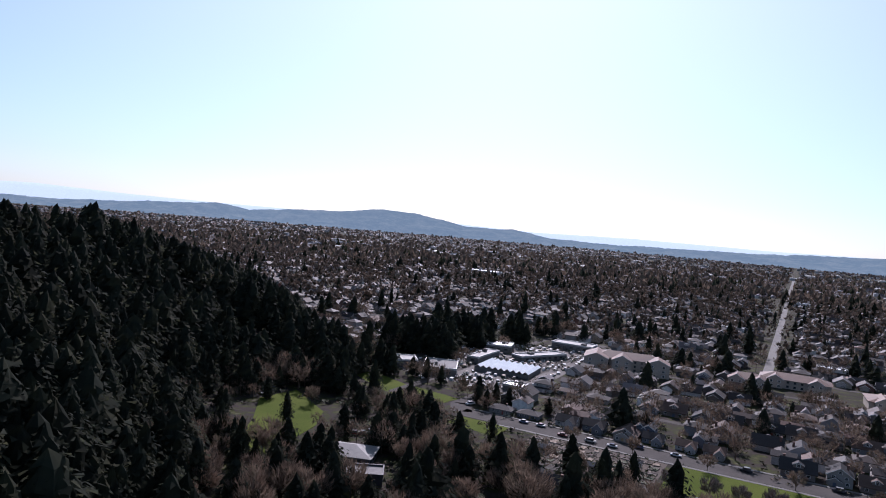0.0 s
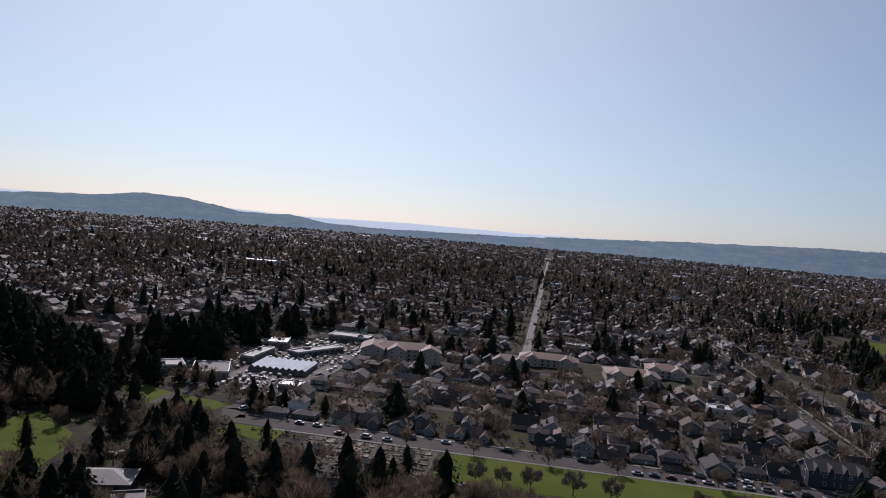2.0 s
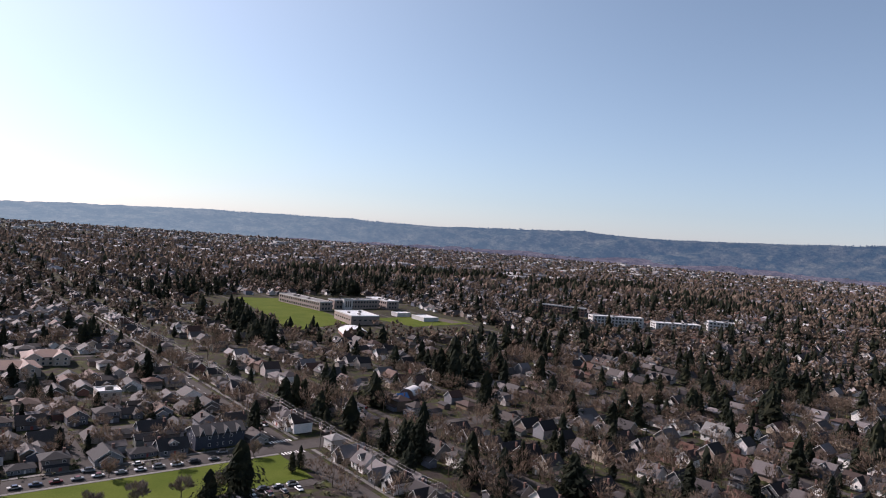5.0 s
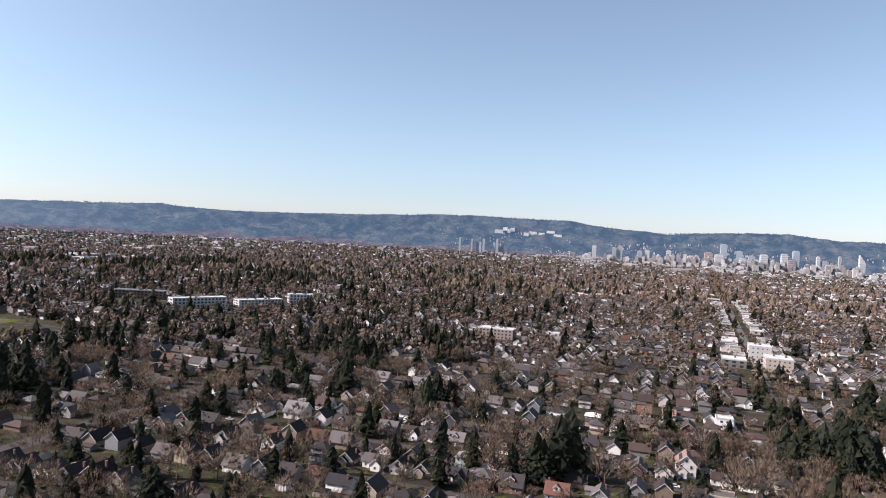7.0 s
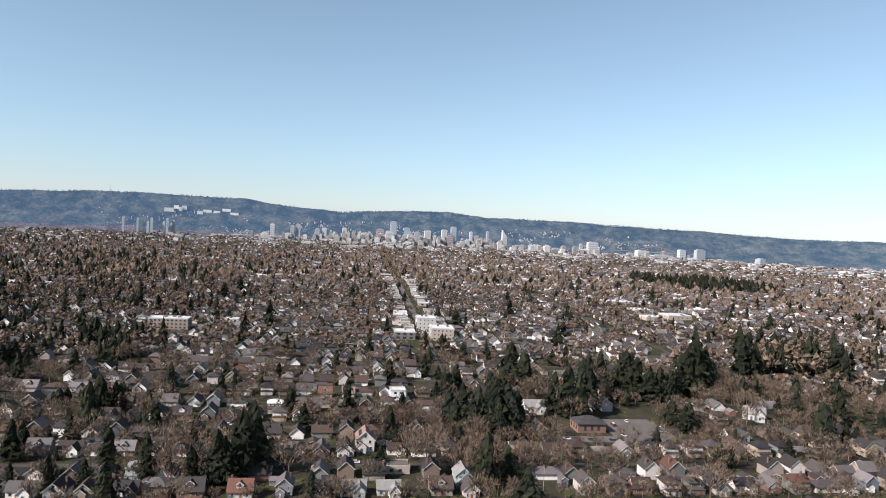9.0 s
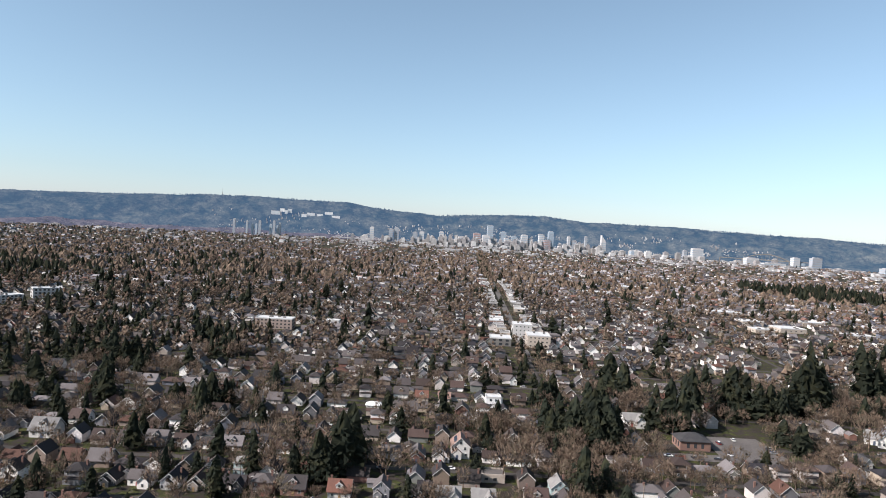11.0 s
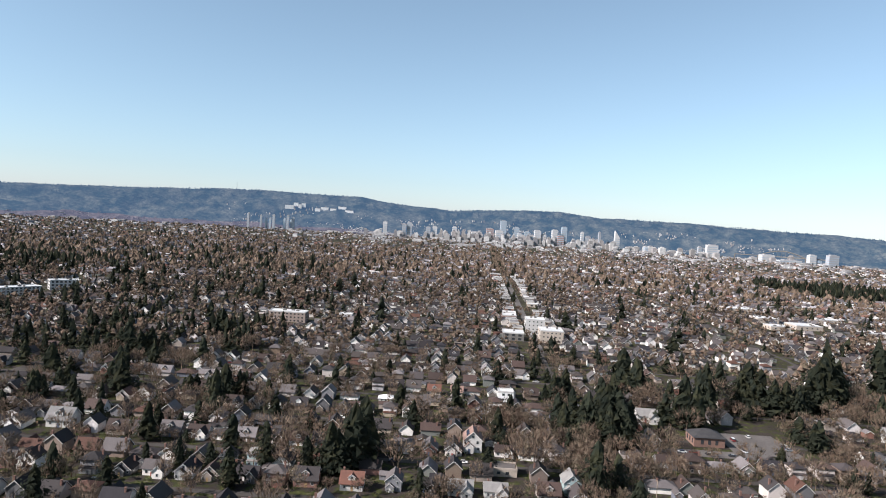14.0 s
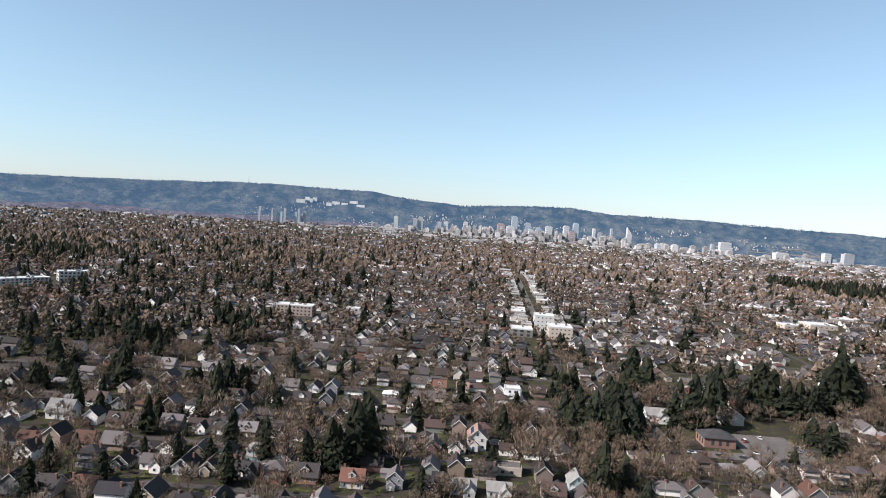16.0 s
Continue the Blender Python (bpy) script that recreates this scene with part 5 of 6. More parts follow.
x, y = rng.uniform(-150, 240, num), rng.uniform(-282, -150, num)
q = free(x, y, CLEAR) & (wood_depth(x, y) < 5) & (np.abs(y + 286) > 9) & (x > -136)
w = rng.uniform(1.2, 3.6, num)
shrubs.add(SHRUBS[0], np.column_stack([x, y, land(x, y)])[q], x[q], np.column_stack([w, w, w * 0.8])[q])
# stock standing in rows in the nursery yard
SHED_SPOTS = [(128, 172, -406, -370), (164, 192, -372, -338), (192, 216, -366, -336), (169, 181, -428, -390), (168, 192, -462, -436), (120, 134, -354, -340)]
num = 420
u, v = rng.randint(0, 14, num), rng.randint(0, 40, num)
x, y = 128 + u * 5.6 + rng.uniform(-0.6, 0.6, num), -520 + v * 4.6 + rng.uniform(-0.6, 0.6, num)
w = rng.uniform(1.2, 3.2, num)
q = free(x, y, SHED_SPOTS) & (x < 208)
shrubs.add(SHRUBS[1], np.column_stack([x, y, np.zeros(num)])[q], x[q], np.column_stack([w, w, w * rng.uniform(0.6, 1.3, num)])[q])
# weeds, canes and clumps in the allotments
num = 160
x, y, w = rng.uniform(39, 91, num), rng.uniform(-276, -248, num), rng.uniform(0.6, 2.0, num)
shrubs.add(SHRUBS[2], np.column_stack([x, y, np.full(num, 0.1)]), x, np.column_stack([w, w, w * 0.8]))
shrubs.build("shrubs", [M_SHRUB], "green and brown garden shrubs and hedges", "shrubs")


# ---- larger buildings ----
def pane_mesh(name, material):
    bm = bmesh.new()
    box(bm, -0.5, 0.5, -0.06, 0.06, -0.5, 0.5)
    return shared(name, bm, material)


PANE = pane_mesh("pane", M_GLASS)


def window_rows(root, w, d, h, storeys, pitch, faces="nsew", size=(1.5, 1.5), foot=0.0, framed=False):
    step = (h - foot) / storeys
    for s in range(storeys):
        z = foot + step * (s + 0.52)
        for face in faces:
            along, off, turn_z = {"s": (w, -d / 2, 0), "n": (w, d / 2, 180), "e": (d, w / 2, 90), "w": (d, -w / 2, -90)}[face]
            k = max(1, int((along - 1.5) // pitch))
            for i in range(k):
                q = (i - (k - 1) / 2) * pitch
                x, y = (q, off) if face in "sn" else (off, q)
                if framed:
                    piece("window", WINDOW, root, x, y, z, turn_z, size[0], 1, size[1] * 0.8)
                else:
                    piece("window", PANE, root, x, y, z, turn_z, size[0], 1, min(size[1], step * 0.62))


def flat_block(name, label, cx, cy, w, d, h, wall=None, roof=None, rz=0, storeys=0, pitch=3.2, faces="nsew", size=(1.6, 1.5), units=2, category="building", group="", z=0.0, trim=True):
    """A building under a flat roof with a parapet, windows and roof plant."""
    root = new(name)
    rnd = random.Random(int(cx * 7 + cy * 13))
    bm = bmesh.new()
    box(bm, -w / 2, w / 2, -d / 2, d / 2, -0.5, h)
    part("wall", bm, wall or M_WHITE, root)
    bm = bmesh.new()
    box(bm, -w / 2 + 0.3, w / 2 - 0.3, -d / 2 + 0.3, d / 2 - 0.3, h - 0.2, h + 0.1)
    top_ob = part("roof", bm, roof or M_WHITE_ROOF, root)
    bm = bmesh.new()
    for x0, x1, y0, y1 in ((-w / 2 - 0.1, w / 2 + 0.1, -d / 2 - 0.1, -d / 2 + 0.3), (-w / 2 - 0.1, w / 2 + 0.1, d / 2 - 0.3, d / 2 + 0.1), (-w / 2 - 0.1, -w / 2 + 0.3, -d / 2 + 0.3, d / 2 - 0.3), (w / 2 - 0.3, w / 2 + 0.1, -d / 2 + 0.3, d / 2 - 0.3)):
        box(bm, x0, x1, y0, y1, h - 0.4, h + 0.7)
    part("parapet", bm, M_WHITE if trim else (wall or M_WHITE), root)
    for i in range(units):
        bm = bmesh.new()
        ux_, uy_ = rnd.uniform(-0.3, 0.3) * w, rnd.uniform(-0.3, 0.3) * d
        a, b, c = rnd.uniform(0.8, 2), rnd.uniform(0.8, 2), rnd.uniform(0.8, 1.8)
        box(bm, ux_ - a, ux_ + a, uy_ - b, uy_ + b, h + 0.1, h + 0.1 + c)
        box(bm, ux_ - a * 0.6, ux_ + a * 0.6, uy_ - b * 0.6, uy_ + b * 0.6, h + 0.1 + c, h + 0.35 + c)
        part("roof_unit", bm, M_CONCRETE, top_ob)
    if storeys:
        window_rows(root, w, d, h, storeys, pitch, faces, size)
    root.matrix_basis = pose(cx, cy, z, 0, 0, rz)
    return tagged(root, label, category, group)


def gabled_block(name, label, cx, cy, w, d, eave, ridge, wall, roof, rz=0, storeys=1, pitch=3.4, faces="nsew", wings=(), hipped=True, category="building", group="", size=(1.4, 1.4), framed=False):
    """A large building under a pitched roof; wings: x, y, width, depth of cross roofs."""
    root = new(name)
    bw, br = bmesh.new(), bmesh.new()
    if hipped:
        box(bw, -w / 2, w / 2, -d / 2, d / 2, -0.5, eave)
        hip(br, -w / 2, w / 2, -d / 2, d / 2, eave, ridge, 0.8, m=0)
    else:
        gable_walls(bw, -w / 2, w / 2, -d / 2, d / 2, eave, ridge, "x")
        gable(br, -w / 2, w / 2, -d / 2, d / 2, eave, ridge, 0.6, along="x", m=0)
    for x, y, a, b in wings:
        gable_walls(bw, x - a / 2, x + a / 2, y - b / 2, y + b / 2, eave, eave + (ridge - eave) * 0.85)
        gable(br, x - a / 2, x + a / 2, y - b / 2, y + b / 2, eave, eave + (ridge - eave) * 0.86, 0.5, m=0)
    bmesh.ops.recalc_face_normals(bw, faces=bw.faces[:])
    bmesh.ops.recalc_face_normals(br, faces=br.faces[:])
    part("wall", bw, wall, root)
    part("roof", br, [roof, M_TRIM], root)
    window_rows(root, w, d, eave, storeys, pitch, faces, size, 0.0, framed)
    if len(wings) and wings[0][2] > 6:
        for x, y, a, b in wings:
            for s in range(storeys):
                for q in (-a * 0.25, a * 0.25):
                    piece("window", WINDOW, root, x + q, y + b / 2, eave / storeys * (s + 0.55), 180, 1.5, 1, 1.0)
    root.matrix_basis = pose(cx, cy, 0, 0, 0, rz)
    return tagged(root, label, category, group)


# the school
flat_block("school_building", "long two-storey brick school wing with white cornice", -402, -764, 17, 92, 10, M_SCHOOL, M_GREY_ROOF, 5, 2, 4.2, "nse", (2.4, 2.4), 4, "school")
flat_block("school_building", "two-storey brick school front with pale portico", -458, -742, 64, 17, 10.5, M_SCHOOL, M_GREY_ROOF, 0, 2, 4.2, "ne", (2.4, 2.4), 3, "school")
flat_block("school_building", "two-storey brick school end wing with white roof edge", -504, -748, 18, 50, 10, M_SCHOOL, M_WHITE_ROOF, 0, 2, 4.2, "nse", (2.4, 2.4), 3, "school")
flat_block("school_gymnasium", "large pale-roofed brick school hall", -396, -634, 32, 46, 9, M_SCHOOL, M_WHITE_ROOF, -8, 1, 6, "ne", (3, 1.6), 3, "school")
flat_block("portico", "white stone portico of the school", -442, -730, 12, 4, 12, M_WHITE, M_WHITE_ROOF, 0, 1, 3, "n", (1.8, 8), 0, "portico")
flat_block("covered_court", "low white-roofed canopy beside the playing field", -478, -668, 18, 14, 4, M_WHITE, M_WHITE_ROOF, -4, 0, units=0, category="canopy")
flat_block("covered_court", "low white-roofed canopy over a sports court", -488, -634, 20, 26, 4, M_WHITE, M_WHITE_ROOF, -4, 0, units=0, category="canopy")


def dome_hall(cx, cy, w, d, rise, rz):
    root = new("arched_hall")
    n_ = 14
    bm = bmesh.new()
    ring = [[bm.verts.new((y, -w / 2 * math.cos(math.pi * i / n_), 2.5 + rise * math.sin(math.pi * i / n_))) for i in range(n_ + 1)] for y in (-d / 2, d / 2)]
    for i in range(n_):
        bm.faces.new((ring[0][i], ring[0][i + 1], ring[1][i + 1], ring[1][i]))
    part("roof", bm, M_WHITE_ROOF, root, "white curved metal roof").modifiers.new("thick", "SOLIDIFY").thickness = 0.25
    bm = bmesh.new()
    for y in (-d / 2 + 0.2, d / 2 - 0.2):
        pts = [(y, -w / 2 * math.cos(math.pi * i / n_) * 0.98, 2.4 + rise * math.sin(math.pi * i / n_)) for i in range(n_ + 1)] + [(y, w / 2 * 0.98, -0.3), (y, -w / 2 * 0.98, -0.3)]
        bm.faces.new([bm.verts.new(p) for p in pts])
    for y in (-w / 2 * 0.98, w / 2 * 0.98):
        box(bm, -d / 2 + 0.3, d / 2 - 0.3, y - 0.15, y + 0.15, -0.3, 2.5)
    part("wall", bm, M_BRICK, root)
    root.matrix_basis = pose(cx, cy, 0, 0, 0, rz)
    return tagged(root, "small hall with a white arched roof", "building")


dome_hall(-345, -556, 24, 26, 4.8, 70)

# apartment blocks along the southern street
for x, y, w, d, h, rz, lab in ((-756, -660, 15, 62, 11, 25, "long low brick apartment block with flat roof"), (-732, -552, 68, 16, 12, -30, "long white apartment block with dark bays"),
                               (-792, -504, 60, 18, 9, -33, "long pale flat-roofed apartment block"), (-866, -484, 34, 18, 12, -52, "modern pale apartment block with flat roof")):
    flat_block("apartment_block", lab, x, y, w, d, h, M_BRICK if "brick" in lab else M_WHITE, M_GREY_ROOF if "brick" in lab else M_WHITE_ROOF, rz, 3, 4.6, "nse", (2.6, 2.2), 4, "apartments")
flat_block("apartment_block", "white-roofed four-storey apartment block among bare trees", -732, -172, 18, 38, 10.5, M_SCHOOL, M_WHITE_ROOF, 0, 3, 4, "nse", (1.8, 1.5), 3, "apartments")
flat_block("office_block", "small pale flat-roofed block among bare trees", -755, -115, 12, 14, 8, M_WHITE, M_WHITE_ROOF, 0, 2, 4, "se", (2, 1.6), 1)
# blocks on the shopping street
flat_block("apartment_block", "tall white corner block on the shopping street", -752, 88, 23, 20, 16, M_WHITE, M_WHITE_ROOF, -2, 4, 4.2, "se", (1.3, 1.2), 2, "apartments")
flat_block("apartment_block", "white four-storey block on the shopping street", -708, 99, 27, 23, 12, M_BUFF, M_WHITE_ROOF, -2, 3, 4, "se", (1.4, 1.2), 2, "apartments")
rnd = random.Random(5)
for i in range(56):
    x = -705 - 28.5 * (i // 2) - rnd.uniform(0, 4)
    side = 1 if i % 2 else -1
    if side > 0 and x > -790:
        continue
    if rnd.random() < 0.16:
        continue
    w, d, h = rnd.uniform(12, 25), rnd.uniform(10, 22), rnd.choice([4, 4.5, 5, 5, 6, 7.5])
    y = float(bend(x, 77.0)) + side * (d / 2 + 9 + rnd.uniform(0, 4))
    wall = rnd.choice([M_WHITE, M_BUFF, M_BRICK, M_BUFF, M_CONCRETE, M_CONCRETE])
    flat_block("shop_building", {M_WHITE.name: "white", M_BUFF.name: "buff", M_BRICK.name: "red brick", M_CONCRETE.name: "grey"}[wall.name] + " flat-roofed shop building on the main street", x, y, w, d, h, wall,
               rnd.choice([M_WHITE_ROOF, M_GREY_ROOF, M_GREY_ROOF, M_LIGHT_ROOF, M_DARK_ROOF]), -2.5, 1 if h < 7 else 2, 6.5, "ne" if side < 0 else "se", (3.2, 2.2), rnd.randint(0, 2), "shop", "shops of the main street")
# brick building by the car park, and the long pale sheds to the north
gabled_block("brick_hall", "red brick hall with a dark hipped roof by a car park", -396, 141, 13.5, 17, 5.2, 8.6, M_BRICK, M_DARK_ROOF, 0, 1, 4, "nse", size=(1.6, 2.6))
for x, y, w, d, h in ((-935, 470, 30, 36, 7), (-915, 425, 22, 26, 6), (-985, 440, 26, 30, 8), (-1085, 445, 30, 46, 9), (-900, 540, 28, 36, 7), (-1330, 300, 30, 50, 8), (-1250, 720, 60, 30, 9), (-1500, 420, 40, 60, 9), (-1010, 540, 24, 30, 8)):
    flat_block("pale_store", "large pale flat-roofed store among the houses", x, y, w, d, h * 0.8, M_BUFF, M_WHITE_ROOF, 3, 1, 7, "se", (2, 1.2), 2, "store", "stores")

# homes by the park: apartments with terracotta roofs, the dark blue terrace, the white box
gabled_block("apartment_house", "large three-storey buff apartment house with terracotta roofs", 93, -456, 42, 15, 8, 11.6, M_BUFF, M_PINK_ROOF, 12, 3, 4.2, "ns", ((-18, 8, 14, 12), (4, 9, 12, 12), (20, 4, 15, 22)), category="apartments")
for x, y, w, d, rz in ((-4, -492, 40, 16, 0), (-58, -470, 34, 22, 3), (-84, -500, 26, 20, -4), (22, -470, 22, 14, 0)):
    gabled_block("apartment_house", "wide low apartment house with tan and terracotta roofs", x, y, w, d, 5.4, 8.6, M_BUFF, M_PINK_ROOF, rz, 2, 4, "ns", ((-w * 0.3, 5, 9, d * 0.7), (w * 0.28, 5, 9, d * 0.7)), category="apartments")
flat_block("white_house", "buff flat-roofed two-storey house above the other roofs", -95, -389, 11, 11, 7, M_BUFF, M_WHITE_ROOF, 0, 2, 4, "nse", (1.6, 1.4), 1, "house")
gabled_block("terrace", "dark navy two-storey terrace with small white-edged gables", -120, -303, 22, 11, 6.4, 9.2, M_NAVY, M_DARK_ROOF, 1, 2, 3.2, "nsew", ((-8.2, 3.3, 2.2, 4.8), (-2.8, 3.3, 2.2, 4.8), (2.8, 3.3, 2.2, 4.8), (8.2, 3.3, 2.2, 4.8)), False, "apartments", size=(1.0, 1.3), framed=True)
gabled_block("park_house", "low dark park house under a wide pale hipped roof among trees", 134, -201, 18, 13, 3.4, 5.6, M_CHARCOAL, M_LIGHT_ROOF, 20, 1, 3.6, "nsew", category="house", size=(1.8, 1.6))
flat_block("flat_house", "low garage with a grey roof beside the park house", 119, -189, 12, 9, 3.0, M_CHARCOAL, M_GREY_ROOF, 30, 1, 4, "ns", (2.4, 1.6), 0, "garage", trim=False)

# the nursery: sheds, glasshouse and stock
for x, y, w, d, h, rz, lab in ((203, -352, 18, 15, 5.5, 38, "dark blue nursery shed with a pale roof"), (178, -355, 19, 25, 5.5, 24, "wide grey flat-roofed nursery shed"), (216, -424, 14, 10, 6, 20, "white gabled store behind the nursery"),
                               (175, -409, 8, 34, 5, 0, "long low grey shed"), (180, -449, 17, 18, 6, 15, "white-roofed shed"), (148, -440, 40, 10, 4.5, 62, "long pale-roofed shed"), (142, -500, 30, 16, 6, 0, "wide flat store behind a row of trees"),
                               (128, -346, 11, 10, 3.6, 0, "small white-roofed shop by the yard")):
    flat_block("nursery_shed", lab + " in the yard", x, y, w, d, h * 0.75, M_NAVY if "blue" in lab else M_CONCRETE, M_WHITE_ROOF if "white" in lab else M_GREY_ROOF if "wide grey" in lab else M_LIGHT_ROOF, rz, 1, 5, "ns", (2.4, 1.2), 1, "shed", "sheds of the nursery")


def glasshouse(cx, cy, w, d, bays, rz):
    root = new("greenhouse")
    bm = bmesh.new()
    box(bm, -w / 2, w / 2, -d / 2, d / 2, -0.3, 2.6)
    part("wall", bm, M_CONCRETE, root)
    step = w / bays
    for i in range(bays):
        bm = bmesh.new()
        x0 = -w / 2 + step * i
        gable(bm, x0 + 0.05, x0 + step - 0.05, -d / 2, d / 2, 2.7, 4.0, 0.02, 0.08, m=0)
        part("roof_bay", bm, M_FILM, root)
    root.matrix_basis = pose(cx, cy, 0, 0, 0, rz)
    return tagged(root, "wide greenhouse with rows of pale ridged roofs", "greenhouse")


M_FILM = surface("greenhouse_film", (0.72, 0.74, 0.74), (0.62, 0.65, 0.66), 0.2, 0.3, 6)
glasshouse(149, -387, 33, 27, 9, 4)
# pallets, benches and bundled stock set out in rows
stock = Crowd()
bm = bmesh.new()
box(bm, -0.5, 0.5, -0.5, 0.5, 0, 0.7)
box(bm, -0.42, 0.42, -0.42, 0.42, 0.7, 1)
STACK = from_bm(bm)
k = 620
u_, v_ = rng.randint(0, 17, k), rng.randint(0, 44, k)
x_, y_ = 124 + u_ * 4.9 + rng.uniform(-0.8, 0.8, k), -512 + v_ * 4.2 + rng.uniform(-1.2, 1.2, k)
m = free(x_, y_, SHED_SPOTS) & ~((x_ < 134) & (y_ > -338)) & (x_ - 120 < (y_ + 530) * 1.05) & (x_ < 205)
stock.add(STACK, np.column_stack([x_, y_, np.zeros(k)])[m], rng.uniform(-0.3, 0.3, k)[m] + 0.4, np.column_stack([rng.uniform(1, 2.2, k), rng.uniform(2, 5, k), rng.uniform(0.6, 1.8, k)])[m])
M_STOCK = palette("stacked_stock", [(0.30, 0.29, 0.28), (0.12, 0.10, 0.08), (0.45, 0.45, 0.44), (0.07, 0.08, 0.05), (0.20, 0.15, 0.11), (0.58, 0.58, 0.57)], 0.8, "island", 1.0)
stock.build("nursery_stock", [M_STOCK], "pallets, benches and bundled stock in the nursery yard", "garden stock")
# houses told apart by their looks
for kind, x, y, rz, k, roof, wall, label in (
        (5, -361, 9, 90, 1.15, M_PINK, M_PALE, "tall pale house with a pinkish shingle roof and solar panels"), (4, -442, -42, 90, 0.8, M_BRIGHT, M_PALE, "low house with a bright white roof"),
        (3, -434, 119, 90, 1.15, M_LIGHT_ROOF, M_PALE, "white house with crossed grey gables among tall conifers"), (3, -421, 263, 60, 1.2, M_LIGHT_ROOF, M_PALE, "white house with crossed pale gables"),
        (1, -358, -200, 90, 1.2, M_GREY_ROOF, M_PALE, "large two-storey white house with a long grey roof"), (1, -301, -44, 90, 0.95, M_RUST, M_PALE, "house with a rust red shingle roof on the street"),
        (1, -468, -13, 90, 0.85, M_RUST, M_BUFF, "small house with a rust red shingle roof"), (1, -469, 2, 90, 0.8, M_PINK, M_BUFF, "small house with a pinkish tiled roof"), (2, -323, -91, 90, 0.85, M_LIGHT_ROOF, M_TEAL, "square house with a pale hipped roof and teal walls"),
        (2, -165, -276, -90, 0.8, M_LIGHT_ROOF, M_PALE, "pale house with a light grey hipped roof on the corner"), (0, -245, -337, 90, 0.62, M_BLUE, M_PALE, "house with a bright blue sheet over its roof"),
        (3, -376, 222, 100, 1.05, M_DARK_ROOF, M_PALE, "white house with dark crossed gables"), (0, -391, 109, 90, 0.95, M_LIGHT_ROOF, M_PALE, "small white house beside the car park"),
        (5, -313, 51, 90, 0.95, M_LIGHT_ROOF, M_TEAL, "narrow teal house with a pale steep gable"), (3, 66, -218, 20, 1.05, M_DARK_ROOF, M_BUFF, "low house with dark crossed gables below the allotments"),
        (3, -301, 2, 90, 0.95, M_LIGHT_ROOF, M_PALE, "white house with crossed light grey gables"), (3, -301, 17, 90, 0.9, M_LIGHT_ROOF, M_PALE, "white house with crossed pale gables on the street")):
    h_ = house(kind, roof, wall, label)
    h_.matrix_basis = pose(x, y, 0, 0, 0, rz) @ Matrix.Diagonal((k, k, k, 1))
    if "solar" in label:
        for i in range(3):
            bm = bmesh.new()
            slope = math.atan2(3.6, 4.0)
            box(bm, -0.8, 0.8, -1.2, 1.2, 0, 0.08)
            p_ = part("solar_panel", bm, M_SOLAR, h_, "dark solar panel")
            p_.matrix_basis = Matrix.Translation((-2.2, -2.8 + 2.6 * i, 7.35)) @ Matrix.Rotation(-slope, 4, "Y")
flat_block("flat_garage", "low flat-roofed outbuilding with a beige roof", -329, 22, 9, 13, 3.4, M_BUFF, M_LOT, 0, 1, 4, "es", (1.6, 1.2), 0, "garage", trim=False)
flat_block("flat_house", "white flat-roofed modern house among the yards", -462, 34, 9, 10, 6.5, M_BRIGHT, M_WHITE_ROOF, 0, 2, 3.5, "es", (1.6, 1.4), 0, "house")
dome_hall(-255, -341, 9, 12, 3.5, 30)

for x, y, w, d in ((-8, -1228, 24, 16), (-52, -1252, 34, 18), (56, -742, 26, 10), (497, -1135, 60, 22), (-30, -560, 26, 12), (-640, -1500, 70, 30), (-900, -1800, 60, 40), (300, -1700, 60, 24), (700, -1900, 80, 30), (900, -1700, 60, 30), (-300, -2100, 70, 30)):
    flat_block("white_roofed_store", "low building with a glaring white roof among trees", x, y, w, d, 6, M_WHITE, M_WHITE_ROOF, 0, 1, 6, "n", (3, 1.5), 1, "store", "stores")

# stores and works along the river, many and far
works = Crowd()
bm = bmesh.new()
box(bm, -0.5, 0.5, -0.5, 0.5, -0.02, 1)
box(bm, -0.3, 0.3, -0.25, 0.25, 1, 1.15)
BLOCK = from_bm(bm)
k = 420
ang, r = np.radians(np.where(rng.rand(k) < 0.82, rng.uniform(48, 97, k), rng.uniform(97, 128, k))), 4090 - 1100 * rng.rand(k) ** 1.6
big = rng.gamma(3, 9, (k, 2)).clip(8, 80)
works.add(BLOCK, np.column_stack([-np.sin(ang) * r, np.cos(ang) * r, np.zeros(k)]), np.zeros(k), np.column_stack([big, rng.uniform(5, 12, k)]))
k = 240
ang, r = np.radians(rng.uniform(125, 238, k)), rng.uniform(1700, 4090, k)
works.add(BLOCK, np.column_stack([-np.sin(ang) * r, np.cos(ang) * r, np.zeros(k)]), np.zeros(k), np.column_stack([rng.gamma(3, 9, (k, 2)).clip(10, 70), rng.uniform(5, 10, k)]))
M_WORKS = palette("pale_works", [(0.28, 0.275, 0.27), (0.36, 0.355, 0.35), (0.20, 0.195, 0.19), (0.24, 0.23, 0.23), (0.42, 0.42, 0.415), (0.17, 0.17, 0.18)], 0.7, "island", 0.1)
k = 2200
b_, q_ = rng.uniform(64, 108, k), 0.1 + 0.5 * rng.uniform(0, 1, k) ** 2.4
clump = np.array([noise.noise((b * 0.35, q * 5, 2.0)) for b, q in zip(b_, q_)]) > -0.02
b_, q_ = b_[clump], q_[clump]
r_ = 4120 + 480 * q_
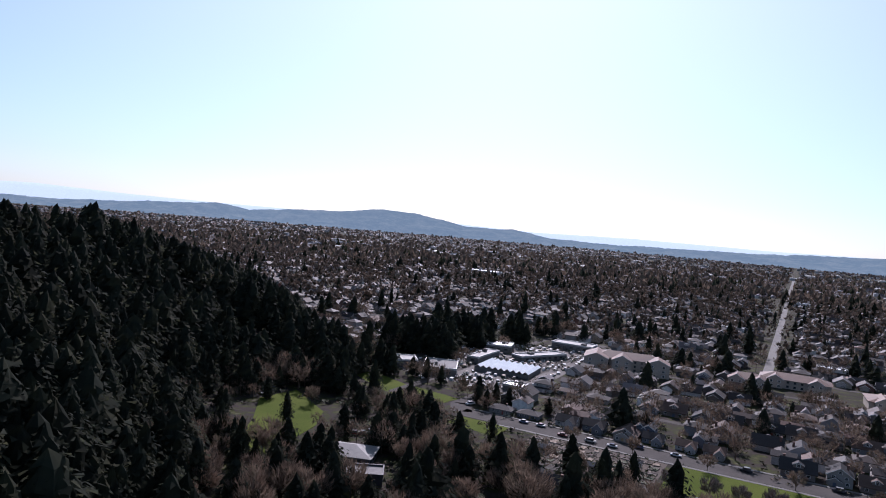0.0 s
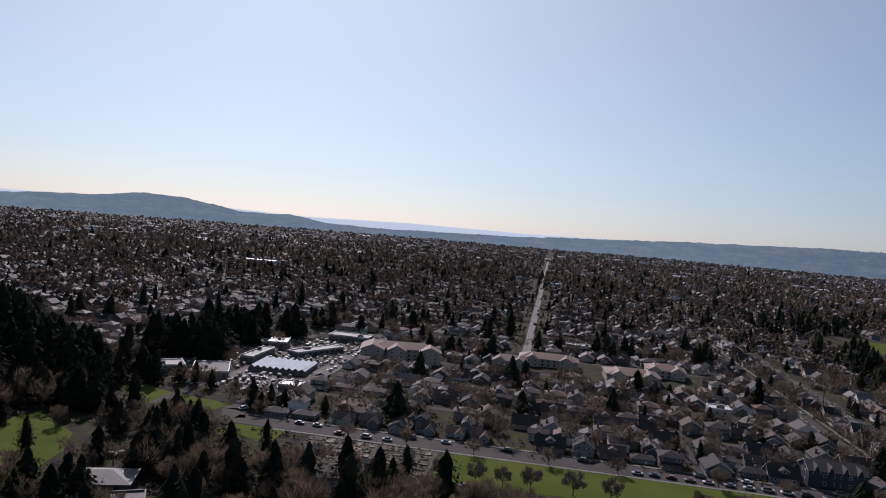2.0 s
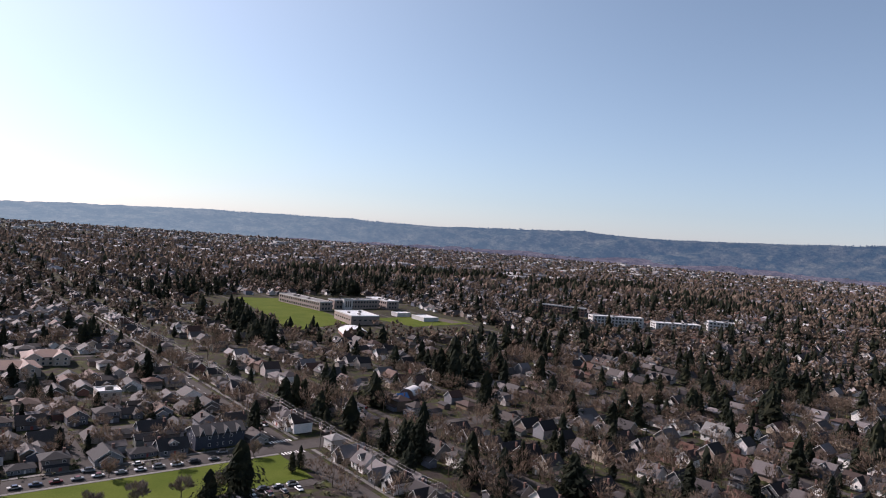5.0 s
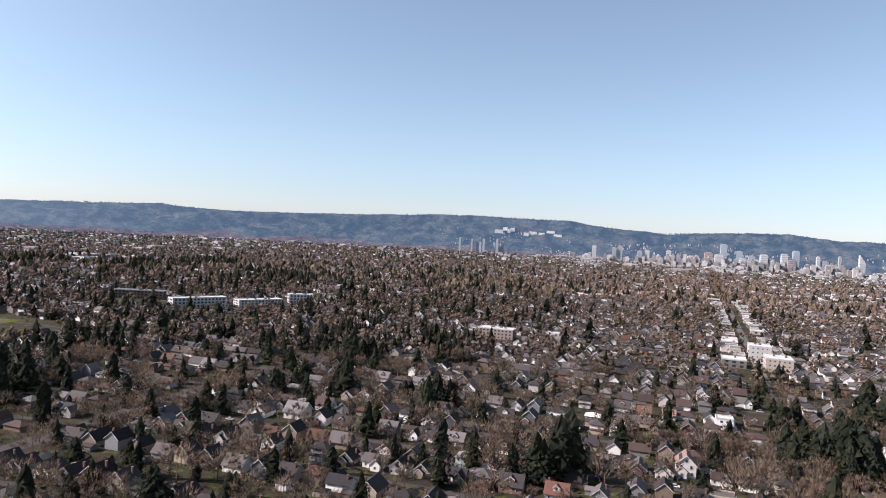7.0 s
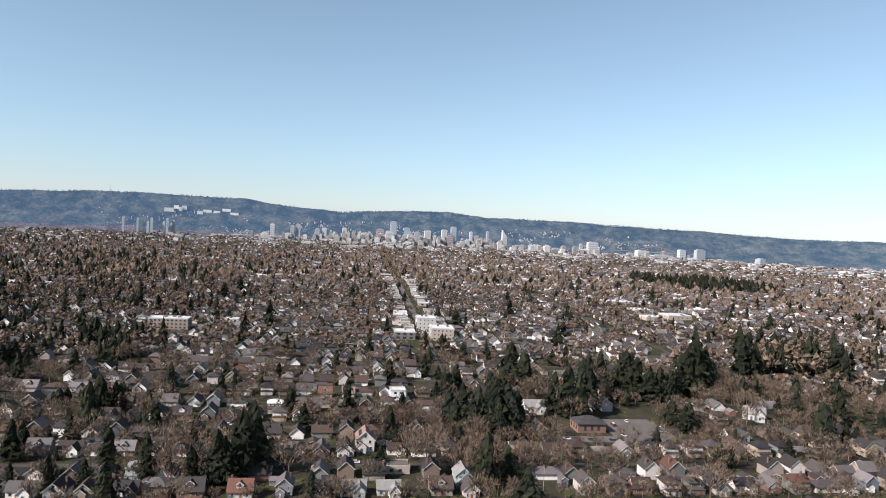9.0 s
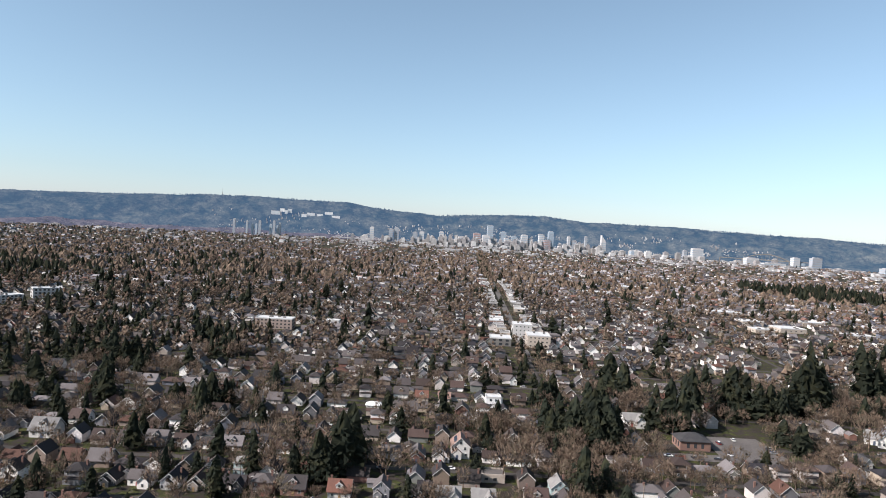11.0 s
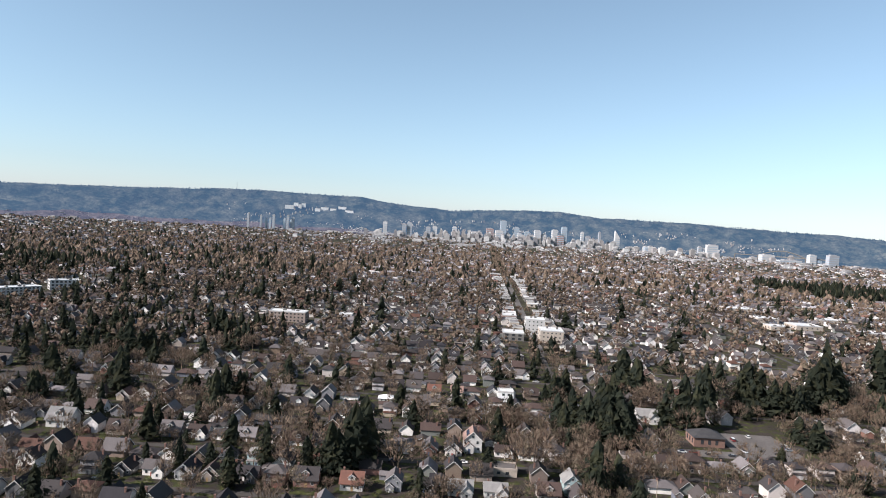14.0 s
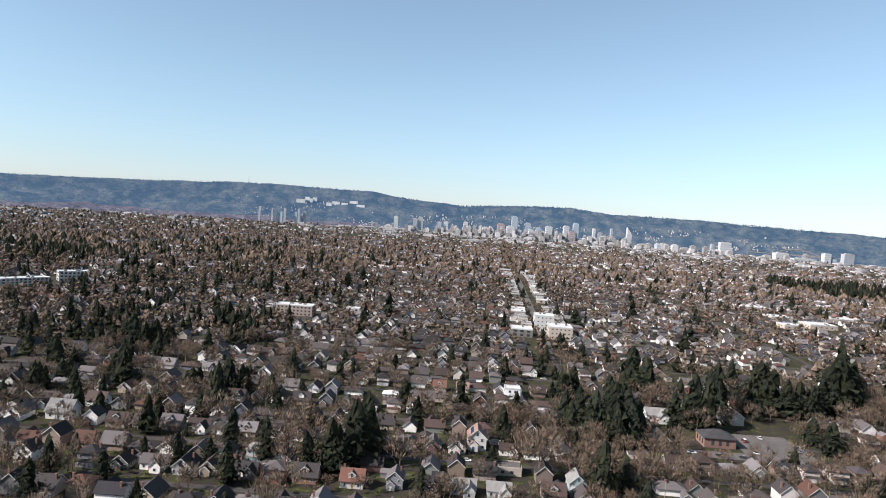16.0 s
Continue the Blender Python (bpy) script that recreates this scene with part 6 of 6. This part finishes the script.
works.add(BLOCK, np.column_stack([-np.sin(np.radians(b_)) * r_, np.cos(np.radians(b_)) * r_, slope_height(b_, q_) - 8]), np.zeros(len(b_)), np.column_stack([rng.uniform(3, 6.5, (len(b_), 2)), rng.uniform(9, 11, len(b_))]))
k = 150
b_, q_ = rng.uniform(94, 145, k), rng.uniform(0.15, 0.9, k)
r_, z_ = 4092 + 198 * q_, np.interp(q_, [0.1, 0.95], [0.03, 1.0]) * np.interp(b_, [w[0] for w in FOOT], [w[1] for w in FOOT])
works.add(BLOCK, np.column_stack([-np.sin(np.radians(b_)) * r_, np.cos(np.radians(b_)) * r_, z_ - 3]), np.radians(b_), np.column_stack([rng.gamma(2, 7, k).clip(6, 40), rng.uniform(6, 12, k), rng.uniform(5, 6, k)]))
# the lower blocks of the town centre
k = 260
ang, r = np.radians(rng.normal(82, 7, k).clip(62, 97)), rng.uniform(3860, 4085, k)
works.add(BLOCK, np.column_stack([-np.sin(ang) * r, np.cos(ang) * r, np.zeros(k)]), np.zeros(k), np.column_stack([rng.uniform(12, 34, (k, 2)), rng.gamma(4, 4.6, k).clip(8, 36)]))
k = 150
ang, r = np.radians(rng.uniform(76.8, 91.0, k)), rng.uniform(3880, 4070, k)
works.add(BLOCK, np.column_stack([-np.sin(ang) * r, np.cos(ang) * r, np.zeros(k)]), np.zeros(k), np.column_stack([rng.uniform(12, 26, (k, 2)), rng.uniform(22, 56, k)]))
works.build("distant_works", [M_WORKS], "distant pale warehouses and stores along the river", "warehouses")

# woods on the far hills
hill_trees = Crowd()
k = 6500
b_, q_ = rng.uniform(35, 160, k), 1 - rng.uniform(0, 1, k) ** 1.5 * 0.85
q_[:1500] = rng.uniform(0.86, 0.97, 1500)
r_ = 4120 + 480 * q_
h_ = rng.uniform(5, 11, k)
for t_ in range(4):
    m = np.arange(k) % 4 == t_
    hill_trees.add(C_FAR[t_], np.column_stack([-np.sin(np.radians(b_)) * r_, np.cos(np.radians(b_)) * r_, slope_height(b_, q_) - 3])[m], b_[m], np.column_stack([h_ * 1.7, h_ * 1.7, h_])[m])
hill_trees.build("hill_woods", [M_HILL], "dark woods on the far hills, blue haze painted as glow", "woods")
foot_trees = Crowd()
k = 1600
b_, q_ = rng.uniform(92, 150, k), rng.uniform(0.1, 0.95, k)
r_, h_ = 4092 + 198 * q_, rng.uniform(4, 8, k)
z_ = np.interp(q_, [0.1, 0.95], [0.03, 1.0]) * np.interp(b_, [w[0] for w in FOOT], [w[1] for w in FOOT])
for t_ in range(4):
    m = np.arange(k) % 4 == t_
    foot_trees.add(B_FAR[t_], np.column_stack([-np.sin(np.radians(b_)) * r_, np.cos(np.radians(b_)) * r_, z_ - 2])[m], b_[m], np.column_stack([h_ * 2.2, h_ * 2.2, h_])[m])
foot_trees.build("hazy_woods", [M_FOOT], "bare woods on the rise before the hills, haze painted as glow", "woods")

# ---- the towers of the town centre: bearing, distance, width, depth, height ----
M_TOWER = {"pale": surface("pale_tower", (0.47, 0.46, 0.45), (0.38, 0.38, 0.385), 0.02, 0.5, 20), "glass": surface("glass_tower", (0.27, 0.34, 0.40), (0.33, 0.40, 0.46), 0.02, 0.2, 20),
           "pink": surface("pink_tower", (0.29, 0.20, 0.185), (0.25, 0.18, 0.17), 0.02, 0.5, 20), "grey": surface("grey_tower", (0.30, 0.305, 0.32), (0.25, 0.255, 0.27), 0.02, 0.5, 20)}


def tower(b, r, w, d, h, look_, slant=0.0, z=0.0):
    root = new("tower")
    bm = bmesh.new()
    fs = box(bm, -w / 2, w / 2, -d / 2, d / 2, -2, h)
    if slant:
        for v in bm.verts:
            if v.co.z > 0 and v.co.y < 0:
                v.co.z += slant
    shaft = part("shaft", bm, M_TOWER[look_], root)
    # bands of windows
    z_ = 9.0
    while z_ < h - 6:
        band = bmesh.new()
        box(band, -w / 2 - 0.25, w / 2 + 0.25, -d / 2 - 0.25, d / 2 + 0.25, z_, z_ + 3)
        part("window_band", band, M_TOWER["glass"] if look_ != "glass" else M_TOWER["grey"], shaft)
        z_ += 11
    bm = bmesh.new()
    if slant:
        box(bm, -w * 0.55, w * 0.55, -d * 0.55, d * 0.55, -2, 9)
    else:
        box(bm, -w * 0.3, w * 0.3, -d * 0.3, d * 0.3, h - 0.5, h + 4)
    part("crown" if not slant else "podium", bm, M_TOWER["grey"], root)
    root.matrix_basis = pose(-math.sin(radians(b)) * r, math.cos(radians(b)) * r, z, 0, 0, 4)
    return tagged(root, {"pale": "distant pale concrete tower in the town centre", "glass": "distant blue glass tower in the town centre", "pink": "distant reddish tower in the town centre", "grey": "distant grey tower in the town centre"}[look_],
                  "tower", "towers of the town centre")


TOWN_TOWERS = ((85.74, 4000, 30, 32, 126, "glass"), (86.05, 3960, 26, 40, 70, "pale"), (86.8, 4000, 30, 40, 78, "pink"), (76.6, 3950, 24, 26, 72, "pale", 38), (84.64, 4020, 22, 30, 94, "glass"), (84.38, 3960, 22, 24, 60, "pale"),
               (83.77, 4010, 22, 28, 73, "glass"), (83.43, 3950, 22, 27, 55, "pale"), (82.92, 4000, 26, 36, 84, "pale"), (82.42, 4010, 24, 28, 63, "grey"), (81.55, 4000, 26, 30, 93, "pale"), (80.79, 4030, 26, 30, 112, "glass"),
               (81.06, 3930, 26, 36, 62, "pink"), (79.34, 4000, 18, 15, 90, "pale"))
LOW_TOWERS = ((78.89, 4010, 22, 29, 68, "grey"), (77.97, 4020, 16, 12, 96, "grey"), (88.06, 4000, 24, 36, 54, "pale"), (87.58, 4010, 24, 26, 44, "pale"), (89.71, 4000, 22, 25, 76, "pale"), (91.34, 4010, 22, 25, 70, "pale"),
              (91.9, 4000, 24, 26, 64, "grey"), (93.43, 4020, 22, 27, 84, "grey"), (93.89, 4010, 20, 22, 76, "grey"), (95.44, 4040, 24, 24, 80, "pale"), (74.1, 3980, 30, 54, 30, "glass"), (70.35, 4000, 18, 17, 52, "grey"),
              (69.46, 4010, 26, 60, 66, "pale"))
SOUTH_TOWERS = ((106.33, 4030, 12, 12, 82, "grey"), (105.35, 4030, 12, 10, 76, "grey"), (104.92, 4040, 12, 12, 57, "glass"), (104.64, 4030, 12, 11, 60, "glass"), (104.37, 4020, 12, 13, 80, "grey"), (103.52, 4030, 12, 13, 62, "glass"),
                (103.27, 4020, 12, 13, 82, "grey"), (103.0, 4040, 12, 10, 58, "glass"), (102.82, 4030, 12, 12, 71, "grey"))
EAST_BLOCKS = ((65.6, 3930, 40, 66, 36, "pale"), (64.1, 3950, 40, 116, 16, "pale"), (62.63, 3940, 30, 34, 50, "pale"), (62.2, 3960, 26, 24, 26, "glass"), (61.3, 3940, 30, 50, 56, "grey"), (57.0, 3800, 40, 30, 30, "grey"))
for row in TOWN_TOWERS + LOW_TOWERS + SOUTH_TOWERS + EAST_BLOCKS:
    tower(*row)
# the white hospital on the hillside
for b, w, above in ((103.2, 42, 141), (102.68, 22, 156), (102.36, 15, 148), (102.08, 20, 155), (100.95, 26, 132), (100.4, 38, 140), (99.7, 30, 136), (98.98, 40, 150), (98.4, 40, 131)):
    ks = np.linspace(0.1, 0.9, 60)
    rs = 4120 + 480 * ks
    roof_z = 117 + (above - 117) * rs / 4000
    i = int(np.argmin(np.abs(slope_height(np.full(60, b), ks) + 12 - roof_z)))
    r, foot_z = float(rs[i]), float(slope_height(b, ks[i])) - 10
    flat_block("hospital_block", "white hospital block on the wooded hillside", -math.sin(radians(b)) * r, math.cos(radians(b)) * r, 20, w * 1.25, float(roof_z[i]) - foot_z, M_BRIGHT, M_BRIGHT, rz=b - 90, storeys=0, units=1, category="hospital", group="hospital blocks", z=foot_z)


def arch_bridge(b0, b1, r, rise, deck):
    root = new("arch_bridge")
    p0, p1 = [Vector((-math.sin(radians(b)) * r, math.cos(radians(b)) * r, 0)) for b in (b0, b1)]
    d = p1 - p0
    bm = bmesh.new()
    pts = [p0 + d * (i / 24) + Vector((0, 0, deck + rise * math.sin(math.pi * i / 24))) for i in range(25)]
    for a, b in zip(pts, pts[1:]):
        tube(bm, a, b, 2.6, 2.6, 5)
    part("arch", bm, M_CONCRETE, root)
    bm = bmesh.new()
    tube(bm, p0 - d * 0.5 + Vector((0, 0, deck)), p1 + d * 0.5 + Vector((0, 0, deck)), 3, 3, 4)
    part("deck", bm, M_CONCRETE, root)
    for i in range(2, 23, 2):
        bm = bmesh.new()
        tube(bm, p0 + d * (i / 24) + Vector((0, 0, deck)), pts[i], 0.7, 0.7, 4)
        part("hanger", bm, M_CONCRETE, root)
    for q in (-0.5, 0, 1, 1.5):
        bm = bmesh.new()
        tube(bm, p0 + d * q + Vector((0, 0, -3)), p0 + d * q + Vector((0, 0, deck)), 3, 3, 4)
        part("pier", bm, M_CONCRETE, root)
    return tagged(root, "distant pale steel arch bridge beyond the roofs", "bridge")


arch_bridge(66.2, 63.0, 3960, 30, 30)


def cable_bridge(b0, b1, r, deck):
    root = new("cable_bridge")
    at = lambda b, z: Vector((-math.sin(radians(b)) * r, math.cos(radians(b)) * r, z))
    bm = bmesh.new()
    tube(bm, at(b0, deck), at(b1, deck), 3, 3, 4)
    part("deck", bm, M_WHITE, root)
    for f_ in (0.3, 0.7):
        b = b0 + (b1 - b0) * f_
        bm = bmesh.new()
        tube(bm, at(b, -3), at(b, 44), 2.4, 1.6, 5)
        part("pylon", bm, M_WHITE, root)
        for s_ in (-0.24, -0.16, -0.08, 0.08, 0.16, 0.24):
            bm = bmesh.new()
            tube(bm, at(b, 43), at(b + (b1 - b0) * s_, deck), 0.8, 0.8, 3)
            part("stay", bm, M_WHITE, root)
    return tagged(root, "distant white cable-stayed bridge", "bridge")


cable_bridge(98.6, 94.5, 3940, 14)


# ---- cars ----
def car(kind):
    root = new("car")
    bm = bmesh.new()
    l, w, h = ((4.4, 1.8, 0.75), (4.7, 1.9, 0.95))[kind]
    box(bm, -l / 2, l / 2, -w / 2, w / 2, 0.3, 0.3 + h * 0.75)
    bmesh.ops.bevel(bm, geom=bm.edges[:], offset=0.12, segments=1, affect="EDGES")
    part("body", bm, M_CAR, root)
    bm = bmesh.new()
    fs = box(bm, -l * 0.3, l * 0.24 if kind == 0 else l * 0.42, -w * 0.45, w * 0.45, 0.3 + h * 0.75, 1.42 + 0.3 * kind)
    for v in bm.verts:
        if v.co.z > 1.2:
            v.co.x *= 0.72
            v.co.y *= 0.86
    part("window", bm, M_GLASS, root)
    bm = bmesh.new()
    box(bm, -l * 0.2, l * 0.16 if kind == 0 else l * 0.29, -w * 0.38, w * 0.38, 1.40 + 0.3 * kind, 1.46 + 0.3 * kind)
    part("roof", bm, M_CAR, root)
    for x in (-l * 0.32, l * 0.32):
        for y in (-w * 0.46, w * 0.46):
            bm = bmesh.new()
            bmesh.ops.create_cone(bm, cap_ends=True, segments=10, radius1=0.32, radius2=0.32, depth=0.22, matrix=Matrix.Translation((x, y, 0.32)) @ Matrix.Rotation(radians(90), 4, "X"))
            part("wheel", bm, M_TYRE, root)
    return tagged(root, ("small saloon car parked on the asphalt", "tall estate car parked on the asphalt")[kind], "car", "parked cars")


CARS = [car(0), car(1)]
rnd = random.Random(9)
places = [(x, -283.0 + rnd.uniform(-0.2, 0.2), 0) for x in (82, 70, 61, -41, -47.5, -54, -61, -68, -76, -83, -90, -97, -104, -112)] + [(x, -289.8, 180) for x in (37, 11, 52, 94, 102, -20, -66, -84, -118)]
places += [(x, -243.5, 0) for x in (23, 7, -62, -68.5, -75, -110, -116, -122, -128)] + [(-128 + 6 * i, -238, 90) for i in range(6)] + [(-151, -320, 90), (-143, -372, 90), (-151, -430, 90), (-143, -330, 90)]
places += [(-391 - 3 * i, 186, 90) for i in range(3)] + [(-404, 160, 0), (-412, 172, 0), (-384, 158, 20), (-377, 122, 90), (-377, 128, 90), (-376, 136, 90), (-375, 148, 80), (-382, 176, 30)]
places += [(212 + 3 * i, -246 - 5 * i, 60) for i in range(5)] + [(150 - 2 * i, -222 - 3 * i, 30) for i in range(4)] + [(150 + 4 * i, -358 + 2 * i, 100) for i in range(8)] + [(rnd.uniform(135, 200), rnd.uniform(-385, -360), rnd.choice([20, 100])) for i in range(10)] + [(rnd.uniform(165, 205), rnd.uniform(-440, -400), rnd.choice([50, 140])) for i in range(10)] + [(128, -318, 85), (133, -300, 60)]
for a in AVE_W[1:7]:
    for i in range(6):
        places.append((a + rnd.choice([-2.3, 2.3]), rnd.uniform(-330, 260), 90))
for i, (x, y, rz) in enumerate(places):
    at = pose(x, y, 0.08, 0, 0, rz)
    if i < 2:
        CARS[i].matrix_basis = at
    else:
        copy_thing(CARS[rnd.randint(0, 1)], at)


# ---- poles and cables along the avenue ----
def power_pole(x, y, h):
    root = new("power_pole")
    bm = bmesh.new()
    tube(bm, (0, 0, -0.5), (0, 0, h), 0.2, 0.13, 7)
    part("pole", bm, M_POLE, root)
    for z in (h - 0.7, h - 2.2):
        bm = bmesh.new()
        box(bm, -1.3, 1.3, -0.07, 0.07, z - 0.08, z + 0.08)
        arm = part("crossarm", bm, M_POLE, root)
        for q in (-1.15, -0.5, 0.5, 1.15):
            bm = bmesh.new()
            tube(bm, (q, 0, z + 0.08), (q, 0, z + 0.3), 0.06, 0.04, 5)
            part("insulator", bm, M_GLASS, arm)
    root.matrix_basis = pose(x, y, 0)
    return tagged(root, "tall weathered wooden power pole with two crossarms", "power pole", "power poles")


pole_y = [-150 - 42 * i for i in range(14)]
for y in pole_y:
    power_pole(-157.5, y, 13.5)
for q in (-1.15, 1.15):
    for dz in (0.7, 2.2):
        bm = bmesh.new()
        for a, b in zip(pole_y, pole_y[1:]):
            last = None
            for i in range(7):
                k = i / 6
                p = (-157.5 + q, a + (b - a) * k, 13.5 - dz + 0.3 - 0.9 * 4 * k * (1 - k))
                if last:
                    tube(bm, last, p, 0.04, 0.04, 3)
                last = p
        tagged(put("power_cable", bm, M_WIRE), "thin sagging power cable between wooden poles", "cable", "power cables")
for x, y in ((-303, 86), (-300, 160), (-298, 236)):
    power_pole(x, y, 11)


# ---- allotment garden ----
rnd = random.Random(3)
BEDS = [surface("bed_soil_" + n_, a, b, 1.5, 0.95, 6) for n_, a, b in (("dark", (0.045, 0.032, 0.026), (0.07, 0.05, 0.04)), ("straw", (0.23, 0.175, 0.13), (0.15, 0.115, 0.085)), ("green", (0.035, 0.05, 0.02), (0.055, 0.055, 0.03)))]
for i in range(9):
    for j in range(5):
        root = new("garden_bed")
        w, d = rnd.uniform(1.8, 5.2), rnd.uniform(1.6, 4.8)
        bm = bmesh.new()
        box(bm, -w / 2, w / 2, -d / 2, d / 2, -0.2, 0.28)
        bmesh.ops.bevel(bm, geom=bm.edges[:], offset=0.15, segments=1, affect="EDGES")
        part("soil", bm, rnd.choice(BEDS), root)
        for y in (-d / 2, d / 2):
            bm = bmesh.new()
            box(bm, -w / 2 - 0.06, w / 2 + 0.06, y - 0.06, y + 0.06, -0.2, 0.36)
            part("board", bm, M_BUFF if (i + j) % 3 else M_POLE, root)
        root.matrix_basis = pose(41.5 + 5.8 * i, -273 + 5.9 * j, 0.06, 0, 0, rnd.uniform(-12, 12))
        tagged(root, "timber-edged allotment bed with bare soil and stubble", "garden bed", "allotment beds")
for x, y in ((60, -250), (82, -258), (47, -262)):
    gabled_block("garden_shed", "small grey timber garden shed in the allotments", x, y, 3, 2.4, 2.1, 2.9, M_POLE, M_GREY_ROOF, 5, 1, 9, "n", (), False, "shed", size=(0.8, 0.6))

# lone trees on the park lawn and beside it
LONE = [(20, -249, 8, 0), (0, -249, 9.5, 0), (-15, -250, 9, 0), (-28, -249, 9.5, 0), (-59, -250, 8, 0), (-73, -250, 9.5, 0), (-88, -250, 8.5, 0), (-100, -248, 9, 0), (-134, -256, 9, 1), (-139, -259, 10, 1),
        (45, -246, 12, 1), (100, -249, 14, 1), (178, -220, 13, 1), (187, -248, 9, 0), (165, -200, 8, 0)]
LONE = [(x, y, h, 2 if y < -247 and x < 30 and not c else c) for x, y, h, c in LONE]
LONE += [(x, -279.8, h, 0) for x, h in ((-128, 8), (-96, 7), (-71, 8.5), (-33, 6.5), (-6, 8), (24, 7), (52, 8), (77, 6.5))] + [(-188, -242, 28, 1), (-281, -302, 24, 1), (-199, -340, 24, 1), (-334, -50, 22, 1), (-309, -66, 19, 1), (-398, -136, 25, 1)]
for i, (x, y, hgt, con) in enumerate(LONE):
    src = (BARES, CONIFERS, BLOSSOMS)[con][i % (2 if con == 2 else 4)]
    old = src.matrix_basis.copy()
    src.matrix_basis = Matrix.Identity(4)
    w = hgt * (1.1 if con == 1 else 1.2)
    copy_thing(src, pose(x, y, -0.05, 0, 0, 47 * i) @ Matrix.Diagonal((w, w, hgt, 1)))
    src.matrix_basis = old
for src, at in zip(BLOSSOMS, ((33, -249.5, 7.5), (10, -249, 8.0))):
    src.matrix_basis = pose(at[0], at[1], -0.05) @ Matrix.Diagonal((at[2] * 1.2, at[2] * 1.2, at[2], 1))
bm = bmesh.new()
tube(bm, (0, 0, 0), (0, 0, 60), 1.6, 0.5, 4)
mast = put("mast", bm, M_CONCRETE)
mast.matrix_basis = pose(-math.sin(radians(107.3)) * 4585, math.cos(radians(107.3)) * 4585, 205)
tagged(mast, "thin radio mast on the hilltop", "mast")

# broad dark conifers on the lawn
for i, (x, y, hgt, k) in enumerate(((-106, -243, 21, 1.45), (-94, -240, 13, 1.4), (-341, -44, 30, 1.1), (-314, -56, 24, 1.2))):
    src = CONIFERS[2]
    old = src.matrix_basis.copy()
    src.matrix_basis = Matrix.Identity(4)
    copy_thing(src, pose(x, y, -0.05, 0, 0, 61 * i) @ Matrix.Diagonal((hgt * k, hgt * k, hgt, 1)))
    src.matrix_basis = old
